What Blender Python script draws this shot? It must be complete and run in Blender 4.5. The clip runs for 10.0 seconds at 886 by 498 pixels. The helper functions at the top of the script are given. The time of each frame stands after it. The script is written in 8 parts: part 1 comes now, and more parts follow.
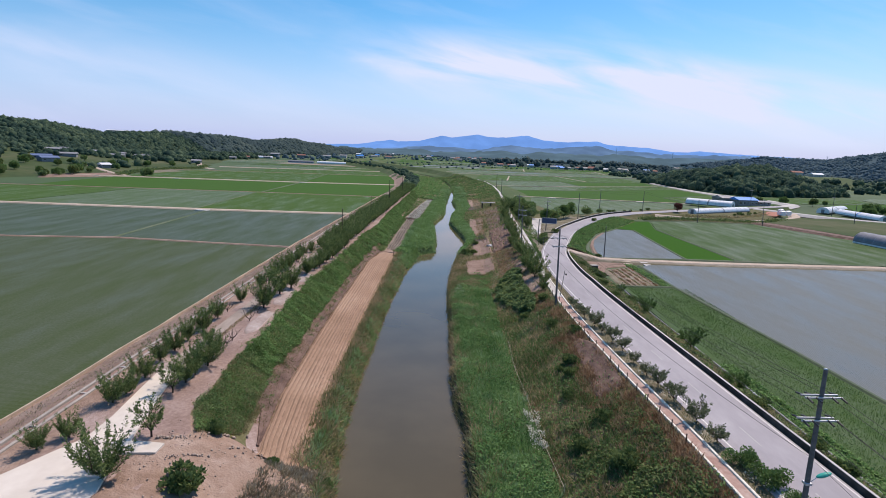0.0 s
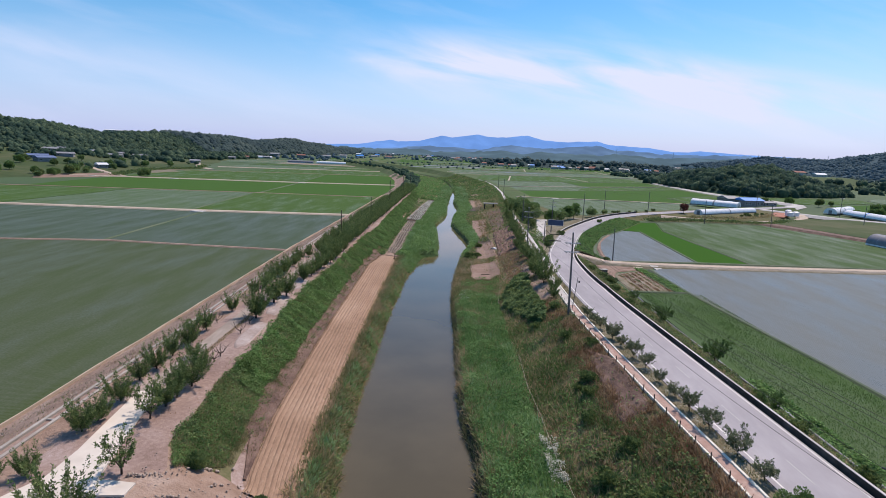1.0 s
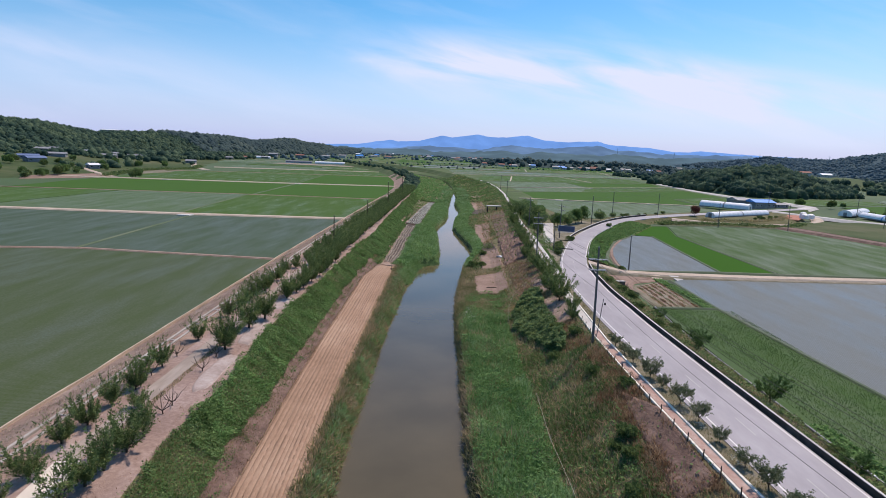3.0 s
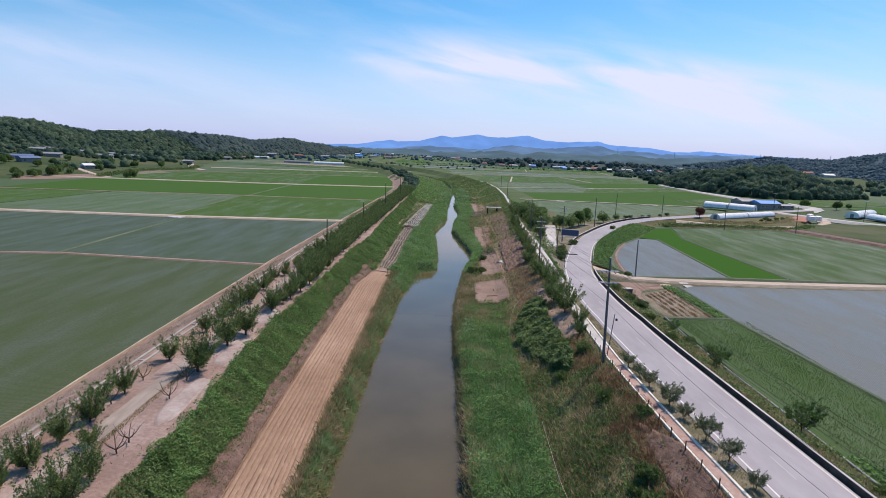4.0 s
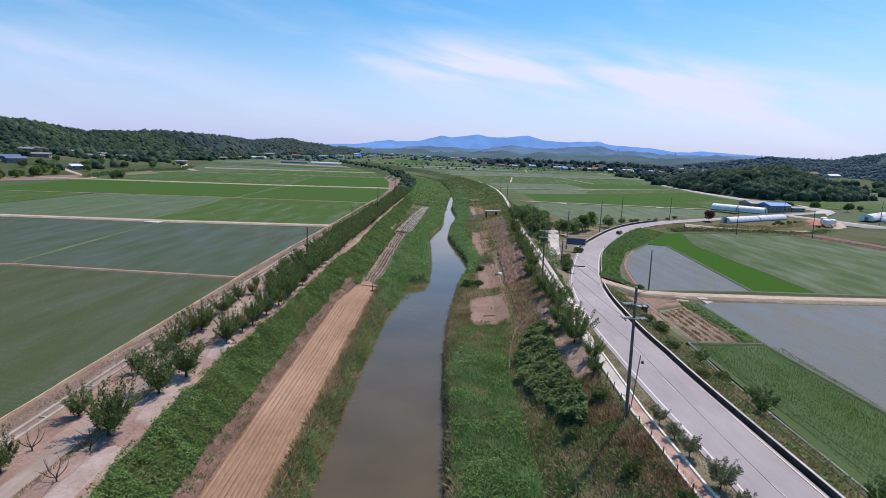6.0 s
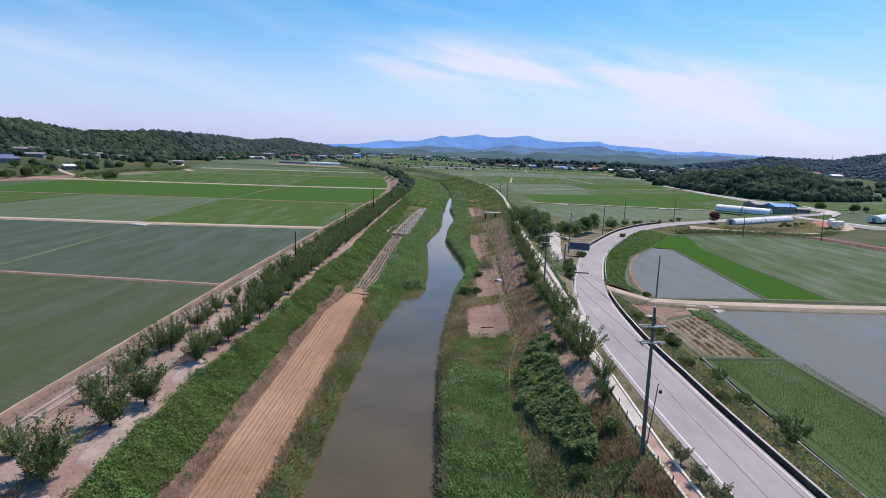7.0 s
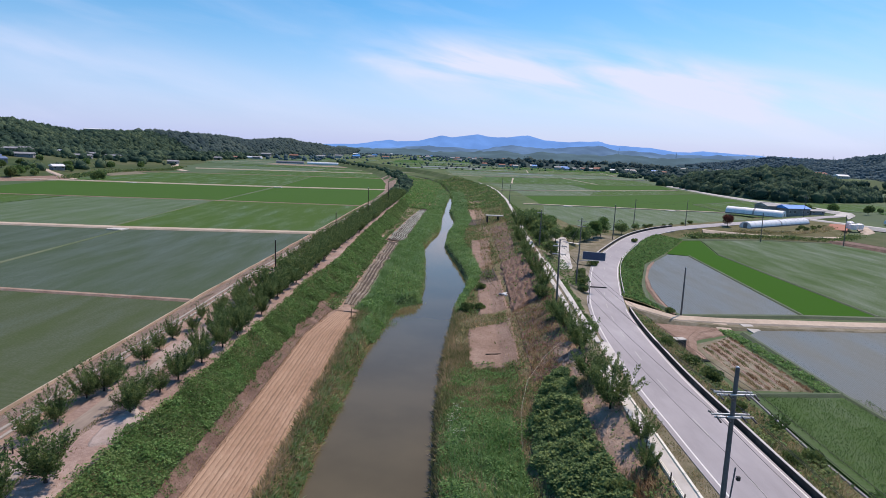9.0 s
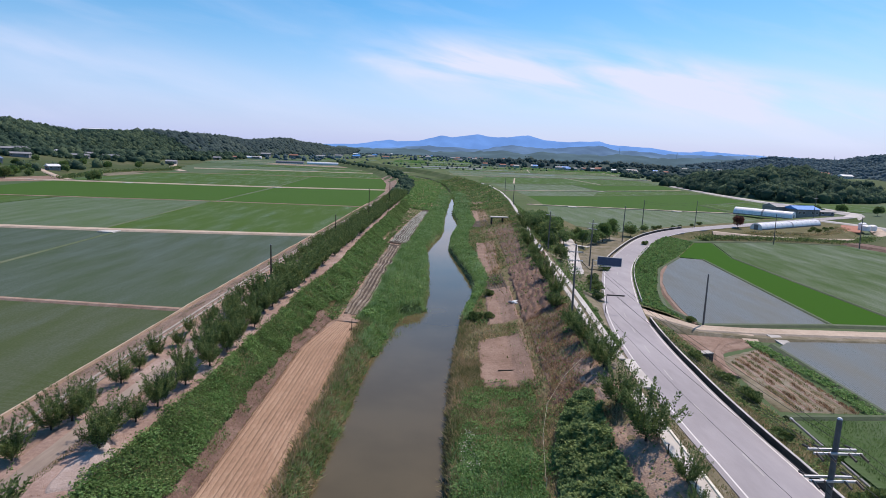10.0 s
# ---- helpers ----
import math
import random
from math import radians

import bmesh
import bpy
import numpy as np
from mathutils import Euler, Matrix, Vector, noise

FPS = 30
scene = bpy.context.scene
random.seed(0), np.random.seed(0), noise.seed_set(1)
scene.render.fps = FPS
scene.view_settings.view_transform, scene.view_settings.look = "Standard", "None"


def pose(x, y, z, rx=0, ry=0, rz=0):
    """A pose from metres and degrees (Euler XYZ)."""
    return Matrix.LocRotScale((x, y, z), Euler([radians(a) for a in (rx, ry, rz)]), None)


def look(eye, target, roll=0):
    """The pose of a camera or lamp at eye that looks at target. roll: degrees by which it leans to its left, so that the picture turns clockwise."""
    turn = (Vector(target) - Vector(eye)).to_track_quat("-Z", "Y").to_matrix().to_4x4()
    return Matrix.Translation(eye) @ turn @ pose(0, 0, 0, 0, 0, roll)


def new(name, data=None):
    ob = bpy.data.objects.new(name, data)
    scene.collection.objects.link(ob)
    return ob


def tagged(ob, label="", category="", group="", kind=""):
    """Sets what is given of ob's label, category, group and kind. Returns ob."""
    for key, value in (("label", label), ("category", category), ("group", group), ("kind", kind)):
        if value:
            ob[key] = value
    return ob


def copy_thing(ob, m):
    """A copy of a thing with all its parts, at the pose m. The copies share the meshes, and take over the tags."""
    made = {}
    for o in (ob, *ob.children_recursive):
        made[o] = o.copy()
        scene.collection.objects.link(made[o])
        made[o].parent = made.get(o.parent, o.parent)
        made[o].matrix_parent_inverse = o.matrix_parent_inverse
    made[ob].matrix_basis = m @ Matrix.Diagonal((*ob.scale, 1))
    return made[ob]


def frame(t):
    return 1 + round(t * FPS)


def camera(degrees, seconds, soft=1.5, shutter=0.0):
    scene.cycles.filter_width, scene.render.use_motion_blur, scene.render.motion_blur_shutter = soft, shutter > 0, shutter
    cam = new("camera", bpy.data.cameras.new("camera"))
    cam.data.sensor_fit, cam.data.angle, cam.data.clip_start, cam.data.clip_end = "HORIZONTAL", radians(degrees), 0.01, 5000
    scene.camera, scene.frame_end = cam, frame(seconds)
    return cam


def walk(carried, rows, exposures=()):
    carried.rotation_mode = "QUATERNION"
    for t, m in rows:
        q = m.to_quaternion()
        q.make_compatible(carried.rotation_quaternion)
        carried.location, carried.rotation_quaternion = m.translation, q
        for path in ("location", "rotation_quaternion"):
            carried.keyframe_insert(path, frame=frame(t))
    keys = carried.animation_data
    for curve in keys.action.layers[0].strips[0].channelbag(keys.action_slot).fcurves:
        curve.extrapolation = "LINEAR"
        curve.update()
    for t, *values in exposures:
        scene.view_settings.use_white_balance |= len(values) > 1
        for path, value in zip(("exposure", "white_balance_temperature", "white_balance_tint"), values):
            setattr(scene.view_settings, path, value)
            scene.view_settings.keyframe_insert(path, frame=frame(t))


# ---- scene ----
cam = camera(76.14, 10.0, soft=0.5)
TURN = (80.195, -2.481, 0.429)
PATH = [
    (0, pose(0.00, -0.00, 20.99, *TURN)),
    (0.5, pose(-0.40, 2.58, 20.90, *TURN)),
    (1, pose(-0.72, 5.21, 20.84, *TURN)),
    (1.5, pose(-0.98, 7.93, 20.79, *TURN)),
    (2, pose(-1.16, 10.74, 20.78, *TURN)),
    (2.5, pose(-1.21, 13.63, 20.81, *TURN)),
    (4, pose(-0.79, 22.40, 21.01, *TURN)),
    (4.5, pose(-0.51, 25.41, 21.06, *TURN)),
    (5, pose(-0.20, 28.49, 21.09, *TURN)),
    (5.5, pose(0.19, 31.60, 21.14, *TURN)),
    (7, pose(1.28, 40.77, 21.19, *TURN)),
    (7.5, pose(1.60, 43.78, 21.18, *TURN)),
    (8, pose(1.76, 46.77, 21.14, *TURN)),
    (8.5, pose(1.72, 49.71, 21.07, *TURN)),
    (9, pose(1.44, 52.64, 20.98, *TURN)),
    (9.5, pose(1.00, 55.56, 20.88, *TURN)),
    (10, pose(0.38, 58.53, 20.77, *TURN)),
]
walk(cam, PATH, exposures=[(0.0, 0.0, 6450, 17), (10.0, 0.0, 6450, 17)])

# ---- world and sun ----
SUN_DIR = Vector((0.34, 0.41, 0.848)).normalized()
world = bpy.data.worlds.new("sky")
scene.world = world
world.use_nodes = True
wn, wl_ = world.node_tree.nodes, world.node_tree.links
wn.clear()
sky = wn.new("ShaderNodeTexSky")
sky.sky_type = "NISHITA"
sky.sun_disc = False
sky.sun_elevation = radians(58)
sky.sun_rotation = radians(39.7)
sky.air_density, sky.dust_density, sky.ozone_density = 1.0, 0.6, 1.6
coord = wn.new("ShaderNodeTexCoord")
rich = wn.new("ShaderNodeHueSaturation")
rich.inputs["Hue"].default_value = 0.492
rich.inputs["Saturation"].default_value, rich.inputs["Value"].default_value = 1.52, 1.5


def math_node(op, a, b=None, c=None, clamp=False):
    n = wn.new("ShaderNodeMath")
    n.operation, n.use_clamp = op, clamp
    for i, q in enumerate((a, b, c)):
        if q is None:
            continue
        if isinstance(q, (int, float)):
            n.inputs[i].default_value = q
        else:
            wl_.new(q, n.inputs[i])
    return n.outputs["Value"]


sep = wn.new("ShaderNodeSeparateXYZ")
wl_.new(coord.outputs["Generated"], sep.inputs["Vector"])
ahead = math_node("MAXIMUM", sep.outputs["Y"], 0.15)
across = math_node("DIVIDE", sep.outputs["X"], ahead)
rise = math_node("DIVIDE", sep.outputs["Z"], ahead)
spot = wn.new("ShaderNodeCombineXYZ")
wl_.new(math_node("MULTIPLY", across, 2.6), spot.inputs["X"])
wl_.new(math_node("MULTIPLY_ADD", across, 2.5, math_node("MULTIPLY", rise, 13.0)), spot.inputs["Y"])
cloud = wn.new("ShaderNodeTexNoise")
cloud.inputs["Scale"].default_value, cloud.inputs["Detail"].default_value = 1.3, 9.0
cloud.inputs["Roughness"].default_value, cloud.inputs["Distortion"].default_value = 0.5, 0.35
wl_.new(spot.outputs["Vector"], cloud.inputs["Vector"])
# a long drift of cirrus that sinks towards the east, and thin wisps elsewhere
middle = math_node("SUBTRACT", math_node("MULTIPLY_ADD", across, -0.02, 0.142), math_node("MULTIPLY", math_node("MULTIPLY", math_node("MAXIMUM", across, 0.0), across), 0.09))
off = math_node("DIVIDE", math_node("ABSOLUTE", math_node("SUBTRACT", rise, middle)), 0.072)
drift = math_node("MULTIPLY", math_node("SUBTRACT", 1.0, off, clamp=True), math_node("MULTIPLY_ADD", across, 4.0, 0.95, clamp=True))
body = math_node("MULTIPLY_ADD", math_node("SUBTRACT", cloud.outputs["Fac"], 0.36), 3.0, 0.0, clamp=True)
thick = math_node("MULTIPLY", math_node("MULTIPLY", drift, body), 2.25, clamp=True)
wisp = math_node("MULTIPLY", math_node("MULTIPLY_ADD", math_node("SUBTRACT", cloud.outputs["Fac"], 0.46), 1.9, 0.0, clamp=True), 0.4)
haze = wn.new("ShaderNodeMapRange")
haze.interpolation_type = "SMOOTHSTEP"
haze.inputs["From Min"].default_value, haze.inputs["From Max"].default_value = -0.03, 0.25
haze.inputs["To Min"].default_value, haze.inputs["To Max"].default_value = 0.76, 0.0
wl_.new(sep.outputs["Z"], haze.inputs["Value"])
veil = haze.outputs["Result"]
white = wn.new("ShaderNodeMix")
white.data_type = "RGBA"
white.inputs["B"].default_value = (8.0, 8.85, 10.9, 1)
mixc = wn.new("ShaderNodeMix")
mixc.data_type = "RGBA"
mixc.inputs["B"].default_value = (4.7, 6.3, 11.0, 1)
bg = wn.new("ShaderNodeBackground")
bg.inputs["Strength"].default_value = 0.092
wout = wn.new("ShaderNodeOutputWorld")
wl_.new(veil, mixc.inputs["Factor"])
wl_.new(sky.outputs["Color"], rich.inputs["Color"])
wl_.new(rich.outputs["Color"], mixc.inputs["A"])
wl_.new(mixc.outputs["Result"], white.inputs["A"])
# a fainter veil that sinks from the west
low_mid = math_node("MULTIPLY_ADD", across, -0.19, 0.007)
low_off = math_node("DIVIDE", math_node("ABSOLUTE", math_node("SUBTRACT", rise, low_mid)), 0.085)
west_drift = math_node("MULTIPLY", math_node("SUBTRACT", 1.0, low_off, clamp=True), math_node("MULTIPLY_ADD", across, -3.0, -0.3, clamp=True))
west_veil = math_node("MULTIPLY", math_node("MULTIPLY", west_drift, body), 0.5, clamp=True)
wl_.new(math_node("MAXIMUM", math_node("MAXIMUM", thick, wisp), west_veil), white.inputs["Factor"])
wl_.new(white.outputs["Result"], bg.inputs["Color"])
wl_.new(bg.outputs["Background"], wout.inputs["Surface"])

sun_data = bpy.data.lights.new("sun", "SUN")
sun_data.energy, sun_data.angle, sun_data.color = 4.5, radians(0.53), (1.0, 0.868, 0.715)
sun = new("sun", sun_data)
sun.matrix_world = look(SUN_DIR * 100, (0, 0, 0))
scene.view_settings.exposure = 0.0


# ---- materials ----
def material(name, ramp_colours, scale=1.0, detail=6.0, rough=0.85, bump=0.3, bump_scale=8.0, metal=0.0,
             large=None, stretch=(1, 1, 1), specular=0.3, per="", translucent=0.0, spread=0.25):
    """Noise-driven ramp of colours, a second larger noise over it, and relief. per: 'island' or 'object' shifts the value."""
    m = bpy.data.materials.new(name)
    m.use_nodes = True
    n, l = m.node_tree.nodes, m.node_tree.links
    bsdf = n["Principled BSDF"]
    bsdf.inputs["Roughness"].default_value = rough
    bsdf.inputs["Metallic"].default_value = metal
    bsdf.inputs["Specular IOR Level"].default_value = specular
    tc = n.new("ShaderNodeNewGeometry")
    mp = n.new("ShaderNodeMapping")
    mp.inputs["Scale"].default_value = stretch
    l.new(tc.outputs["Position"], mp.inputs["Vector"])
    no = n.new("ShaderNodeTexNoise")
    no.inputs["Scale"].default_value, no.inputs["Detail"].default_value = scale, detail
    no.inputs["Roughness"].default_value = 0.65
    l.new(mp.outputs["Vector"], no.inputs["Vector"])
    value = no.outputs["Fac"]
    if large:
        n2 = n.new("ShaderNodeTexNoise")
        n2.inputs["Scale"].default_value, n2.inputs["Detail"].default_value = large, 3.0
        l.new(tc.outputs["Position"], n2.inputs["Vector"])
        mx = n.new("ShaderNodeMath")
        mx.operation = "MULTIPLY_ADD"
        mx.inputs[1].default_value = 0.55
        half = n.new("ShaderNodeMath")
        half.operation = "MULTIPLY"
        half.inputs[1].default_value = 0.45
        l.new(value, half.inputs[0])
        l.new(n2.outputs["Fac"], mx.inputs[0])
        l.new(half.outputs["Value"], mx.inputs[2])
        value = mx.outputs["Value"]
    if per:
        src = tc.outputs["Random Per Island"] if per == "island" else n.new("ShaderNodeObjectInfo").outputs["Random"]
        ma = n.new("ShaderNodeMath")
        ma.operation = "MULTIPLY_ADD"
        ma.inputs[1].default_value = spread
        sub = n.new("ShaderNodeMath")
        sub.operation = "SUBTRACT"
        sub.inputs[1].default_value = spread / 2
        l.new(src, ma.inputs[0])
        l.new(value, sub.inputs[0])
        l.new(sub.outputs["Value"], ma.inputs[2])
        value = ma.outputs["Value"]
    cr = n.new("ShaderNodeValToRGB")
    els = cr.color_ramp.elements
    while len(els) < len(ramp_colours):
        els.new(0.5)
    for i, c in enumerate(ramp_colours):
        els[i].position = 0.33 + 0.34 * i / max(1, len(ramp_colours) - 1)
        els[i].color = (*c, 1)
    l.new(value, cr.inputs["Fac"])
    l.new(cr.outputs["Color"], bsdf.inputs["Base Color"])
    if bump:
        nb = n.new("ShaderNodeTexNoise")
        nb.inputs["Scale"].default_value, nb.inputs["Detail"].default_value = bump_scale, 4.0
        bp = n.new("ShaderNodeBump")
        bp.inputs["Strength"].default_value, bp.inputs["Distance"].default_value = bump, 0.1
        l.new(mp.outputs["Vector"], nb.inputs["Vector"])
        l.new(nb.outputs["Fac"], bp.inputs["Height"])
        l.new(bp.outputs["Normal"], bsdf.inputs["Normal"])
    if translucent:
        tr = n.new("ShaderNodeBsdfTranslucent")
        ms = n.new("ShaderNodeMixShader")
        ms.inputs["Fac"].default_value = translucent
        l.new(cr.outputs["Color"], tr.inputs["Color"])
        l.new(bsdf.outputs["BSDF"], ms.inputs[1])
        l.new(tr.outputs["BSDF"], ms.inputs[2])
        l.new(ms.outputs["Shader"], n["Material Output"].inputs["Surface"])
    return m


SOIL = material("pinkish_soil", [(0.194, 0.123, 0.084), (0.286, 0.197, 0.147), (0.373, 0.282, 0.226)], 1.3, large=0.22, bump=1.0, bump_scale=6)
GRAVEL = material("levee_gravel", [(0.185, 0.122, 0.098), (0.29, 0.207, 0.174), (0.415, 0.332, 0.30)], 3.0, large=0.16, bump=0.6, bump_scale=14)
TILLED = material("tilled_soil", [(0.214, 0.129, 0.078), (0.309, 0.198, 0.129), (0.404, 0.280, 0.194)], 2.5, large=0.09, bump=0.7, bump_scale=9, stretch=(1.6, 0.5, 1))
DAMP = material("damp_furrow_soil", [(0.135, 0.083, 0.052), (0.205, 0.132, 0.085), (0.27, 0.185, 0.125)], 2.5, large=0.3, bump=0.7, bump_scale=9)
DIRT = material("red_brown_dirt", [(0.166, 0.106, 0.074), (0.236, 0.158, 0.119), (0.297, 0.216, 0.168)], 2.2, large=0.4, bump=1.0, bump_scale=4)
TURF = material("rough_turf", [(0.084, 0.087, 0.039), (0.125, 0.122, 0.061), (0.19, 0.163, 0.099)], 1.6, large=0.25, bump=0.9, bump_scale=5, specular=0.05)
SCRUB = material("dry_scrub_ground", [(0.10, 0.11, 0.05), (0.18, 0.155, 0.088), (0.28, 0.205, 0.14)], 0.8, large=0.16, bump=0.9, bump_scale=5, specular=0.05)
BED = material("river_bed_mud", [(0.05, 0.045, 0.03), (0.08, 0.07, 0.05)], 1.0)
VERGE = material("roadside_verge", [(0.085, 0.085, 0.038), (0.162, 0.140, 0.089), (0.255, 0.230, 0.178)], 1.5, large=0.3, bump=0.6)
ASPHALT = material("worn_grey_road", [(0.265, 0.25, 0.262), (0.315, 0.298, 0.313), (0.38, 0.362, 0.378)], 0.9, large=0.07, bump=0.12, bump_scale=60, rough=0.8, stretch=(1, 0.25, 1))
CONCRETE = material("pale_concrete", [(0.36, 0.34, 0.31), (0.47, 0.45, 0.42), (0.57, 0.55, 0.52)], 0.8, large=0.15, bump=0.15, bump_scale=25)
DRAIN = material("drain_concrete", [(0.24, 0.215, 0.185), (0.33, 0.30, 0.265), (0.42, 0.39, 0.35)], 0.9, large=0.2, bump=0.2, bump_scale=20)
# shade on the parapet's road face is darkened into this weathered concrete colour
DARK_CONCRETE = material("weathered_shaded_concrete", [(0.016, 0.015, 0.014), (0.036, 0.035, 0.032), (0.09, 0.087, 0.082)], 1.2, large=0.35, bump=0.3, bump_scale=12)
DUSTY = material("dusty_farm_track", [(0.34, 0.271, 0.202), (0.433, 0.351, 0.273), (0.536, 0.446, 0.352)], 1.2, large=0.2, bump=0.3)
NEWCON = material("new_white_concrete", [(0.528, 0.479, 0.415), (0.598, 0.546, 0.478), (0.66, 0.613, 0.54)], 0.8, large=0.2, bump=0.1, bump_scale=25)
PAINT = material("road_paint", [(0.55, 0.54, 0.52), (0.72, 0.71, 0.69)], 3.0, bump=0.0, rough=0.6)
WORN = material("worn_paint", [(0.34, 0.33, 0.32), (0.46, 0.45, 0.44)], 3.0, bump=0.0, rough=0.7)
KERB = material("white_kerb_stone", [(0.605, 0.565, 0.488), (0.75, 0.75, 0.657)], 3.0, bump=0.1)
BRICKPAVE = material("red_paving", [(0.269, 0.156, 0.124), (0.37, 0.25, 0.208), (0.47, 0.375, 0.325)], 2.5, large=0.5, bump=0.3, bump_scale=20)
BARK = material("dark_bark", [(0.035, 0.026, 0.02), (0.08, 0.06, 0.045)], 6.0, bump=0.7, bump_scale=20)
LEAF_PLUM = material("plum_leaves", [(0.062, 0.108, 0.04), (0.125, 0.186, 0.067), (0.23, 0.286, 0.105)], 0.9, bump=0, rough=0.55, per="island", translucent=0.42, spread=0.3, specular=0.08)
LEAF_DARK = material("dark_scrub_leaves", [(0.086, 0.15, 0.064), (0.162, 0.246, 0.096), (0.298, 0.374, 0.148)], 0.7, bump=0, rough=0.6, per="island", translucent=0.42, spread=0.3, specular=0.08)
LEAF_PINE = material("grey_green_needles", [(0.088, 0.12, 0.064), (0.162, 0.198, 0.111), (0.266, 0.282, 0.176)], 0.9, bump=0, rough=0.7, per="island", translucent=0.42, spread=0.3, specular=0.08)
LEAF_VINE = material("vine_leaves", [(0.067, 0.121, 0.040), (0.127, 0.214, 0.068), (0.201, 0.300, 0.113)], 0.5, bump=0, rough=0.6, large=0.2, per="island", translucent=0.42, spread=0.25, specular=0.08)
LEAF_BRIGHT = material("bright_leaves", [(0.097, 0.197, 0.058), (0.168, 0.297, 0.093), (0.252, 0.393, 0.150)], 0.6, bump=0, rough=0.6, per="island", translucent=0.42, spread=0.25, specular=0.08)
REED = material("reed_blades", [(0.136, 0.244, 0.08), (0.258, 0.385, 0.151), (0.402, 0.533, 0.283)], 0.35, bump=0, rough=0.6, large=0.15, per="island", translucent=0.36, spread=0.25, specular=0.08)
REED_LEAF = material("reed_foliage", [(0.07, 0.155, 0.048), (0.135, 0.25, 0.082), (0.225, 0.35, 0.14)], 0.5, bump=0, rough=0.7, large=0.2, per="island", translucent=0.36, spread=0.25, specular=0.05)
DRYGRASS = material("mixed_dry_grass", [(0.151, 0.173, 0.069), (0.317, 0.287, 0.146), (0.566, 0.410, 0.265)], 0.35, bump=0, rough=0.8, large=0.2, per="island", translucent=0.36, spread=0.3, specular=0.08)
DEADGRASS = material("dead_brown_stalks", [(0.207, 0.123, 0.070), (0.349, 0.226, 0.134), (0.517, 0.381, 0.241)], 0.6, bump=0, rough=0.85, per="island", translucent=0.36, spread=0.3, specular=0.08)
MAPLE = material("dark_red_leaves", [(0.07, 0.03, 0.028), (0.12, 0.05, 0.042), (0.19, 0.085, 0.065)], 0.8, bump=0, rough=0.6, per="island", translucent=0.4, spread=0.3, specular=0.08)
FOREST = material("forest_canopy", [(0.045, 0.084, 0.067), (0.078, 0.131, 0.091), (0.146, 0.204, 0.121)], 0.25, bump=0.8, bump_scale=0.7, large=0.02, per="island", spread=0.34, specular=0.05, translucent=0.45)
POLE_GREY = material("concrete_pole", [(0.10, 0.095, 0.09), (0.15, 0.145, 0.14)], 4.0, bump=0.1)
STEEL = material("galvanised_steel", [(0.42, 0.43, 0.44), (0.56, 0.57, 0.58)], 6.0, bump=0.0, rough=0.45, metal=0.6)
WIRE = material("black_wire", [(0.02, 0.02, 0.02), (0.035, 0.035, 0.035)], 3.0, bump=0.0, rough=0.6)
PORCELAIN = material("dark_insulator", [(0.05, 0.04, 0.035), (0.09, 0.07, 0.06)], 3.0, bump=0.0, rough=0.3)
FILM = material("greenhouse_film", [(0.65, 0.672, 0.694), (0.8, 0.8, 0.8)], 0.7, bump=0.2, bump_scale=3, rough=0.4, specular=0.5)
GREYFILM = material("grey_shade_film", [(0.14, 0.14, 0.155), (0.21, 0.21, 0.23)], 0.7, bump=0.2, bump_scale=3, rough=0.5)
BLUEROOF = material("blue_sheet_roof", [(0.052, 0.208, 0.552), (0.078, 0.312, 0.744)], 0.6, bump=0.1, rough=0.5)
SLATEROOF = material("slate_blue_sheet_roof", [(0.10, 0.14, 0.25), (0.15, 0.20, 0.33)], 0.5, bump=0.1, rough=0.6)
GREYROOF = material("grey_sheet_roof", [(0.20, 0.20, 0.21), (0.33, 0.33, 0.34)], 0.5, bump=0.1, rough=0.6)
REDROOF = material("faded_red_roof", [(0.22, 0.10, 0.075), (0.33, 0.16, 0.12)], 0.5, bump=0.1)
WALLP = material("plaster_wall", [(0.38, 0.36, 0.33), (0.52, 0.50, 0.47)], 0.7, bump=0.1)
WALLG = material("grey_block_wall", [(0.17, 0.17, 0.175), (0.27, 0.27, 0.275)], 0.7, bump=0.2)
WHITE = material("white_plastic", [(0.66, 0.66, 0.66), (0.78, 0.78, 0.78)], 2.0, bump=0.0, rough=0.4)
SIGN = material("slate_blue_sign_panel", [(0.045, 0.065, 0.12), (0.06, 0.085, 0.15)], 2.0, bump=0.0, rough=0.5)
TEAL = material("teal_lamp_shell", [(0.02, 0.30, 0.24), (0.03, 0.38, 0.30)], 3.0, bump=0.0, rough=0.4)
TERRACOTTA = material("terracotta_yard", [(0.30, 0.12, 0.075), (0.40, 0.18, 0.12)], 0.8, bump=0.2)
# brown soil, its colour taken darker to include the shadow between bed rows
MULCH = material("shadow_dark_mulched_soil", [(0.03, 0.022, 0.017), (0.066, 0.049, 0.036), (0.15, 0.12, 0.09)], 1.3, bump=0.7, large=0.35, stretch=(3.0, 0.22, 1))
DARKDIRT = material("dug_dark_soil", [(0.072, 0.043, 0.033), (0.145, 0.090, 0.069), (0.23, 0.156, 0.122)], 2.5, large=0.5, bump=1.0, bump_scale=4)
BUNDGRASS = material("grassy_bund", [(0.055, 0.085, 0.04), (0.08, 0.11, 0.058), (0.12, 0.14, 0.09)], 0.6, large=0.05, bump=0.5)
ROWCOVER = material("grey_green_row_cover", [(0.12, 0.135, 0.11), (0.22, 0.235, 0.20), (0.36, 0.36, 0.32)], 1.6, bump=0.6, large=0.4, stretch=(2.0, 0.4, 1))
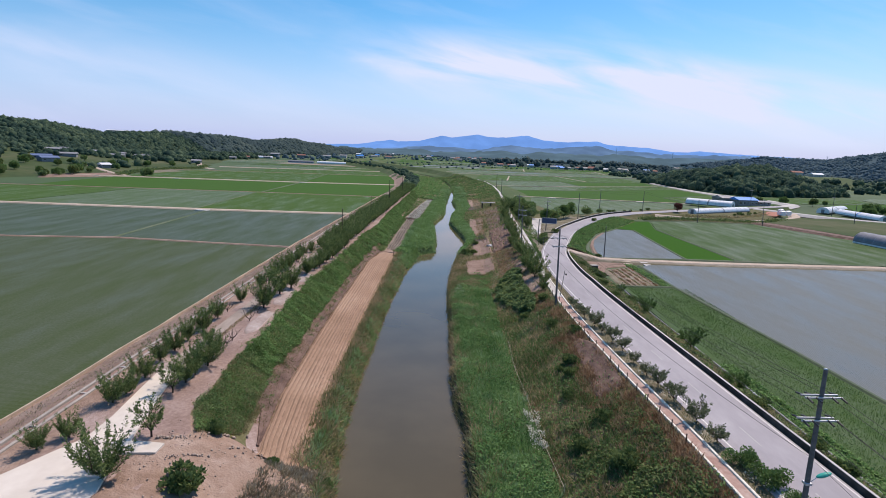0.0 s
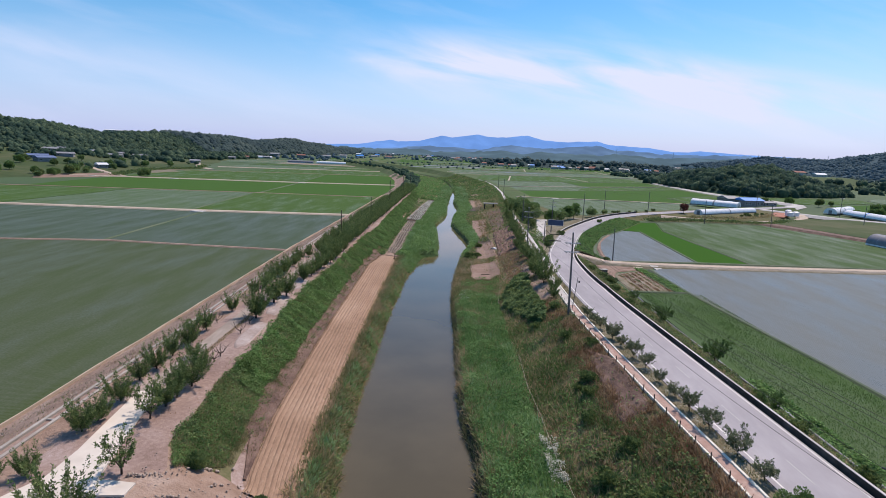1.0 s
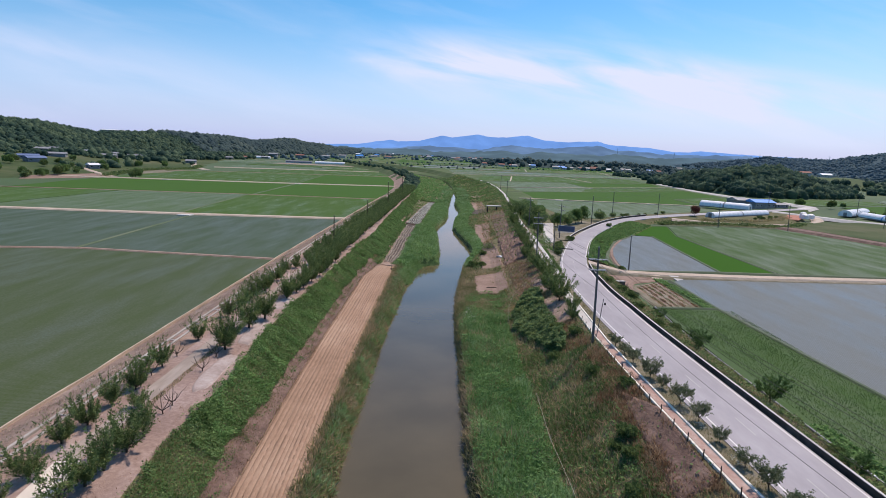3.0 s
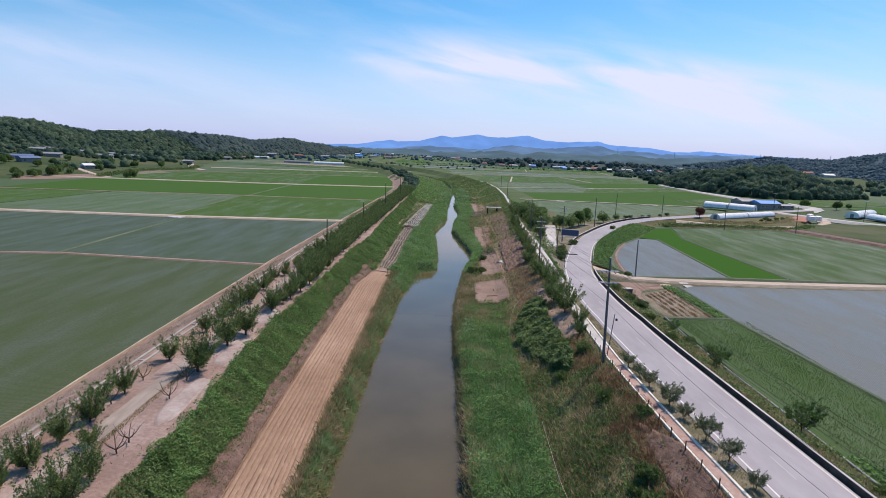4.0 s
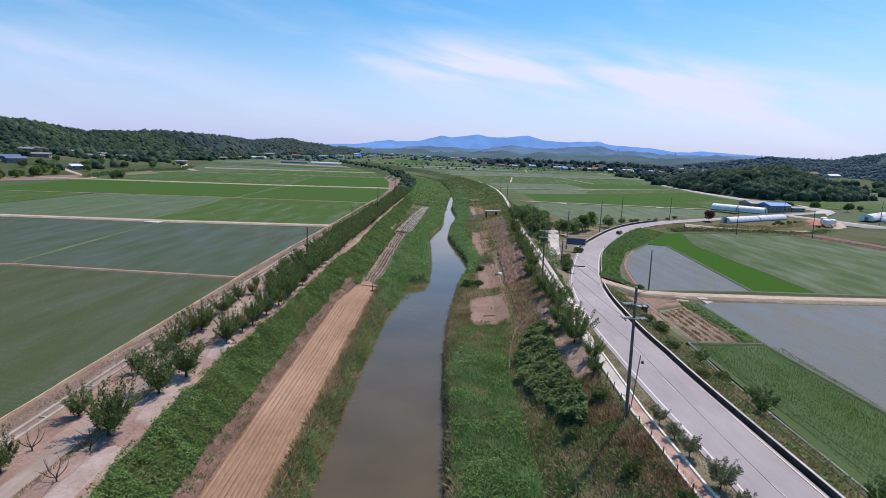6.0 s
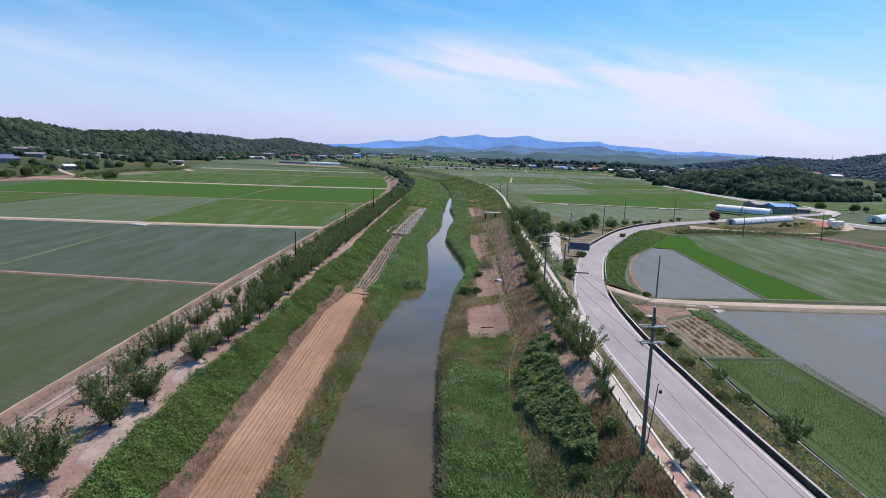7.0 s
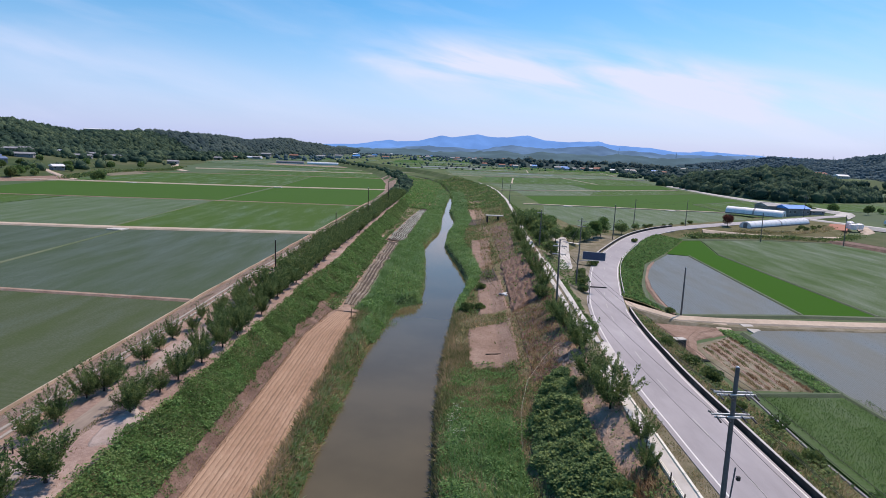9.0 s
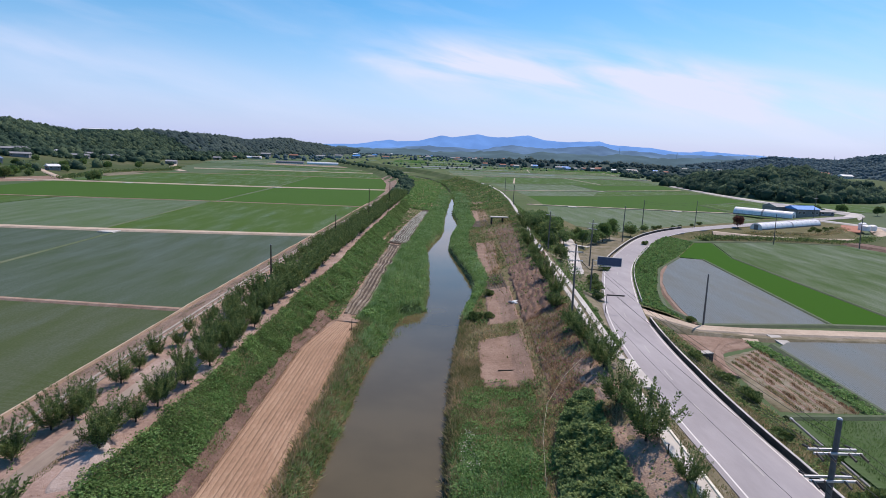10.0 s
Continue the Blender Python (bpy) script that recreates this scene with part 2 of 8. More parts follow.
PALEFILM = material("torn_pale_film", [(0.10, 0.072, 0.05), (0.20, 0.165, 0.125), (0.38, 0.345, 0.29)], 2.2, bump=0.6, large=0.5, stretch=(2.0, 0.4, 1))
STRAW = material("pale_dry_stubble", [(0.20, 0.16, 0.10), (0.34, 0.29, 0.20), (0.50, 0.45, 0.34)], 0.6, bump=0, rough=0.85, per="island", translucent=0.3, spread=0.35, specular=0.08)
FLOWER = material("cream_blossom", [(0.42, 0.42, 0.33), (0.62, 0.62, 0.52)], 2.0, bump=0, rough=0.7, per="island", translucent=0.3)
WINDOW = material("dark_window_glass", [(0.02, 0.025, 0.03), (0.04, 0.045, 0.05)], 1.0, bump=0.0, rough=0.15, specular=0.6)
PALEGRAVEL = material("pale_grit", [(0.27, 0.208, 0.18), (0.36, 0.295, 0.265), (0.46, 0.40, 0.37)], 2.4, large=0.4, bump=0.7, bump_scale=10)
BAMBOO = material("bleached_cane", [(0.42, 0.37, 0.27), (0.56, 0.51, 0.40)], 4.0, bump=0.1)
STONE = material("pale_rubble", [(0.26, 0.20, 0.16), (0.43, 0.355, 0.30)], 3.0, bump=0.5, per="island")


def water_material(name, base, rough, bump, wave):
    m = bpy.data.materials.new(name)
    m.use_nodes = True
    n, l = m.node_tree.nodes, m.node_tree.links
    b = n["Principled BSDF"]
    b.inputs["Roughness"].default_value = rough
    b.inputs["IOR"].default_value = 1.33
    tc = n.new("ShaderNodeNewGeometry")
    no = n.new("ShaderNodeTexNoise")
    no.inputs["Scale"].default_value, no.inputs["Detail"].default_value = 0.12, 5.0
    l.new(tc.outputs["Position"], no.inputs["Vector"])
    cr = n.new("ShaderNodeValToRGB")
    for e, c, p in zip(cr.color_ramp.elements, base, (0.35, 0.65)):
        e.color, e.position = (*c, 1), p
    l.new(no.outputs["Fac"], cr.inputs["Fac"])
    l.new(cr.outputs["Color"], b.inputs["Base Color"])
    nb = n.new("ShaderNodeTexNoise")
    nb.inputs["Scale"].default_value, nb.inputs["Detail"].default_value = wave, 3.0
    bp = n.new("ShaderNodeBump")
    bp.inputs["Strength"].default_value, bp.inputs["Distance"].default_value = bump, 0.02
    l.new(tc.outputs["Position"], nb.inputs["Vector"])
    l.new(nb.outputs["Fac"], bp.inputs["Height"])
    l.new(bp.outputs["Normal"], b.inputs["Normal"])
    return m


RIVER = water_material("murky_river_water", [(0.086, 0.069, 0.036), (0.108, 0.087, 0.047)], 0.05, 0.06, 1.5)


def paddy_material(name, green, bare, cover, angle=0.0, gloss=0.12, rows=1.0, low=0.25, high=0.85, sheen=0.14, wet=0.38):
    """Seedling rows standing in shallow water: cover 0..1 is how far the green hides the water."""
    m = bpy.data.materials.new(name)
    m.use_nodes = True
    n, l = m.node_tree.nodes, m.node_tree.links
    b = n["Principled BSDF"]
    tc = n.new("ShaderNodeNewGeometry")
    mp = n.new("ShaderNodeMapping")
    mp.inputs["Rotation"].default_value = (0, 0, radians(angle))
    l.new(tc.outputs["Position"], mp.inputs["Vector"])
    wv = n.new("ShaderNodeTexWave")
    wv.inputs["Scale"].default_value, wv.inputs["Distortion"].default_value = rows, 1.2
    wv.inputs["Detail"].default_value, wv.inputs["Detail Scale"].default_value = 2.0, 2.5
    l.new(mp.outputs["Vector"], wv.inputs["Vector"])
    st = n.new("ShaderNodeMapping")
    st.inputs["Rotation"].default_value = (0, 0, radians(angle))
    st.inputs["Scale"].default_value = (0.22, 0.05, 1)
    l.new(tc.outputs["Position"], st.inputs["Vector"])
    big = n.new("ShaderNodeTexNoise")
    big.inputs["Scale"].default_value, big.inputs["Detail"].default_value = 1.0, 6.0
    big.inputs["Roughness"].default_value = 0.6
    l.new(st.outputs["Vector"], big.inputs["Vector"])
    fine = n.new("ShaderNodeTexNoise")
    fine.inputs["Scale"].default_value, fine.inputs["Detail"].default_value = 3.4, 6.0
    l.new(tc.outputs["Position"], fine.inputs["Vector"])
    total = n.new("ShaderNodeMath")
    total.operation = "MULTIPLY_ADD"
    total.inputs[1].default_value = 1.0
    total.inputs[2].default_value = cover - 0.67
    l.new(big.outputs["Fac"], total.inputs[0])
    addw = n.new("ShaderNodeMath")
    addw.operation = "MULTIPLY_ADD"
    addw.inputs[1].default_value = 0.22
    l.new(wv.outputs["Fac"], addw.inputs[0])
    l.new(total.outputs["Value"], addw.inputs[2])
    addf = n.new("ShaderNodeMath")
    addf.operation = "MULTIPLY_ADD"
    addf.inputs[1].default_value = 0.7
    l.new(fine.outputs["Fac"], addf.inputs[0])
    l.new(addw.outputs["Value"], addf.inputs[2])
    fac = n.new("ShaderNodeMapRange")
    fac.inputs["From Min"].default_value, fac.inputs["From Max"].default_value = low, high
    l.new(addf.outputs["Value"], fac.inputs["Value"])
    mx = n.new("ShaderNodeMix")
    mx.data_type = "RGBA"
    mx.inputs["A"].default_value = (*bare, 1)
    mx.inputs["B"].default_value = (*green, 1)
    l.new(fac.outputs["Result"], mx.inputs["Factor"])
    l.new(mx.outputs["Result"], b.inputs["Base Color"])
    ro = n.new("ShaderNodeMapRange")
    ro.inputs["To Min"].default_value, ro.inputs["To Max"].default_value = gloss, 0.75
    l.new(fac.outputs["Result"], ro.inputs["Value"])
    l.new(ro.outputs["Result"], b.inputs["Roughness"])
    b.inputs["IOR"].default_value = 1.33
    sp = n.new("ShaderNodeMapRange")
    sp.inputs["To Min"].default_value, sp.inputs["To Max"].default_value = wet, sheen
    l.new(fac.outputs["Result"], sp.inputs["Value"])
    l.new(sp.outputs["Result"], b.inputs["Specular IOR Level"])
    bp = n.new("ShaderNodeBump")
    bp.inputs["Strength"].default_value, bp.inputs["Distance"].default_value = 0.35, 0.06
    l.new(addf.outputs["Value"], bp.inputs["Height"])
    l.new(bp.outputs["Normal"], b.inputs["Normal"])
    return m


PADDY_DIM = paddy_material("seedling_paddy", (0.056, 0.080, 0.027), (0.098, 0.102, 0.068), 0.42, 80, gloss=0.22, low=0.08, high=0.95)
PADDY_MID = paddy_material("thin_seedling_paddy", (0.052, 0.082, 0.036), (0.098, 0.108, 0.088), 0.42, 78, gloss=0.22, low=0.0, high=1.0)
PADDY_PALE = paddy_material("pale_seedling_paddy", (0.075, 0.120, 0.042), (0.140, 0.155, 0.125), 0.50, 75, gloss=0.25, low=0.0, high=1.0)
PADDY_GREEN = paddy_material("green_paddy", (0.062, 0.112, 0.026), (0.10, 0.125, 0.07), 0.55, 84, sheen=0.04)
PADDY_DEEP = paddy_material("deep_green_paddy", (0.052, 0.110, 0.022), (0.062, 0.105, 0.036), 0.85, 84, sheen=0.04)
PADDY_LIME = paddy_material("fresh_green_nursery", (0.034, 0.100, 0.008), (0.052, 0.106, 0.016), 0.9, 5, gloss=0.6, rows=2.2, low=0.1, high=0.9, sheen=0.04)
PADDY_ROAD = paddy_material("roadside_seedling_paddy", (0.050, 0.098, 0.026), (0.090, 0.118, 0.066), 0.5, 84, gloss=0.3, rows=1.6, low=0.0, high=1.0, sheen=0.04)
PADDY_WATER = paddy_material("flooded_paddy", (0.098, 0.106, 0.086), (0.128, 0.130, 0.116), 0.2, 10, gloss=0.15, low=0.0, high=1.1, sheen=0.25, wet=0.5)
PADDY_STREAK = paddy_material("streaked_paddy", (0.056, 0.100, 0.030), (0.170, 0.185, 0.148), 0.42, 62, gloss=0.3, low=0.1, high=0.85, sheen=0.04)
# haze of distance is mixed into both base colours: bluer and paler than FOREST
FOREST_HAZE = material("haze_tinted_far_woodland", [(0.095, 0.15, 0.19), (0.12, 0.182, 0.212), (0.16, 0.222, 0.228)], 0.05, bump=0.3, bump_scale=0.1, large=0.01, per="island", spread=0.15, specular=0.02, translucent=0.45)
FOREST_THIN_HAZE = material("haze_tinted_woodland", [(0.066, 0.105, 0.115), (0.098, 0.146, 0.14), (0.15, 0.198, 0.17)], 0.1, bump=1.0, bump_scale=0.3, large=0.01, per="island", spread=0.2, specular=0.05, translucent=0.45)
ROUGHFIELD = material("rough_meadow", [(0.039, 0.066, 0.027), (0.069, 0.092, 0.039), (0.117, 0.117, 0.066)], 0.09, detail=8, bump=0, large=0.018, specular=0.05)
FARTURF = material("far_green_turf", [(0.058, 0.088, 0.036), (0.085, 0.118, 0.05), (0.13, 0.145, 0.08)], 0.25, large=0.04, bump=0.5, bump_scale=2, specular=0.05)
FARFIELD = material("far_field_patchwork", [(0.036, 0.068, 0.024), (0.056, 0.096, 0.03), (0.096, 0.12, 0.07)], 0.012, detail=3, bump=0, large=0.004, stretch=(1, 0.35, 1))


# ---- building helpers ----
def mesh_of(name, verts, faces, mats=(), idx=None, smooth=False):
    me = bpy.data.meshes.new(name)
    me.from_pydata([tuple(v) for v in verts], [], faces)
    for m in mats:
        me.materials.append(m)
    if idx is not None:
        me.polygons.foreach_set("material_index", np.asarray(idx, dtype=np.int32))
    if smooth:
        me.polygons.foreach_set("use_smooth", np.ones(len(me.polygons), dtype=bool))
    me.update()
    return me


def part(name, bm, mat, parent=None, label="", kind=""):
    """Links a bmesh (or a mesh) as one mesh object under a thing or a part."""
    if isinstance(bm, bpy.types.Mesh):
        me = bm
    else:
        me = bpy.data.meshes.new(name)
        bm.normal_update()
        bm.to_mesh(me)
        bm.free()
    if mat is not None and not me.materials:
        me.materials.append(mat)
    ob = new(name, me)
    ob.parent = parent
    return tagged(ob, label=label, kind=kind)


def thing(name, at=(0, 0, 0), rz=0.0, label="", category="", group="", kind=""):
    ob = new(name)
    ob.empty_display_size = 0.2
    ob.matrix_basis = pose(*at, 0, 0, rz)
    return tagged(ob, label, category, group, kind)


def add_box(bm, x0, x1, y0, y1, z0, z1, bevel=0.0):
    r = bmesh.ops.create_cube(bm, size=1.0, matrix=Matrix.LocRotScale(((x0 + x1) / 2, (y0 + y1) / 2, (z0 + z1) / 2), None, (x1 - x0, y1 - y0, z1 - z0)))
    if bevel:
        edges = list({e for v in r["verts"] for e in v.link_edges})
        bmesh.ops.bevel(bm, geom=edges, offset=bevel, segments=1, affect="EDGES")


def box(*a, bevel=0.0):
    bm = bmesh.new()
    add_box(bm, *a, bevel=bevel)
    return bm


def add_tube(bm, p0, p1, r0, r1, seg=7, cap=True):
    p0, p1 = Vector(p0), Vector(p1)
    d = p1 - p0
    q = d.to_track_quat("Z", "Y").to_matrix().to_4x4()
    bmesh.ops.create_cone(bm, cap_ends=cap, segments=seg, radius1=r0, radius2=r1, depth=d.length, matrix=Matrix.Translation((p0 + p1) / 2) @ q)


def tube(p0, p1, r0, r1=None, seg=7):
    bm = bmesh.new()
    add_tube(bm, p0, p1, r0, r0 if r1 is None else r1, seg)
    return bm


def quads(centres, ups, sides, lens, wids, bend=0.0):
    """Verts and faces of leaf-like diamonds: one per row."""
    n = len(centres)
    tip = centres + ups * lens[:, None]
    left = centres + ups * (lens * 0.45)[:, None] - sides * (wids * 0.5)[:, None]
    right = centres + ups * (lens * 0.45)[:, None] + sides * (wids * 0.5)[:, None]
    v = np.stack([centres, right, tip, left], axis=1).reshape(-1, 3)
    return v, n


def quad_mesh(name, v, n, mat):
    me = bpy.data.meshes.new(name)
    me.vertices.add(4 * n)
    me.vertices.foreach_set("co", v.astype(np.float32).ravel())
    me.loops.add(4 * n)
    me.loops.foreach_set("vertex_index", np.arange(4 * n, dtype=np.int32))
    me.polygons.add(n)
    me.polygons.foreach_set("loop_start", np.arange(0, 4 * n, 4, dtype=np.int32))
    me.update(calc_edges=True)
    me.materials.append(mat)
    return me


def unit(a):
    return a / np.maximum(np.linalg.norm(a, axis=1, keepdims=True), 1e-9)


def leaf_cloud(rng, centres, radii, count, size, flat_up=0.3, droop=0.0):
    """Leaves on the outside of a set of round clumps."""
    k = rng.integers(0, len(centres), count)
    d = unit(rng.normal(size=(count, 3)))
    rr = radii[k] * (0.45 + 0.6 * rng.random(count) ** 0.6)
    c = centres[k] + d * rr[:, None] * np.array([1, 1, 0.85])
    up = unit(d + rng.normal(scale=0.6, size=(count, 3)) + np.array([0, 0, flat_up - droop]))
    side = unit(np.cross(up, rng.normal(size=(count, 3))))
    ln = size * (0.7 + 0.7 * rng.random(count))
    return quads(c, up, side, ln, ln * (0.45 + 0.3 * rng.random(count)))


# ---- the lie of the land ----
def lerp(y, ys, vs):
    return np.interp(y, ys, vs)


def shift_l(y):
    return lerp(y, [0, 150, 205, 330, 400, 476, 569, 670, 790, 950], [0, 0, 1.2, 3.4, 2.8, -4.5, -20, -43, -92, -152])


def crest_r(y):
    return lerp(y, [0, 33, 42, 54, 63, 70, 80, 97, 107, 120, 139, 161, 207, 268, 326, 382, 440, 473, 569, 670, 790, 950],
                [21.3, 19.75, 19.25, 18.42, 17.9, 17.6, 17.3, 17.55, 17.7, 18.6, 19.9, 20.9, 23, 26.8, 30, 31, 29, 24, 8, -15, -64, -124])


def crest_z(y):
    return lerp(y, [0, 105, 140, 240], [0, 0, -0.55, -0.6])


def river_l(y):
    return lerp(y, [0, 30, 45, 55, 70, 100, 115, 130, 141, 149, 153, 165, 190, 215, 235, 250, 300, 365, 400, 500, 600, 950],
                [-6.3, -7.3, -8.5, -9.2, -9.6, -9.5, -9.0, -8.7, -8.0, -6.5, -2.4, -2.0, -2.8, -4.2, -1.8, 0.2, 0.4, 2.0, 3.8, -3, -20, -160])


def river_r(y):
    return lerp(y, [0, 30, 45, 52, 60, 86, 100, 116, 128, 142, 152, 161, 172, 182, 215, 240, 268, 280, 305, 365, 392, 500, 600, 950],
                [3.5, 3.4, 3.1, 3.0, 1.8, 1.6, 1.3, 1.6, 2.2, 3.5, 4.3, 6.2, 6.8, 5.8, 2.0, 2.8, 5.9, 5.4, 4.2, 6.0, 5.5, 0, -17, -157])


ROAD_Y = [-20, 10, 33, 49, 62, 75, 90, 105, 118, 128, 140, 150, 160, 170, 180, 192, 205, 220, 235, 250, 262, 275, 290, 306, 322, 345]
ROAD_X = [27.5, 26.2, 25.1, 24.4, 23.8, 23.3, 22.7, 23.0, 24.2, 25.6, 27.7, 30.2, 32.9, 35.6, 38.6, 43.2, 49.5, 56.9, 65.5, 77, 89.5, 107, 128, 150, 172, 205]


def road_c(y):
    return lerp(y, ROAD_Y, ROAD_X)


def road_z(y):
    return lerp(y, [0, 95, 115, 140, 165, 200, 300], [0, 0, -0.7, -2.1, -2.8, -3.1, -3.2])


def wobble(x, y, k=0.35, a=0.18):
    return a * noise.noise((x * k, y * k, 3.3))


PADDY_Z = -4.72
WATER_Z = -6.5


def levee_edge(y):
    """Where the level top of the left levee breaks into the slope to the river."""
    return lerp(y, [0, 40.5, 43.5, 54, 64, 72, 84, 93, 101, 113, 126, 150, 165, 200], [-18.8, -18.8, -20.3, -21.1, -20.8, -21.3, -21.9, -22.0, -21.4, -21.2, -20.9, -20.6, -20.1, -21.2]) + shift_l(y)


def foot_l(y):
    """Foot of the left levee's slope, at the edge of the tilled strip."""
    return lerp(y, [40, 46, 54, 68, 84, 126, 133, 140], [-14.6, -15.2, -16.0, -16.5, -16.8, -17.0, -16.2, -15.4]) + shift_l(y) * 0.6


def section(y):
    """Breakpoints (x, z) of the ground across the valley at y."""
    s, cr, cz = float(shift_l(y)), float(crest_r(y)), float(crest_z(y))
    wl, wr = float(river_l(y)), float(river_r(y))
    rc, rz = float(road_c(min(y, 150))), float(road_z(min(y, 150)))
    fade = float(lerp(y, [150, 185], [0, 1]))
    j = lambda k: 0.35 * noise.noise((k * 7.1, y * 0.21, 0.7))
    fl = min(float(foot_l(y)) + j(1) * 0.3, wl - 3.0)
    fr = min(-11.0 + s * 0.6, wl - 1.4)
    ramp_ = float(lerp(y, [40.5, 43.5], [1, 0]))
    top_in = float(levee_edge(y)) + j(4)
    pts = [(-4800, -5.0), (-900, -5.0), (-300, -4.95), (-40.2 + s, -4.9), (-38.9 + s + j(2), -4.75), (-37.4 + s + j(3), -4.2), (-32.3 + s, -1.6),
           (-31.6 + s, -1.35), (-30.3 + s, -1.25), (-27.8 + s, -1.0), (-25.0 + s, -0.98), (top_in, -1.15), (fl - 0.9 + 3.0 * ramp_, -3.75), (fl + 3.0 * ramp_, -4.15),
           (max(fr, fl + 3.0 * ramp_ + 0.4), -4.62), (wl - 0.9 + j(5), -5.1), (wl + j(6) * 0.6, -6.55), (wl + 1.3, -7.5), (wr - 1.2, -7.5), (wr + j(7) * 0.5, -6.55), (wr + 0.55 + j(8) * 0.5, -5.35),
           (wr + 1.6, -4.95), (min(9.0 + max(0, cr - 18) * 0.5, cr - 7), -4.55), (cr - 1.1, -0.6 + cz), (cr - 0.15, -0.08 + cz), (cr + 1.25, -0.06 + cz)]
    fade = float(lerp(y, [146, 160], [0, 1]))
    yy = min(y, 345)
    slope = float(road_c(yy + 2) - road_c(yy - 2)) / 4
    half = 3.2 * math.sqrt(1 + slope * slope)
    c2, z2 = float(road_c(yy)), float(road_z(yy)) - 0.1
    gone = float(lerp(y, [345, 380], [0, 1]))
    z2 = z2 * (1 - gone) - 4.95 * gone
    low = float(lerp(y, [205, 228], [0, 1]))
    far1 = (cr + 2.6 + 4.0 * low, (cz - 0.5) * (1 - low) - 4.7 * low)
    kx = max(c2 - half - 9.5, far1[0] + 0.6)
    far2 = (kx, (far1[1] * 0.5 + z2 * 0.5) * (1 - low) - 4.9 * low)
    far3 = (max(c2 - half - 7.5, kx + 0.6), z2)
    far4 = (max(c2 + half, far3[0] + 1), z2)
    near = [(max(rc - 3.05, cr + 1.6), rz - 0.06), (rc - 2.0, rz - 0.08), (rc - 1.0, rz - 0.08), (rc + 3.1, rz - 0.06)]
    pts += [(n_[0] * (1 - fade) + f_[0] * fade, n_[1] * (1 - fade) + f_[1] * fade) for n_, f_ in zip(near, (far1, far2, far3, far4))]
    e2, ze = pts[-1]
    pts += [(e2 + 0.7, ze - 0.75), (max(35.0, e2 + 3.7), -4.35 if y < 160 else -4.9), (max(36.2, e2 + 4.9), -4.9), (max(300, e2 + 60), -4.95), (900, -5.0), (4800, -5.0)]
    return pts


# how finely each stretch between breakpoints is cut, and its material
CUTS = [1, 3, 8, 1, 1, 6, 1, 1, 3, 2, 3, 6, 2, 4, 2, 3, 2, 3, 2, 2, 2, 5, 9, 1, 1, 2, 2, 1, 2, 1, 4, 1, 10, 3, 1]
ZONE = [0, 0, 0, 0, 1, 1, 1, 2, 1, 2, 2, 3, 2, 4, 3, 3, 5, 5, 5, 5, 3, 3, 6, 6, 7, 7, 7, 7, 7, 3, 3, 3, 0, 0, 0]
rows_y = list(np.arange(-60, 18, 3.0)) + list(np.arange(18, 175, 0.9)) + list(np.arange(175, 420, 3.0)) + list(np.arange(420, 960, 12.0)) + [1000, 1200, 1600, 2400, 3400, 4800]


def ground_mesh():
    verts, faces, idx = [], [], []
    width = sum(CUTS) + 1
    for y in rows_y:
        p = section(float(y))
        row = []
        for i, c in enumerate(CUTS):
            (xa, za), (xb, zb) = p[i], p[i + 1]
            for k in range(c):
                t = k / c
                row.append((xa + (xb - xa) * t, za + (zb - za) * t, ZONE[i], k))
        row.append((*p[-1], 0, 0))
        for x, z, zone, k in row:
            dz = 0.0
            if zone in (1, 3, 6) and k > 0:
                dz = wobble(x, y, 0.5, 0.28) + wobble(x, y, 1.7, 0.12)
            elif zone == 2:
                dz = wobble(x, y, 0.9, 0.08)
            verts.append((x, y, z + dz))
    zones = [ZONE[i] for i, c in enumerate(CUTS) for _ in range(c)]
    for r in range(len(rows_y) - 1):
        for c in range(width - 1):
            a = r * width + c
            faces.append((a, a + 1, a + width + 1, a + width))
            zn = zones[c]
            yv, xm = rows_y[r], (verts[a][0] + verts[a + 1][0]) / 2
            if yv > 300 and zn in (2, 4, 6) or yv > 185 and zn == 7:
                zn = 3
            elif yv > 230 and zn == 1 and (yv > 540 or noise.noise((xm * 0.1, yv * 0.03, 4)) < (0.12 if yv < 290 else -0.2)):
                zn = 3
            elif yv < 42.5 and zn == 3 and -23 < xm < -4:
                zn = 1 if xm < -11.5 else 6
            idx.append(8 if zn == 3 and yv > 290 else zn)
    return mesh_of("ground", verts, faces, [FARFIELD, SOIL, GRAVEL, TURF, SOIL, BED, SCRUB, VERGE, FARTURF], idx, True)


ground = tagged(new("ground", ground_mesh()), "river valley floor with two earth levees and grassy banks", "ground", kind="structure")
SEC = {}


def ground_z(x, y):
    k = round(y, 1)
    if k not in SEC:
        p = section(k)
        SEC[k] = ([a for a, _ in p], [b for _, b in p])
    return float(np.interp(x, *SEC[k]))


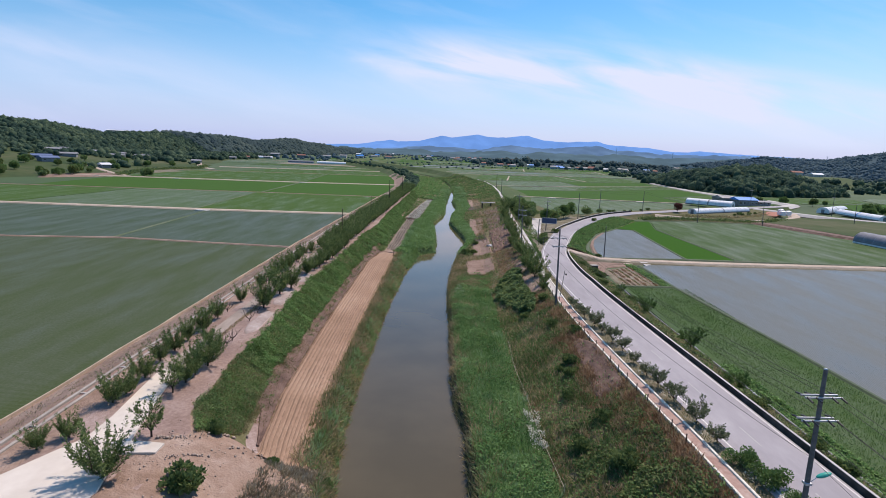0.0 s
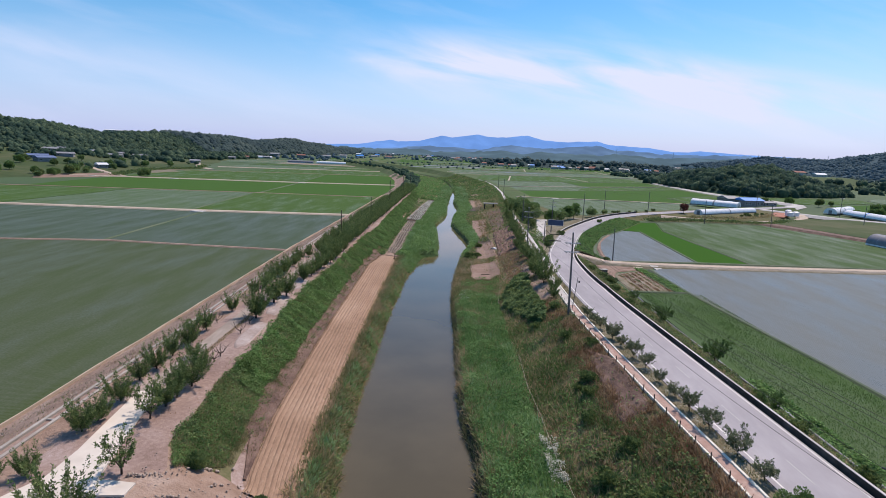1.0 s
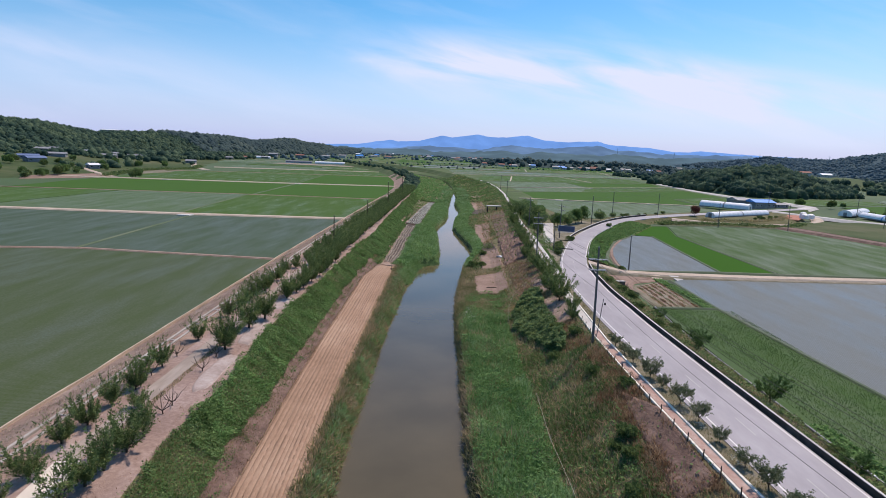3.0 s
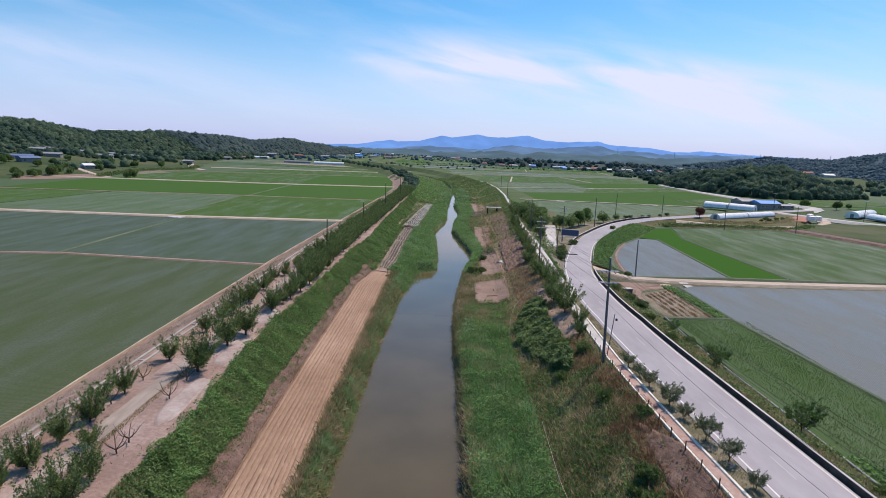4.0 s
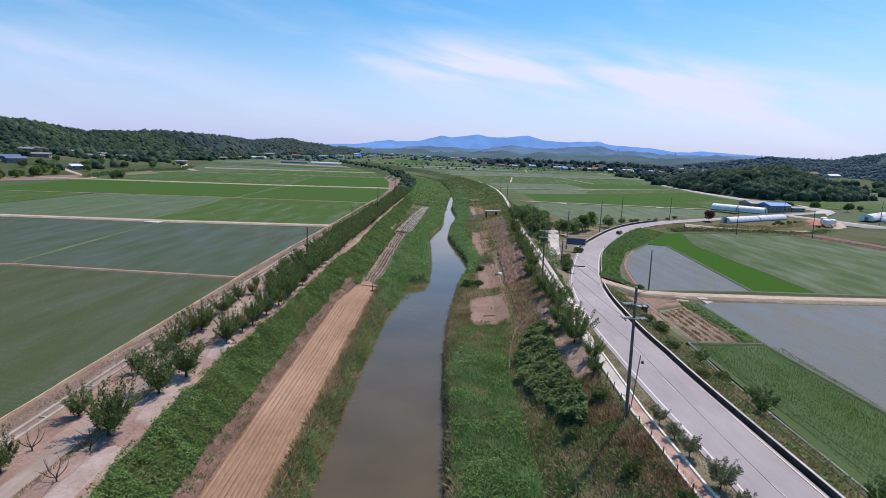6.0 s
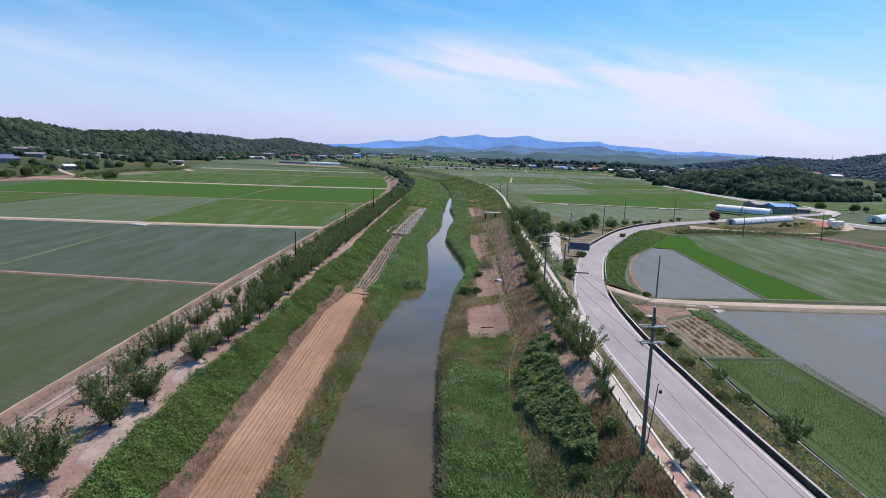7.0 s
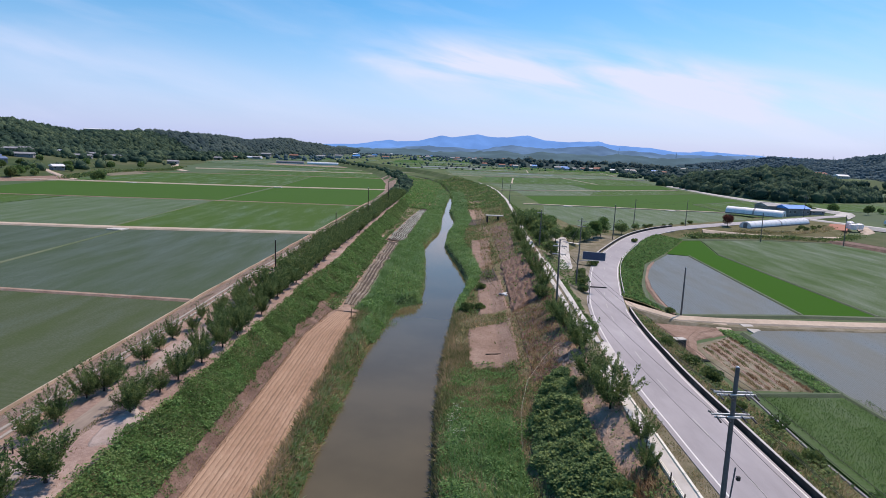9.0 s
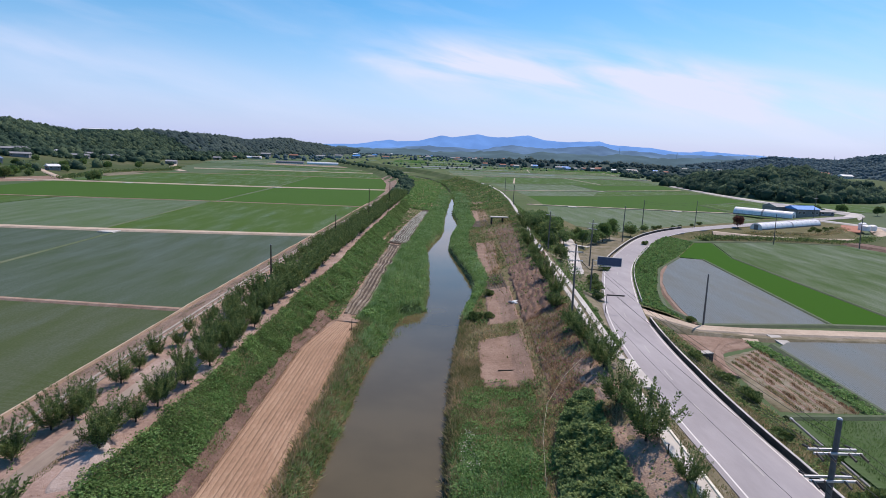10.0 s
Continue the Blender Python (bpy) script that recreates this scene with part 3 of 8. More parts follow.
def ribbon(name, ys, left, right, z, mat, label, category, thick=0.12, kind="structure", crown=0.0, mats=None):
    """A strip along y between two lines, with a top and two sides."""
    verts, faces = [], []
    for y in ys:
        l, r, zz = float(left(y)), float(right(y)), z(y)
        zl, zr = zz if isinstance(zz, tuple) else (zz, zz)
        verts += [(l, y, zl - thick), (l, y, zl), ((l + r) / 2, y, (zl + zr) / 2 + crown), (r, y, zr), (r, y, zr - thick)]
    for i in range(len(ys) - 1):
        for k in range(4):
            a = i * 5 + k
            faces.append((a, a + 1, a + 6, a + 5))
    n = len(verts)
    faces += [(0, 1, 2, 3, 4), (n - 1, n - 2, n - 3, n - 4, n - 5)]
    ob = new(name, mesh_of(name, verts, faces, [mat]))
    return tagged(ob, label, category, kind=kind)


def along(points, width, z, thick=0.12, flare=0.0):
    """Verts and faces of a band of given width along a plan polyline (x, y[, z])."""
    verts, faces = [], []
    pts = [Vector((p[0], p[1], 0)) for p in points]
    for i, p in enumerate(pts):
        d = (pts[min(i + 1, len(pts) - 1)] - pts[max(i - 1, 0)]).normalized()
        s = Vector((d.y, -d.x, 0)) * (width(i) if callable(width) else width) / 2
        zz = points[i][2] if len(points[i]) > 2 else z
        e = s.normalized() * flare
        for q, dz in ((p - s - e, -thick), (p - s, 0), (p + s, 0), (p + s + e, -thick)):
            verts.append((q.x, q.y, zz + dz))
    for i in range(len(pts) - 1):
        for k in range(3):
            a = i * 4 + k
            faces.append((a, a + 1, a + 5, a + 4))
    n = len(verts)
    faces += [(0, 1, 2, 3), (n - 1, n - 2, n - 3, n - 4)]
    return verts, faces


def band(name, points, width, z, mat, label, category, thick=0.12, parent=None, flare=0.0):
    v, f = along(points, width, z, thick, flare)
    ob = new(name, mesh_of(name, v, f, [mat]))
    ob.parent = parent
    if parent is None:
        tagged(ob, label, category, kind="structure")
    return ob


# river
river_y = [-60, 0, 20] + list(np.arange(30, 420, 2.5)) + [450, 500, 600]
ribbon("river", river_y, lambda y: river_l(y) - 1.2, lambda y: river_r(y) + 1.0, lambda y: WATER_Z, RIVER, "still murky brown river reflecting the sky", "river", thick=0.02)

# road: smooth centre line, edge lines, dashes
def smooth_line(xs, ys, step):
    s = np.concatenate([[0], np.cumsum(np.hypot(np.diff(xs), np.diff(ys)))])
    t = np.arange(0, s[-1], step)
    x, y = np.interp(t, s, xs), np.interp(t, s, ys)
    for _ in range(int(60 / step)):
        x[1:-1] = (x[:-2] + 2 * x[1:-1] + x[2:]) / 4
        y[1:-1] = (y[:-2] + 2 * y[1:-1] + y[2:]) / 4
    return x, y


RX, RY = smooth_line(ROAD_X, ROAD_Y, 1.5)


def offset_line(x, y, d):
    tx, ty = np.gradient(x), np.gradient(y)
    n = np.hypot(tx, ty)
    return x + ty / n * d, y - tx / n * d


def road_strip(name, d0, d1, dz, mat, parent, keep=None, thick=0.0):
    xa, ya = offset_line(RX, RY, d0)
    xb, yb = offset_line(RX, RY, d1)
    v, f = [], []
    for i in range(len(RX)):
        z = float(road_z(RY[i])) + dz
        v += [(xa[i], ya[i], z), (xb[i], yb[i], z)]
        if thick:
            v += [(xa[i], ya[i], z - thick), (xb[i], yb[i], z - thick)]
    k = 4 if thick else 2
    for i in range(len(RX) - 1):
        if keep is None or keep(i):
            a, b = i * k, i * k + k
            f.append((a, a + 1, b + 1, b))
            if thick:
                f += [(a + 2, a, b, b + 2), (a + 1, a + 3, b + 3, b + 1), (a + 3, a + 2, b + 2, b + 3)]
    return part(name, mesh_of(name, v, f, [mat]), None, parent)


road = thing("road", label="worn grey two-lane country road with white edge lines", category="road", kind="structure")
road_strip("road_surface", -3.0, 3.0, 0.0, ASPHALT, road, thick=0.3)
road_strip("edge_line", -2.55, -2.42, 0.006, PAINT, road, keep=lambda i: not 250 < RY[i] < 262)
road_strip("edge_line", 2.68, 2.81, 0.006, PAINT, road, keep=lambda i: not 138 < RY[i] < 148)
for i0 in range(4, len(RX) - 3, 6):
    road_strip("centre_dash", -0.05, 0.05, 0.006, WORN, road, keep=lambda i, a=i0: a <= i < a + 2)

# low parapet wall on the field side of the road
wall = thing("parapet_wall", label="low weathered concrete parapet wall with pale top along the road", category="wall", kind="structure")
sel = [i for i in range(len(RX)) if -20 < RY[i] < 139]
wx, wy = offset_line(RX, RY, 3.32)
wv = [(wx[i], wy[i], float(road_z(RY[i])) + 0.02) for i in sel]
# wall_body carries the road face's shade in its colour; the coping is plain concrete
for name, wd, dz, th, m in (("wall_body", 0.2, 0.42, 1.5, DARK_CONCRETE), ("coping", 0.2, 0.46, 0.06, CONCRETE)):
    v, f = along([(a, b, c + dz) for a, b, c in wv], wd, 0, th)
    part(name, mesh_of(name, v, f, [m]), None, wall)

# ---- left levee: track, slab, drain ----
def lx(c):
    return lambda y: c + shift_l(y)


TRACK = material("packed_earth", [(0.20, 0.16, 0.135), (0.27, 0.225, 0.19), (0.36, 0.31, 0.27)], 1.2, large=0.2, bump=0.4, stretch=(2, 0.3, 1))
track_y = list(np.arange(51, 175, 2.0)) + list(np.arange(175, 420, 8.0))
for a, b in ((-26.75, -25.3),):
    ribbon("levee_track", track_y, lambda y, a=a: a + float(shift_l(y)) + 0.12 * noise.noise((a, y * 0.3, 0)), lambda y, b=b: b + float(shift_l(y)) + 0.12 * noise.noise((b, y * 0.3, 0)), lambda y: -0.935 + wobble(3, y, 0.2, 0.02), TRACK, "pale packed-earth wheel track on top of the levee", "track", thick=0.1)
slab_pts = [(-27.5, 18), (-26.2, 26), (-24.5, 32.6), (-24.3, 36.3), (-24.0, 38.4), (-24.4, 42), (-25.2, 47), (-25.85, 51.6)]
band("concrete_slab", slab_pts, lambda i: [11, 9.5, 7.2, 4.6, 3.3, 2.6, 2.1, 1.7][i], -0.86, NEWCON, "bare white concrete access slab on the levee", "track", thick=0.2)
band("slab_spur", [(-22.9, 37.5), (-21.2, 37.5), (-19.7, 37.5)], lambda i: [1.7, 1.6, 1.3][i], -0.868, NEWCON, "short white concrete spur of the access slab", "track", thick=0.6)

drain = thing("drain_channel", label="narrow open concrete drain along the levee shoulder", category="drain", kind="structure")
dr_y = list(np.arange(20, 330, 4.0))
for off, w, top, th in ((-31.34, 0.26, -1.12, 0.5), (-30.46, 0.26, -1.12, 0.5), (-30.9, 0.62, -1.42, 0.1)):
    v, f = along([(off + float(shift_l(y)), y) for y in dr_y], w, top, th)
    part("channel_wall" if w < 0.3 else "channel_floor", mesh_of("drain", v, f, [DRAIN if w < 0.3 else DARK_CONCRETE]), None, drain)
for y in np.arange(22, 200, 6.1):
    part("strut", box(-31.2 + float(shift_l(y)), -30.6 + float(shift_l(y)), y, y + 0.12, -1.25, -1.18), CONCRETE, drain)

# kerb of stones where the paddy meets the levee foot
band("paddy_edge_kerb", [(-38.75 + float(shift_l(y)) + 0.2 * noise.noise((0, y * 0.1, 5)), y) for y in np.arange(20, 320, 1.5)], lambda i: 0.15 + 0.14 * noise.noise((i * 0.37, 2, 0)), -4.36, DUSTY, "pale earth lip at the edge of the paddy", "bund", thick=0.5)


# ---- tilled strip by the river ----
def tilled(name, y0, y1, xl, xr, z, ridges, amp, mat, label, damp=None):
    v, f, wet = [], [], []
    ys = np.arange(y0, y1, 0.6)
    cols = ridges * 8
    for y in ys:
        a, b = float(xl(y)), float(xr(y))
        for c in range(cols + 1):
            t = c / cols
            x = a + (b - a) * t
            h = amp * abs(math.sin(math.pi * ridges * (t + 0.022 * math.sin(9.0 * t + 0.6)))) ** 0.33 * (0.85 + 0.3 * noise.noise((round(t * ridges) * 3.7, y * 0.12, 1)))
            h += 0.03 * noise.noise((x * 5, y * 5, 0)) + 0.012 * noise.noise((x * 0.6, y * 0.4, 9))
            edge = min(1.0, min(t, 1 - t) * 14)
            v.append((x + 0.03 * noise.noise((x, y * 0.15, 4)) + (0.25 * noise.noise((t * 9, y * 0.8, 6)) if c in (0, cols) else 0), y, ground_z(x, y) - 0.04 + (h + 0.10) * edge))
    w = cols + 1
    for r in range(len(ys) - 1):
        for c in range(cols):
            a = r * w + c
            f.append((a, a + 1, a + w + 1, a + w))
            t, y = (c + 0.5) / cols, float(ys[r])
            low = abs(math.sin(math.pi * ridges * (t + 0.022 * math.sin(9.0 * t + 0.6))))
            wet.append(1 if low < 0.24 + 0.22 * noise.noise((t * 40, y * 0.9, 3)) + 0.12 * math.sin(t * 23) and 0.03 < t < 0.97 else 0)
    return tagged(new(name, mesh_of(name, v, f, [mat, damp] if damp else [mat], wet if damp else None, True)), label, "field", kind="structure")


tilled("tilled_strip", 41.6, 138.5, lambda y: lerp(y, [40, 45, 54, 68, 84, 112, 126, 133, 139], [-14.0, -14.9, -15.9, -16.4, -16.7, -16.8, -16.9, -15.7, -14.4]), lambda y: lerp(y, [40, 46, 55, 68, 84, 102, 131, 139], [-9.6, -10.3, -10.9, -11.4, -11.8, -11.6, -11.6, -11.5]),
       lambda t: -4.12 - 0.46 * t, 13, 0.12, TILLED, "freshly tilled brown vegetable strip with long furrows", DAMP)
strip_l = lambda y: lerp(y, [139, 170, 207, 208, 270, 300], [-14.4, -14.3, -13.7, -14.6, -11.4, -9]) + 0.5 * noise.noise((1, y * 0.16, 0))
strip_r = lambda y: lerp(y, [139, 150, 165, 207, 208, 270, 300], [-12.0, -11.2, -11.0, -10.4, -9.6, -7.6, -6.2]) + 0.6 * noise.noise((5, y * 0.2, 0))
tilled("mulched_strip", 139, 207, strip_l, strip_r, lambda t: 0, 5, 0.25, MULCH, "strip of mulched beds beside the river")
tilled("mulched_strip", 209, 300, strip_l, strip_r, lambda t: 0, 6, 0.3, MULCH, "far strip of mulched beds beside the river")
mr = random.Random(29)
for y0, y1, n, cover in ((140, 206, 5, PALEFILM), (210, 298, 7, ROWCOVER)):
    for k in range(n):
        t = 0.1 + 0.8 * k / (n - 1)
        a, b = y0 + mr.uniform(0, 3), y1 - mr.uniform(0, 4)
        wd = mr.uniform(0.2, 0.34)
        line = []
        for q in np.arange(a, b, 1.2):
            x = float(strip_l(q)) + (float(strip_r(q)) - float(strip_l(q))) * t + 0.1 * noise.noise((t * 9, q * 0.3, 3))
            line.append((x, q, ground_z(x, q) + 0.33 + 0.04 * noise.noise((t, q, 5))))
        band("mulch_film", line,
             lambda i, wd=wd, t=t: wd * (1 + 0.9 * noise.noise((t * 20, i * 0.45, 1))), 0, cover, "pale film laid over a long mulched bed", "mulch film", thick=0.25, flare=0.12)
tilled("strip_bank", 208, 262, lambda y: float(strip_l(y)) - 1.6, lambda y: float(strip_l(y)) + 0.1, lambda t: 0, 2, 0.2, SOIL, "bare pale earth beside the far beds")


# ---- dirt patches on the right berm ----
def patch(name, cx, cy, rx, ry, mat, label, seed, lumps=0.12, n=40):
    rng = random.Random(seed)
    v, f = [(cx, cy, ground_z(cx, cy) + 0.12)], []
    rings = 9
    for r in range(1, rings + 1):
        for k in range(n):
            a = 2 * math.pi * k / n
            q = r / rings
            sq = 1 / max(abs(math.cos(a)) ** 4 + abs(math.sin(a)) ** 4, 1e-6) ** 0.25
            rad = q * sq * (1 + 0.22 * noise.noise((math.cos(a) * 1.6 + seed, math.sin(a) * 1.6, 2)))
            x, y = cx + rx * rad * math.cos(a), cy + ry * rad * math.sin(a)
            v.append((x, y, ground_z(x, y) + 0.07 + lumps * noise.noise((x * 1.1, y * 1.1, seed)) + (0.06 if r < rings else -0.25)))
    for k in range(n):
        f.append((0, 1 + k, 1 + (k + 1) % n))
    for r in range(rings - 1):
        for k in range(n):
            a, b = 1 + r * n + k, 1 + r * n + (k + 1) % n
            f.append((a, a + n, b + n, b))
    return tagged(new(name, mesh_of(name, v, f, [mat], smooth=True)), label, "bare soil", kind="structure")


def quad_plot(name, corners, mat, label, seed, lift=0.1, lumps=0.06, cells=22, ragged=0.5, category="bare soil"):
    """A four-cornered plot laid on the ground, with ragged edges and low lumps."""
    a, b, c, d = [Vector((*q, 0)) for q in corners]
    v, f = [], []
    for i in range(cells + 1):
        for k in range(cells + 1):
            s, t = i / cells, k / cells
            q = a.lerp(b, s).lerp(d.lerp(c, s), t)
            rim = i in (0, cells) or k in (0, cells)
            if rim:
                q += Vector((noise.noise((q.x * 0.9, q.y * 0.9, seed)), noise.noise((q.x * 0.9, q.y * 0.9, seed + 9)), 0)) * ragged
            v.append((q.x, q.y, ground_z(q.x, q.y) + (-0.25 if rim else lift + lumps * noise.noise((q.x * 1.3, q.y * 1.3, seed)))))
    w = cells + 1
    for i in range(cells):
        for k in range(cells):
            q = i * w + k
            f.append((q, q + w, q + w + 1, q + 1))
    return tagged(new(name, mesh_of(name, v, f, [mat], smooth=True)), label, category, kind="structure")


quad_plot("bare_soil", [(-14.6, 137.2), (-11.3, 137.6), (-11.2, 141.5), (-14.2, 141.0)], SOIL, "trodden soil between tilled strip and mulched beds", 46, lift=0.3, lumps=0.1)
quad_plot("bare_soil", [(5.0, 118.4), (11.4, 115.8), (12.3, 136.8), (5.6, 133.6)], DIRT, "levelled bare red-brown soil plot on the berm", 3, lift=0.14, ragged=1.1, cells=30)
quad_plot("bare_soil", [(7.7, 140.4), (12.4, 140.6), (13.2, 162.5), (8.4, 164.0)], DIRT, "bare soil plot with old beds beside the river", 5, lift=0.2, lumps=0.15, ragged=0.8)
quad_plot("bare_soil", [(7.8, 176.0), (12.6, 178.0), (15.0, 220.0), (9.4, 218.0)], DIRT, "long bare soil plot beside the river", 8, lift=0.22, lumps=0.15)
patch("bare_soil", 9.9, 181, 1.7, 7.0, DIRT, "bare soil between weeds on the berm", 31, 0.2)
patch("bare_soil", 13.6, 236, 2.0, 11.0, DIRT, "bare soil between weeds on the berm", 33, 0.2)
patch("bare_soil", 15.0, 292, 3.2, 24.0, SOIL, "far pale soil plot beside the river", 11, 0.2)
patch("bare_soil", 16.8, 350, 3.0, 34.0, SOIL, "far pale soil plot on the berm", 12, 0.2)
quad_plot("bare_soil", [(15.1, 50.3), (18.1, 51.3), (18.0, 62.0), (16.1, 67.8)], DARKDIRT, "bare reddish soil on the levee slope", 14, lift=0.22, lumps=0.16)
patch("bare_soil", 15.7, 96.5, 1.7, 6.5, SOIL, "bare soil on the levee slope", 15, 0.3)
patch("bare_soil", 16.2, 112.5, 1.4, 6.0, SOIL, "bare soil on the levee slope", 17, 0.3)
quad_plot("bare_soil", [(12.8, 138.5), (18.8, 140.5), (23.6, 186.0), (14.2, 176.0)], DARKDIRT, "dug-over dark soil on the levee slope", 18, lift=0.35, lumps=0.7, cells=44, ragged=1.2)
quad_plot("bare_soil", [(11.8, 109.5), (16.4, 110.5), (18.4, 140.0), (12.9, 138.0)], DARKDIRT, "reddish soil showing through dead weeds on the slope", 58, lift=0.1, lumps=0.2, cells=34, ragged=1.3)
quad_plot("bare_soil", [(14.6, 178.0), (18.2, 180.0), (24.0, 246.0), (16.4, 240.0)], DARKDIRT, "bare soil on the far levee slope", 59, lift=0.1, lumps=0.2, cells=30, ragged=1.5)
patch("bare_soil", -22.95, 93.2, 1.15, 2.9, PALEGRAVEL, "pale gritty patch on top of the levee", 51, 0.05)
patch("bare_soil", -22.75, 80.2, 1.05, 4.2, PALEGRAVEL, "pale gritty patch on top of the levee", 52, 0.05)
patch("bare_soil", -22.6, 68.5, 0.9, 5.0, PALEGRAVEL, "pale gritty patch on top of the levee", 53, 0.05)
patch("bare_soil", -14.6, 34.2, 7.4, 6.3, SOIL, "stony soil ramp down from the levee", 19, 0.3)
quad_plot("bare_soil", [(36.6, 131.0), (45.0, 135.8), (47.0, 141.5), (35.0, 143.4)], DIRT, "bare soil beside the farm track", 27, lift=0.18)
tilled("striped_bed", 252, 270, lambda y: 9.6, lambda y: 16.2, lambda t: 0, 9, 0.16, MULCH, "small bed of pale mulch rows on the berm")
tilled("striped_bed", 160, 174, lambda y: 9.0, lambda y: 12.8, lambda t: 0, 8, 0.16, MULCH, "small bed of pale mulch rows on the berm")

band("earth_path", [(x, y, ground_z(x, y) + 0.22) for x, y in [(lerp(q, [262, 278, 295, 330, 380], [-8.2, -5.4, -3.9, -2.4, -1.2]), q) for q in np.arange(262, 380, 4)]], 0.9, 0, SOIL, "trodden earth path down to the far beds", "path", thick=0.5, flare=0.8)
quad_plot("paved_yard", [(26.4, 170.5), (29.4, 171.5), (41.4, 236.0), (36.4, 234.0)], CONCRETE, "worn pale concrete yard among trees beside the road", 61, lift=0.28, lumps=0.02, ragged=0.8, category="yard")
band("paddy_rim", [(x, y, -4.6) for x, y in [(lerp(q, [146, 150, 156, 166, 177, 187, 198], [41.7, 41.6, 42.3, 44.1, 47.1, 51.2, 56.6]), q) for q in np.arange(146, 198, 2)]], lambda i: 0.5 + 0.25 * noise.noise((i * 0.5, 7, 0)), 0, DIRT, "bare brown earth rim of the small paddy", "bund", thick=0.4, flare=0.5)

# ---- riverside footway on the right levee ----
foot = thing("footway", label="riverside footway of red paving between white kerbs", category="footway", kind="structure")
fw_y = list(np.arange(16, 108, 1.5))
v, f = along([(float(crest_r(y)) + 0.55, y, float(crest_z(y)) + 0.02) for y in fw_y if y < 84], 0.95, 0, 0.15)
part("red_paving", mesh_of("red_paving", v, f, [BRICKPAVE]), None, foot)
v, f = along([(float(crest_r(y)) + 0.55, y, float(crest_z(y)) + 0.02) for y in fw_y if y >= 82.5], 0.95, 0, 0.15)
part("pale_paving", mesh_of("pale_paving", v, f, [CONCRETE]), None, foot)
kerb_me = None
for off in (0.0, 1.12):
    for y in np.arange(16, 107, 2.0):
        bm = box(-0.1, 0.1, -0.985, 0.985, -0.16, 0.14, bevel=0.02)
        x0, x1 = float(crest_r(y)), float(crest_r(y + 2.0))
        if kerb_me is None:
            kerb_me = bpy.data.meshes.new("kerb_stone")
            bm.to_mesh(kerb_me)
            kerb_me.materials.append(KERB)
        bm.free()
        k = new("kerb_stone", kerb_me)
        k.parent = foot
        k.matrix_basis = pose((x0 + x1) / 2 + off, y + 1.0, float(crest_z(y)), 0, 0, math.degrees(math.atan2(x0 - x1, 2.0)))
part("end_kerb", box(float(crest_r(107)) - 0.07, float(crest_r(107)) + 1.2, 106.9, 107.05, -0.1, 0.13), KERB, foot)

# levee path beyond the footway: two concrete wheel strips joining the road
lp_y = list(np.arange(116, 200, 2.0)) + list(np.arange(200, 480, 8.0))
ribbon("levee_path", [y for y in lp_y if y < 170], lambda y: crest_r(y) + 0.05, lambda y: crest_r(y) + 0.75, lambda y: float(crest_z(y)) + 0.05, CONCRETE, "pale concrete wheel strip on the levee path", "track", thick=0.15)
ribbon("levee_path", [y for y in lp_y if y < 170], lambda y: crest_r(y) + 1.25, lambda y: crest_r(y) + 2.0, lambda y: float(crest_z(y)) + 0.05, CONCRETE, "pale concrete wheel strip on the levee path", "track", thick=0.15)
ribbon("levee_path", [y for y in lp_y if y >= 168], lambda y: crest_r(y) + 0.35, lambda y: crest_r(y) + 1.45 + 0.35 * noise.noise((2, y * 0.25, 0)), lambda y: float(crest_z(y)) + 0.09, CONCRETE, "pale concrete path along the levee top", "track", thick=0.15)
band("path_mouth", [(20.2, 117, -0.45), (19.9, 113, -0.35), (20.3, 109, -0.3)], lambda i: [2.3, 2.6, 1.6][i], -0.3, CONCRETE, "concrete mouth of the levee path at the road", "track", thick=0.15)

# ---- field tracks ----
band("farm_track", [(30.5, 146.5, -2.3), (34.5, 144.6, -3.2), (40, 142.4, -4.15), (48, 142.2, -4.25), (70, 143.2, -4.3), (118, 147.5, -4.3), (240, 158, -4.3)], 2.6, -4.3, DUSTY, "pale concrete farm track between the paddies", "track", thick=0.6, flare=0.7)
band("track_bank", [(29.5, 147.2, -2.6), (34.5, 144.9, -3.35), (40, 142.3, -4.3), (48, 141.2, -4.48), (70, 142.2, -4.58), (118, 146.4, -4.58), (240, 157, -4.58)], 3.8, -4.48, VERGE, "earthen bank of the farm track", "bank", thick=1.2, flare=2.0)
band("track_ramp", [(46.5, 141.2, -4.3), (46.3, 138.4, -4.75)], 2.2, -4.3, DUSTY, "pale ramp from the farm track to the plot", "track", thick=0.3)
band("track_ramp", [(50.6, 141.2, -4.32), (51.4, 137.6, -4.85)], 1.9, -4.3, CONCRETE, "pale concrete ramp into the flooded paddy", "track", thick=0.3)
TRACKS_L = [([(-35, 219.5), (-90, 213.3), (-165, 209), (-330, 200)], 3.0), ([(-33, 412), (-100, 396), (-179, 383), (-245, 374)], 3.0),
            ([(-75, 640), (-130, 622), (-235, 590)], 3.0)]
for p, w in TRACKS_L:
    band("farm_track", p, w, -4.35, DUSTY, "straight pale concrete farm track between rice paddies", "track", thick=0.6, flare=0.8)
TRACKS_R = [([(43, 353), (100, 353), (152, 352)], 2.6), ([(40, 458), (120, 500), (208, 562)], 2.6), ([(45, 690), (200, 760), (300, 800)], 3.0),
            ([(45, 850), (180, 880), (330, 900)], 3.0)]
for p, w in TRACKS_R:
    band("farm_track", p, w, -4.4, DUSTY, "far pale concrete farm track between rice paddies", "track", thick=0.5)
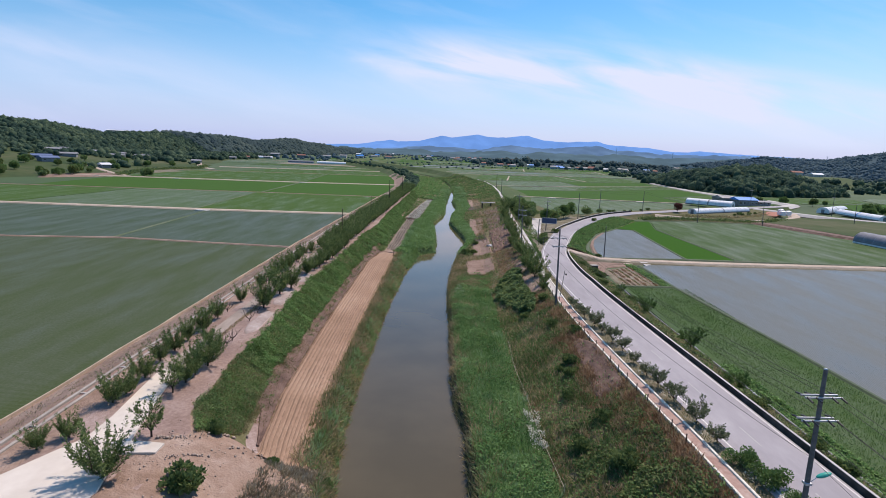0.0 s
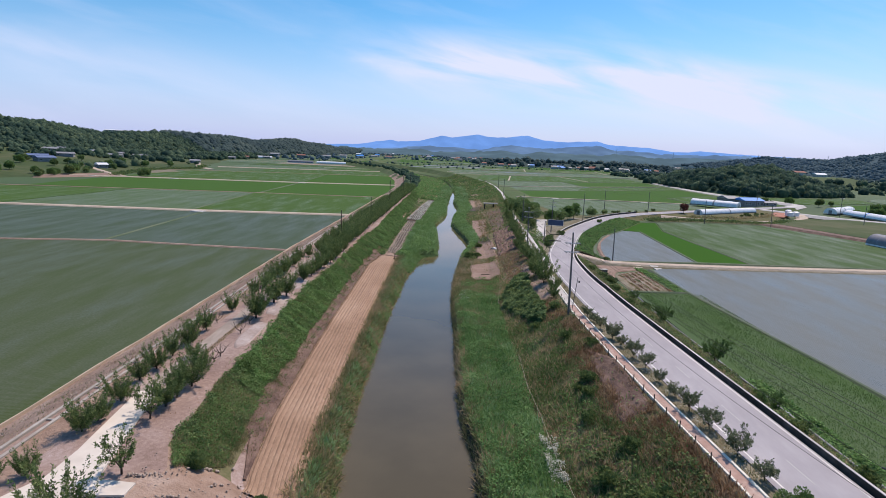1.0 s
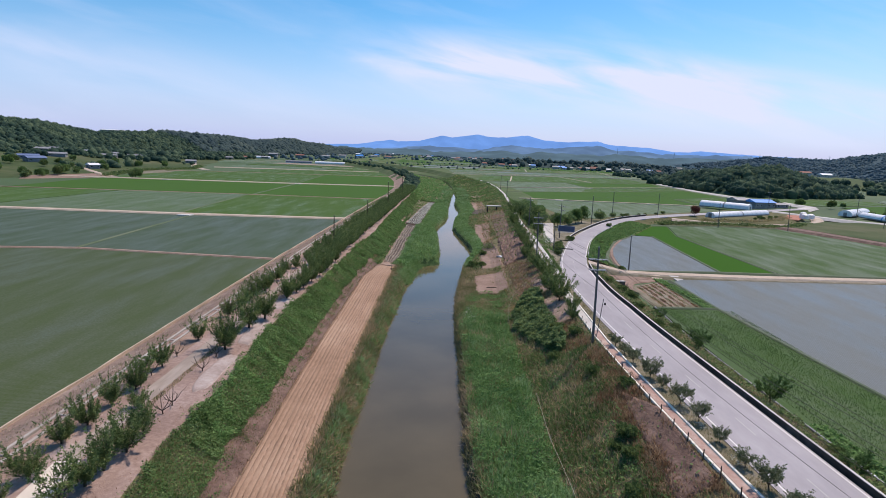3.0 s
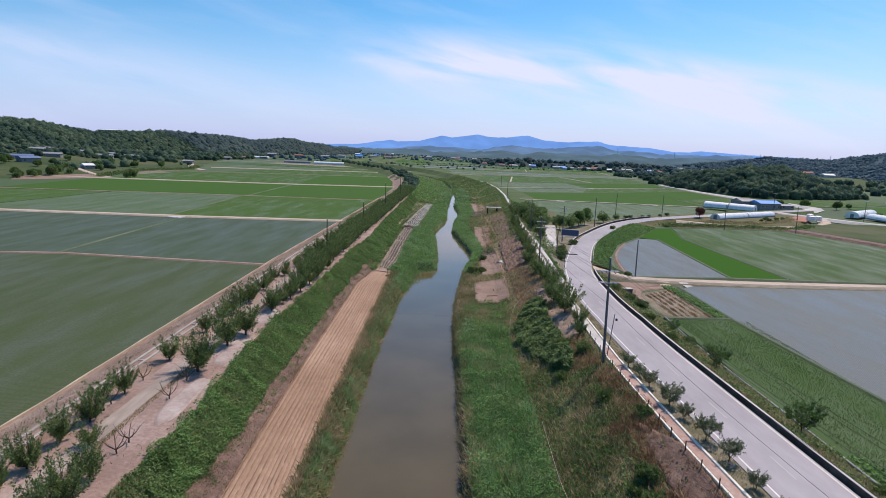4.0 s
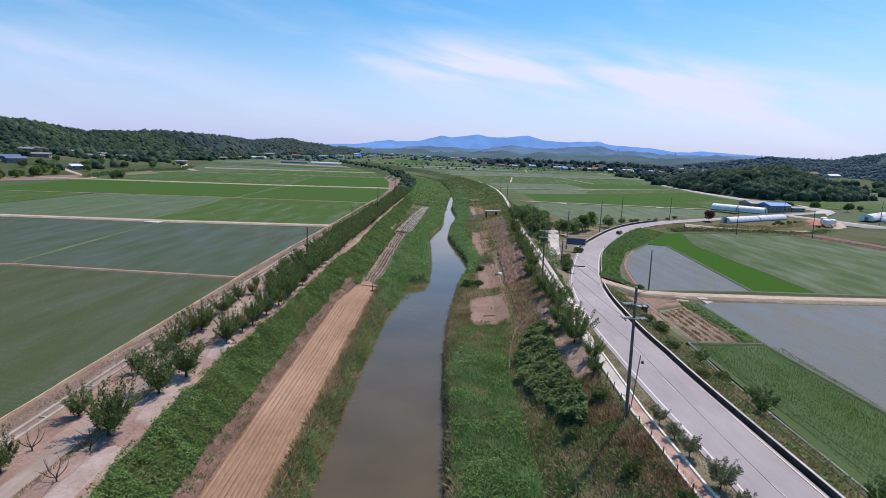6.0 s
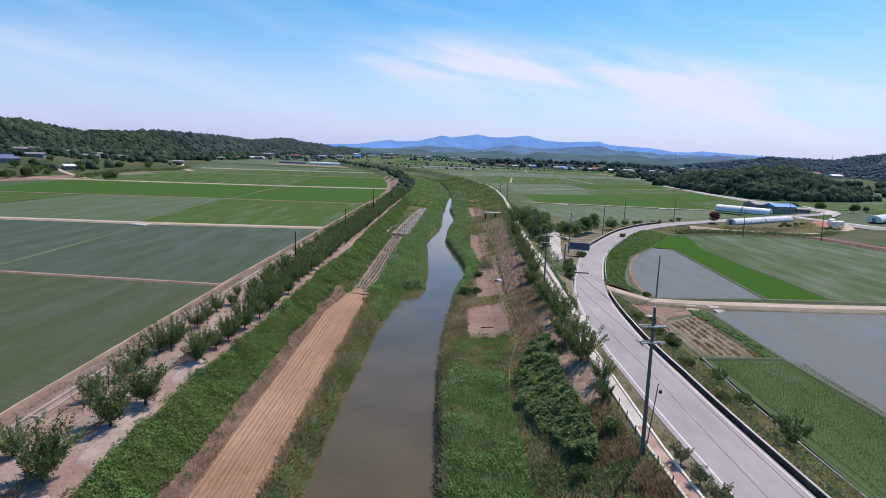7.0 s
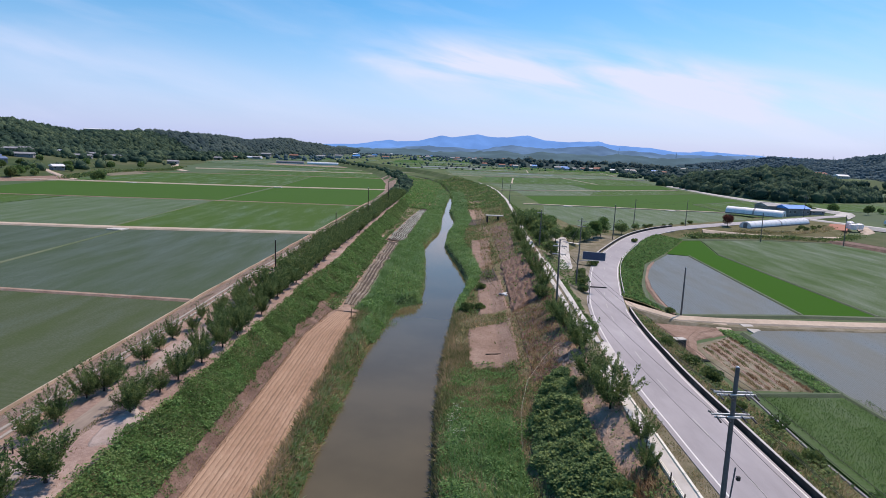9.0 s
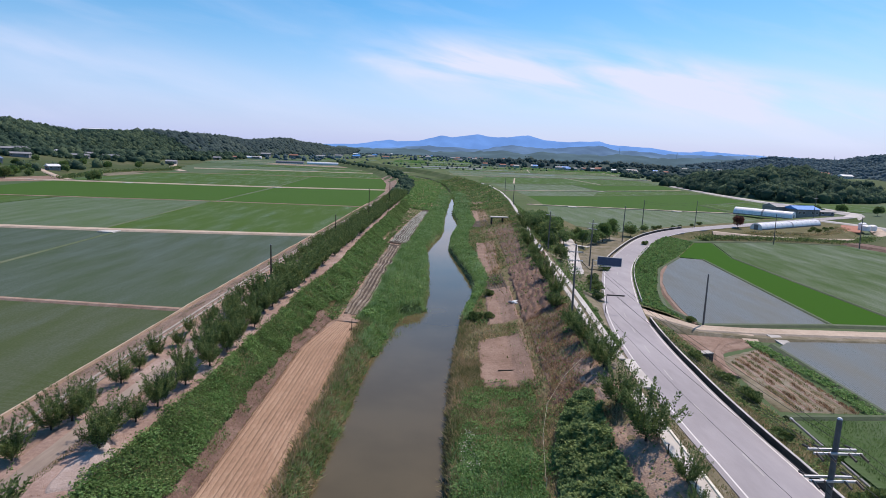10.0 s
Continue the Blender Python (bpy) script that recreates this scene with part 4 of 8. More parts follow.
band("side_road", [(205, 345, -3.2), (228, 372, -3.5), (232, 410, -3.8), (222, 455, -4.1), (222, 520, -4.3), (232, 640, -4.3), (250, 700, -4.2), (300, 800, -4.0)], 5.0, -4, CONCRETE, "pale side road along the foot of the wooded hill", "road", thick=1.2, flare=2.0)
band("side_road", [(175, 322, -3.15), (186, 300, -3.3), (196, 286, -3.5), (230, 262, -3.8), (300, 235, -4.0)], 4.0, -4, CONCRETE, "pale concrete lane past the greenhouses", "road", thick=1.2, flare=2.0)
band("farm_track", [(184, 298, -3.5), (172, 278, -3.75), (154, 262, -4.0), (130, 257, -4.15), (112, 258.5, -4.0), (98, 263, -3.6)], 2.2, -4, DUSTY, "pale earth track round the greenhouse plot", "track", thick=0.9, flare=1.6)
for x, y in ((-90.5, 211.5), (-180, 381.2), (-99, 394.6), (-230, 376), (-180, 608), (66, 351), (120, 351), (120, 498), (170, 537), (100, 715), (160, 742), (250, 780)):
    band("track_apron", [(x - 2.2, y - 1.0), (x + 2.2, y - 1.4)], 3.6, -4.42, CONCRETE, "small pale concrete apron where a paddy is entered", "track", thick=0.4)


# ---- paddies ----
def paddy(points, mat, label, z=PADDY_Z):
    n = len(points)
    v = [(x, y, z) for x, y in points] + [(x, y, z - 0.3) for x, y in points]
    f = [tuple(range(n))] + [(i, i + n, (i + 1) % n + n, (i + 1) % n) for i in range(n)]
    area = sum(points[i][0] * points[(i + 1) % n][1] - points[(i + 1) % n][0] * points[i][1] for i in range(n))
    if area < 0:
        f = [tuple(reversed(q)) for q in f]
    return tagged(new("paddy_field", mesh_of("paddy_field", v, f, [mat])), label, "paddy", kind="structure")


le = lambda y: -38.9 + float(shift_l(y))
paddy([(-420, -50), (le(-50), -50), (le(60), 60), (le(100), 100), (le(140), 140.6), (-85, 143.6), (-110, 139.3), (-420, 128)], PADDY_DIM, "dim green flooded paddy of young rice")
paddy([(le(145), 142.6), (le(180), 180), (le(216), 217.4), (-88.6, 211.4), (-85.6, 145.4)], PADDY_MID, "flooded paddy of sparse young rice")
paddy([(-86.4, 145.4), (-89.4, 211.4), (-165, 207), (-420, 193), (-420, 130), (-110, 141.2)], PADDY_MID, "pale flooded paddy of sparse young rice")
paddy([(le(222), 221.6), (le(260), 260), (le(305), 304.5), (-100, 300.5), (-95, 215.2)], PADDY_GREEN, "green paddy of young rice")
paddy([(-96, 215.2), (-101, 300.4), (-160, 293), (-165, 211)], PADDY_PALE, "pale thinly planted paddy of young rice")
paddy([(-166, 211), (-161, 293), (-223, 284), (-330, 262), (-330, 202)], PADDY_GREEN, "green paddy of young rice")
paddy([(le(306), 306), (le(360), 360), (le(408), 409.5), (-100, 393.6), (-98, 302)], PADDY_DEEP, "deep green paddy of young rice")
paddy([(-99, 302), (-101, 393.5), (-179, 380.6), (-219, 374.5), (-212, 284)], PADDY_DEEP, "deep green paddy of young rice")
paddy([(-34, 414.5), (-36, 470), (-48, 520), (-52, 545), (-110, 530), (-101, 398.6)], PADDY_DEEP, "deep green paddy of young rice")
paddy([(-102, 398.6), (-111, 530), (-190, 510), (-222, 497), (-222, 380.2)], PADDY_GREEN, "green paddy of young rice")
paddy([(-53, 547), (-75, 637), (-130, 619), (-180, 602), (-190, 512)], PADDY_GREEN, "far green paddy of young rice")
paddy([(-131, 621), (-134, 700), (-240, 690), (-236, 592)], PADDY_PALE, "far pale paddy")
paddy([(-76, 643), (-112, 760), (-240, 740), (-240, 695), (-136, 705), (-132.5, 626)], PADDY_GREEN, "far green paddy of young rice")
paddy([(-113, 764), (-150, 900), (-330, 880), (-300, 745)], PADDY_PALE, "far pale paddy")
# right bank
paddy([(36.3, -40), (51.3, -40), (50.1, 60), (49.7, 76), (47.8, 113.6), (36.9, 112.6), (36.2, 80)], PADDY_ROAD, "green roadside paddy with seedling rows")
paddy([(52.2, -40), (220, -40), (240, 150), (118, 145.4), (70, 141.0), (51.6, 138.6), (48.9, 136), (48.6, 115), (50.5, 76), (50.9, 60)], PADDY_WATER, "bare flooded paddy mirroring the sky")
paddy([(42.4, 146.0), (64.6, 149.0), (69.5, 207.4), (64, 208.5), (57, 198), (51.6, 187), (47.6, 177), (44.6, 166), (42.8, 156), (42.1, 150)], PADDY_WATER, "small grey flooded paddy")
paddy([(65.2, 149.0), (79, 150.0), (79.6, 212), (87, 240), (80, 238), (70, 222), (64.6, 210.0), (70.2, 207.6)], PADDY_LIME, "bright green nursery strip of rice")
paddy([(79.5, 150.0), (118, 152.0), (235, 162), (205, 200), (170, 235), (142, 246), (110, 246.5), (87.5, 240), (80.2, 212)], PADDY_STREAK, "pale green paddy with streaks of bare water")
paddy([(50, 270), (63, 258), (78, 270), (100, 287), (152, 318), (150, 350), (100, 351.4), (45, 351.4)], PADDY_PALE, "pale silvery paddy of sparse rice")
paddy([(153, 320), (178, 337), (222, 380), (222, 405), (212, 450), (154, 400), (152, 352)], PADDY_GREEN, "green paddy of young rice")
paddy([(44, 355), (152, 354.6), (153, 400), (210, 452), (208, 520), (100, 440), (42, 410)], PADDY_DEEP, "bright green paddy of young rice")
paddy([(42, 411), (100, 441), (118, 497), (40, 455)], PADDY_PALE, "pale paddy of sparse rice")
paddy([(101, 441), (208, 521), (208, 558), (119, 498)], PADDY_GREEN, "green paddy of young rice")
paddy([(38, 462), (120, 504), (116, 580), (30, 540)], PADDY_PALE, "pale paddy of sparse rice")
paddy([(121, 505), (208, 566), (222, 640), (117, 580)], PADDY_DEEP, "deep green paddy of young rice")
paddy([(25, 560), (116, 583), (222, 645), (230, 740), (200, 756), (45, 686)], PADDY_GREEN, "far green paddy of young rice")
paddy([(10, 690), (200, 764), (300, 806), (330, 895), (180, 875), (0, 840)], PADDY_PALE, "far pale paddy")
paddy([(-80, 860), (180, 885), (330, 905), (380, 1050), (-100, 1050)], PADDY_GREEN, "far green paddy")

paddy([(238, 398), (262, 402), (330, 442), (345, 480), (285, 468), (247, 460)], PADDY_GREEN, "green field at the foot of the knoll")
paddy([(252, 348), (300, 358), (348, 402), (340, 438), (264, 396)], PADDY_DEEP, "green field beside the farm")
paddy([(350, 405), (430, 470), (470, 540), (380, 510), (350, 478), (338, 442)], PADDY_PALE, "pale field beyond the farm")
BUNDS = [[(le(142), 141.6), (-85, 144.5), (-110, 140.2), (-420, 129)], [(-86, 145), (-89, 212)], [(le(305), 305.3), (-99, 301.2), (-161, 293.6), (-225, 285)],
         [(-95.5, 215), (-100.5, 301)], [(-98.5, 302), (-101.5, 394)], [(-52, 546), (-190, 511), (-240, 491)], [(-101.5, 398), (-110.5, 530)],
         [(50.5, 60), (50.1, 76), (48.2, 114), (48.5, 137)], [(51.7, -40), (50.5, 60)], [(36.5, 113.2), (48.2, 114.4)], [(65, 149), (69.8, 207.5)], [(79.3, 150.0), (79.9, 212)],
         [(100, 440.5), (208, 520.5)], [(42, 410.5), (100, 440.5)], [(153, 352), (153.5, 400), (211, 451)], [(30, 541), (117, 581.5), (222, 642.5)], [(120.5, 504), (116.5, 581)],
         [(64, 209), (52, 191), (43, 167), (40.2, 156), (42, 145.8)], [(80, 240), (110, 247.5), (142, 247.5), (170, 236.5), (206, 201)], [(41.5, 145.4), (64, 148.4), (118, 151.2)]]
for p in BUNDS:
    band("paddy_bund", p, 0.8 if abs(p[0][0] - p[1][0]) > 20 else 0.4, -4.52, SOIL if p[0][0] < 0 and abs(p[0][0] - p[1][0]) > 20 else BUNDGRASS, "low earth bund between rice paddies", "bund", thick=0.45, flare=0.55)


for p in ([(-150, 700), (-60, 705), (40, 688)], [(-230, 770), (-120, 776)], [(-320, 815), (-140, 832)], [(0, 742), (120, 752)], [(-60, 905), (100, 930), (350, 960)], [(-300, 905), (-150, 915)], [(-90, 985), (120, 1000), (380, 1010)], [(60, 560), (75, 680)], [(150, 610), (140, 735)], [(120, 880), (140, 1050)], [(250, 895), (270, 1050)]):
    band("paddy_bund", p, 1.1, -4.5, DUSTY, "far pale bund between rice paddies", "bund", thick=0.4, flare=0.4)
# far patchwork of small fields
fr = random.Random(17)
for y0, y1 in ((1056, 1120), (1124, 1200), (1204, 1290), (1296, 1400), (1406, 1520), (1530, 1660), (1670, 1830), (1850, 2050), (2080, 2320), (2350, 2700)):
    x = -300.0 + (y0 - 1000) * 0.12
    while x < (420 if y0 < 1500 else 600):
        w = fr.uniform(40, 120)
        paddy([(x, y0), (x + w - 3, y0 + fr.uniform(-3, 3)), (x + w - 3, y1), (x, y1)], fr.choice([PADDY_GREEN, PADDY_DEEP, PADDY_PALE, PADDY_GREEN, PADDY_LIME]), "far small rice paddy", PADDY_Z + 0.02)
        x += w
    band("farm_track", [(-300, y1 + 2), (60, y1 + 4), (420, y1 + 1)], 3.0 if y1 < 1600 else 6.0, -4.5, DUSTY, "far pale farm track between fields", "track", thick=0.3)

# ---- hills, woods and mountains ----
def hill(name, ridge, foot, back, label, mat=FOREST, rows=14, rough=1.0):
    """A long hill: foot line, ridge line and back line share one parameter; the profile between them is rounded."""
    n = 60
    def at(line, t):
        q = t * (len(line) - 1)
        i = min(int(q), len(line) - 2)
        return Vector(line[i]).lerp(Vector(line[i + 1]), q - i)
    v, f = [], []
    for i in range(n + 1):
        t = i / n
        a, b, c = at(foot, t), at(ridge, t), at(back, t)
        for k in range(rows + 1):
            s = k / rows
            if s < 0.7:
                u = s / 0.7
                p = a.lerp(b, u)
                p.z = a.z + (b.z - a.z) * (math.sin(u * math.pi / 2) ** 0.9)
            else:
                u = (s - 0.7) / 0.3
                p = b.lerp(c, u)
            h = 0.0 if k == 0 else rough * (noise.noise((p.x * 0.006, p.y * 0.006, 1)) * 7 + noise.noise((p.x * 0.02, p.y * 0.02, 2)) * 2.5)
            v.append((p.x, p.y, p.z + h * min(1, s * 3) * (1 - 0.75 * max(0.0, 1 - abs(s - 0.7) * 6))))
    w = rows + 1
    for i in range(n):
        for k in range(rows):
            a = i * w + k
            f.append((a, a + w, a + w + 1, a + 1))
    ob = new(name, mesh_of(name, v, f, [mat], smooth=True))
    return tagged(ob, label, "hill", kind="structure")


def crowns(name, pts, size, label, seed, mat=FOREST, sub=0, leaves=0, leaf=1.0, dent=0.16, lift=0.45):
    """Many uneven crowns as one joined mass: dented balls, with loose sprays of foliage standing off them."""
    rng = np.random.default_rng(seed)
    bm = bmesh.new()
    bmesh.ops.create_icosphere(bm, subdivisions=sub + 1, radius=1.0)
    bv = np.array([q.co[:] for q in bm.verts])
    bf = np.array([[q.index for q in p.verts] for p in bm.faces])
    bm.free()
    pts = np.asarray(pts, dtype=float)
    n, m = len(pts), len(bv)
    sc = size * (0.55 + 0.85 * rng.random(n) ** 1.4)
    dents = 1 + dent * rng.normal(size=(n, m, 1)).clip(-1.2, 1.2)
    stretch = np.stack([0.85 + 0.4 * rng.random(n), 0.85 + 0.4 * rng.random(n), 0.75 + 0.5 * rng.random(n)], axis=1)
    mid = pts + np.stack([0 * sc, 0 * sc, lift * sc], axis=1)
    v = (bv[None] * dents * (sc[:, None] * stretch)[:, None, :] + mid[:, None, :]).reshape(-1, 3)
    f = (bf[None] + (np.arange(n) * m)[:, None, None]).reshape(-1, 3)
    loops, starts = f.ravel(), np.arange(0, 3 * len(f), 3)
    if leaves:
        k = np.repeat(np.arange(n), leaves)
        d = rng.normal(size=(len(k), 3))
        d[:, 2] = np.abs(d[:, 2]) * 1.1 - 0.2
        d = unit(d)
        c = mid[k] + d * (sc[k][:, None] * stretch[k]) * (0.8 + 0.25 * rng.random(len(k)))[:, None]
        up = unit(d * 0.5 + rng.normal(scale=0.6, size=(len(k), 3)))
        side = unit(np.cross(up, d + rng.normal(scale=0.4, size=(len(k), 3))))
        ln = leaf * (0.6 + 0.8 * rng.random(len(k)))
        lv, _ = quads(c, up, side, ln, ln * 0.8)
        loops = np.concatenate([loops, np.arange(4 * len(k)) + len(v)])
        starts = np.concatenate([starts, 3 * len(f) + np.arange(0, 4 * len(k), 4)])
        v = np.concatenate([v, lv])
    me = bpy.data.meshes.new(name)
    me.vertices.add(len(v))
    me.vertices.foreach_set("co", v.astype(np.float32).ravel())
    me.loops.add(len(loops))
    me.loops.foreach_set("vertex_index", loops.astype(np.int32))
    me.polygons.add(len(starts))
    me.polygons.foreach_set("loop_start", starts.astype(np.int32))
    me.polygons.foreach_set("use_smooth", np.ones(len(starts), dtype=bool))
    me.update(calc_edges=True)
    me.materials.append(mat)
    return tagged(new(name, me), label, "woods", kind="stuff")


def on_surface(ob, count, seed, keep=None):
    """Random points spread over a mesh by area."""
    rng = np.random.default_rng(seed)
    me = ob.data
    me.calc_loop_triangles()
    vs = np.array([q.co[:] for q in me.vertices])
    tr = np.array([t.vertices[:] for t in me.loop_triangles])
    a, b, c = vs[tr[:, 0]], vs[tr[:, 1]], vs[tr[:, 2]]
    ar = np.linalg.norm(np.cross(b - a, c - a), axis=1)
    k = rng.choice(len(tr), count, p=ar / ar.sum())
    r1, r2 = np.sqrt(rng.random(count)), rng.random(count)
    p = a[k] * (1 - r1)[:, None] + b[k] * (r1 * (1 - r2))[:, None] + c[k] * (r1 * r2)[:, None]
    return p if keep is None else p[keep(p)]


W_EDGE = ([250, 330, 430, 530, 640, 800, 1000, 1300], [-285, -252, -228, -224, -262, -300, -312, -320])
W_FOOT = ([250, 420, 560, 640, 760, 900, 1100, 1300], [-430, -425, -412, -400, -410, -415, -410, -400], [7.0, 7.5, 6.5, 2.5, 0.5, -1.0, -2.5, -4.0])


def west_z(x, y):
    """Height of the ground that rises from the western fields to the foot of the hill."""
    a, b, top = lerp(y, *W_EDGE), lerp(y, W_FOOT[0], W_FOOT[1]), lerp(y, W_FOOT[0], W_FOOT[2])
    t = min(1.0, max(0.0, (a - x) / (a - b)))
    return float(-5.02 + (top + 5.0) * t ** 1.3)


def western_slope():
    v, f = [], []
    ys = np.arange(250, 1301, 15.0)
    for y in ys:
        a, b = lerp(y, *W_EDGE) + 1.0, lerp(y, W_FOOT[0], W_FOOT[1]) - 30
        for k in range(15):
            x = a + (b - a) * k / 14
            v.append((x, y, west_z(x, y) + (0.12 + 0.25 * noise.noise((x * 0.05, y * 0.05, 2)) if k else -0.1)))
    for i in range(len(ys) - 1):
        for k in range(14):
            q = i * 15 + k
            f.append((q, q + 15, q + 16, q + 1))
    return tagged(new("western_slope", mesh_of("western_slope", v, f, [ROUGHFIELD], smooth=True)), "rough grass rising to the western hill", "ground", kind="structure")


western_slope()
west = hill("hill_west", [(-530, 560, 34), (-520, 650, 35), (-507, 690, 34), (-497, 730, 33), (-500, 780, 28), (-497, 840, 23), (-495, 900, 28), (-498, 980, 30), (-496, 1120, 31), (-490, 1300, 28), (-495, 1500, 24), (-456, 1700, 34), (-446, 1900, 25), (-429, 2300, 16), (-385, 2600, 10)],
            [(-425, 420, 7), (-420, 470, 7), (-415, 520, 6.5), (-412, 560, 6), (-405, 600, 4), (-400, 640, 2), (-405, 690, 1), (-410, 770, 0), (-415, 880, -1.5), (-410, 1020, -3), (-400, 1200, -4), (-390, 1400, -5), (-385, 1600, -5), (-370, 1900, -5), (-350, 2200, -5)],
            [(-900, 700, 5), (-900, 900, 5), (-900, 1200, 5), (-900, 1600, 5), (-900, 2000, 5), (-900, 2400, 5), (-900, 2900, 5)], "long wooded hill beyond the western fields")
p = on_surface(west, 60000, 21)
p = p[p[:, 0] > -525]
near_side = p[:, 1] < 1000
crowns("west_woods", p[near_side][:3800], 3.1, "dense mixed woods covering the western hill", 31, FOREST, leaves=20, leaf=1.25, dent=0.2, lift=0.2)
crowns("west_woods", p[~near_side][:6000], 5.0, "far dense woods covering the western hill", 32, FOREST_THIN_HAZE, lift=0.0)
spur = random.Random(67)
spur = [(x, y, west_z(x, y)) for x, y in [(spur.uniform(-400, -332) + 8 * math.sin(k), spur.uniform(635, 800)) for k in range(150)]]
crowns("west_woods", spur, 4.2, "wooded spur reaching down behind the western village", 68, FOREST, leaves=40, leaf=1.2, dent=0.22, lift=0.5)
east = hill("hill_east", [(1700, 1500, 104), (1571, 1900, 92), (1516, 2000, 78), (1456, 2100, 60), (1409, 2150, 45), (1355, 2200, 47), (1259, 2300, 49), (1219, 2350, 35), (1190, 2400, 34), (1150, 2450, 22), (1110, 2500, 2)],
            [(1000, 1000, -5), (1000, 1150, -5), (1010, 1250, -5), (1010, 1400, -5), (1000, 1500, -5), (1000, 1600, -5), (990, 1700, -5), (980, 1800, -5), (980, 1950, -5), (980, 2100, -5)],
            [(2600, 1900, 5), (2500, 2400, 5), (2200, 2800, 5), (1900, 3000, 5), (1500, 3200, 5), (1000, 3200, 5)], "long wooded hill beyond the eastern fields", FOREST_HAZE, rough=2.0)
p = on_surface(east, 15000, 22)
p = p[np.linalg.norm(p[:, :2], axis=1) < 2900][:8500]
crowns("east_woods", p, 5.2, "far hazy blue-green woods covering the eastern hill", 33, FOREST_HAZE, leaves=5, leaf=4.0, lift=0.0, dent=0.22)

# wooded knoll on the right
knoll = hill("wooded_knoll", [(262, 640, 4), (268, 600, 8), (276, 560, 12.5), (298, 545, 14.5), (325, 552, 11), (352, 570, 5), (372, 590, 0)],
             [(238, 652, -5), (228, 600, -5), (228, 520, -5), (245, 470, -5), (285, 478, -5), (330, 500, -5), (372, 528, -5)],
             [(300, 720, -5), (320, 700, -5), (340, 690, -5), (360, 680, -5), (380, 670, -5), (400, 660, -5), (420, 640, -5)], "low wooded knoll at the edge of the fields", rough=0.3)
p = on_surface(knoll, 1500, 23)
crowns("knoll_woods", p, 3.7, "dense dark green trees covering the knoll", 34, leaves=56, leaf=1.25, dent=0.2)
crowns("knoll_woods", p[::14], 4.3, "tall spreading trees standing out of the knoll woods", 35, leaves=80, leaf=1.0, dent=0.24, lift=0.5)


def scatter_box(x0, x1, y0, y1, n, seed, z=-5.0):
    rng = np.random.default_rng(seed)
    return np.stack([x0 + (x1 - x0) * rng.random(n), y0 + (y1 - y0) * rng.random(n), np.full(n, z)], axis=1)


belt = [scatter_box(375, 700, 600, 900, 420, 41), scatter_box(300, 640, 780, 1150, 220, 42), scatter_box(640, 1000, 700, 1500, 330, 43), scatter_box(240, 700, 1150, 1700, 300, 45)]
crowns("east_tree_belt", belt[0], 4.0, "belt of trees and hedges beyond the knoll", 44, leaves=24, leaf=1.3, dent=0.2)
crowns("east_tree_belt", np.concatenate(belt[1:]), 5.0, "far belt of trees behind the eastern fields", 46, FOREST_THIN_HAZE)
dot = random.Random(64)
DOTS = [(x + dot.uniform(-3, 3), y + dot.uniform(-4, 4), -4.7) for x0, x1, y, step in ((-190, 60, 905, 9), (-120, 180, 1040, 10), (-280, -60, 1010, 11), (-60, 300, 1190, 9)) for x in np.arange(x0, x1, step) if dot.random() < 0.75]
crowns("field_tree_row", DOTS, 1.8, "rows of small single trees along far field lines", 65, FOREST_THIN_HAZE, leaves=12, leaf=1.0, dent=0.2)
crowns("road_tree_belt", np.concatenate([scatter_box(255, 330, 690, 900, 90, 61), scatter_box(228, 250, 560, 680, 20, 62)]), 4.0, "belt of trees beside the lane below the knoll", 63, leaves=30, leaf=1.3, dent=0.2)
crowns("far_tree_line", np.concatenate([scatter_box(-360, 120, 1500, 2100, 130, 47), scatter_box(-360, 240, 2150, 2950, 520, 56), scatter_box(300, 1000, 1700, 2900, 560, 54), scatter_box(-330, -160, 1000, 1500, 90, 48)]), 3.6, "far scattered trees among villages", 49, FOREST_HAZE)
wr = random.Random(50)
WEST_TREES = []
while len(WEST_TREES) < 900:
    y = wr.uniform(430, 1150)
    t = wr.random() ** 0.6
    x = lerp(y, *W_EDGE) * (1 - t) + (lerp(y, W_FOOT[0], W_FOOT[1]) - 5) * t
    if noise.noise((x * 0.02, y * 0.012, 6)) > 0.18 - 0.75 * t ** 1.6:
        WEST_TREES.append((x, y, west_z(x, y) + 0.4))
crowns("west_tree_line", WEST_TREES, 3.1, "trees at the foot of the western hill", 52, leaves=26, leaf=1.1, dent=0.2)


grove = hill("far_grove", [(60, 1330, -2), (120, 1330, 4), (190, 1320, 7), (260, 1300, 5), (330, 1310, 8), (420, 1330, 6), (520, 1400, 4)], [(55, 1270, -5), (120, 1260, -5), (190, 1250, -5), (260, 1240, -5), (330, 1245, -5), (420, 1260, -5), (520, 1320, -5)],
             [(60, 1500, -5), (140, 1500, -5), (220, 1500, -5), (300, 1500, -5), (380, 1500, -5), (460, 1500, -5), (540, 1520, -5)], "low wooded rise behind a village", FOREST_THIN_HAZE, rough=0.4)
crowns("grove_trees", on_surface(grove, 620, 58), 5.0, "trees covering the low rise behind the village", 59, FOREST_THIN_HAZE, leaves=8, leaf=2.4)


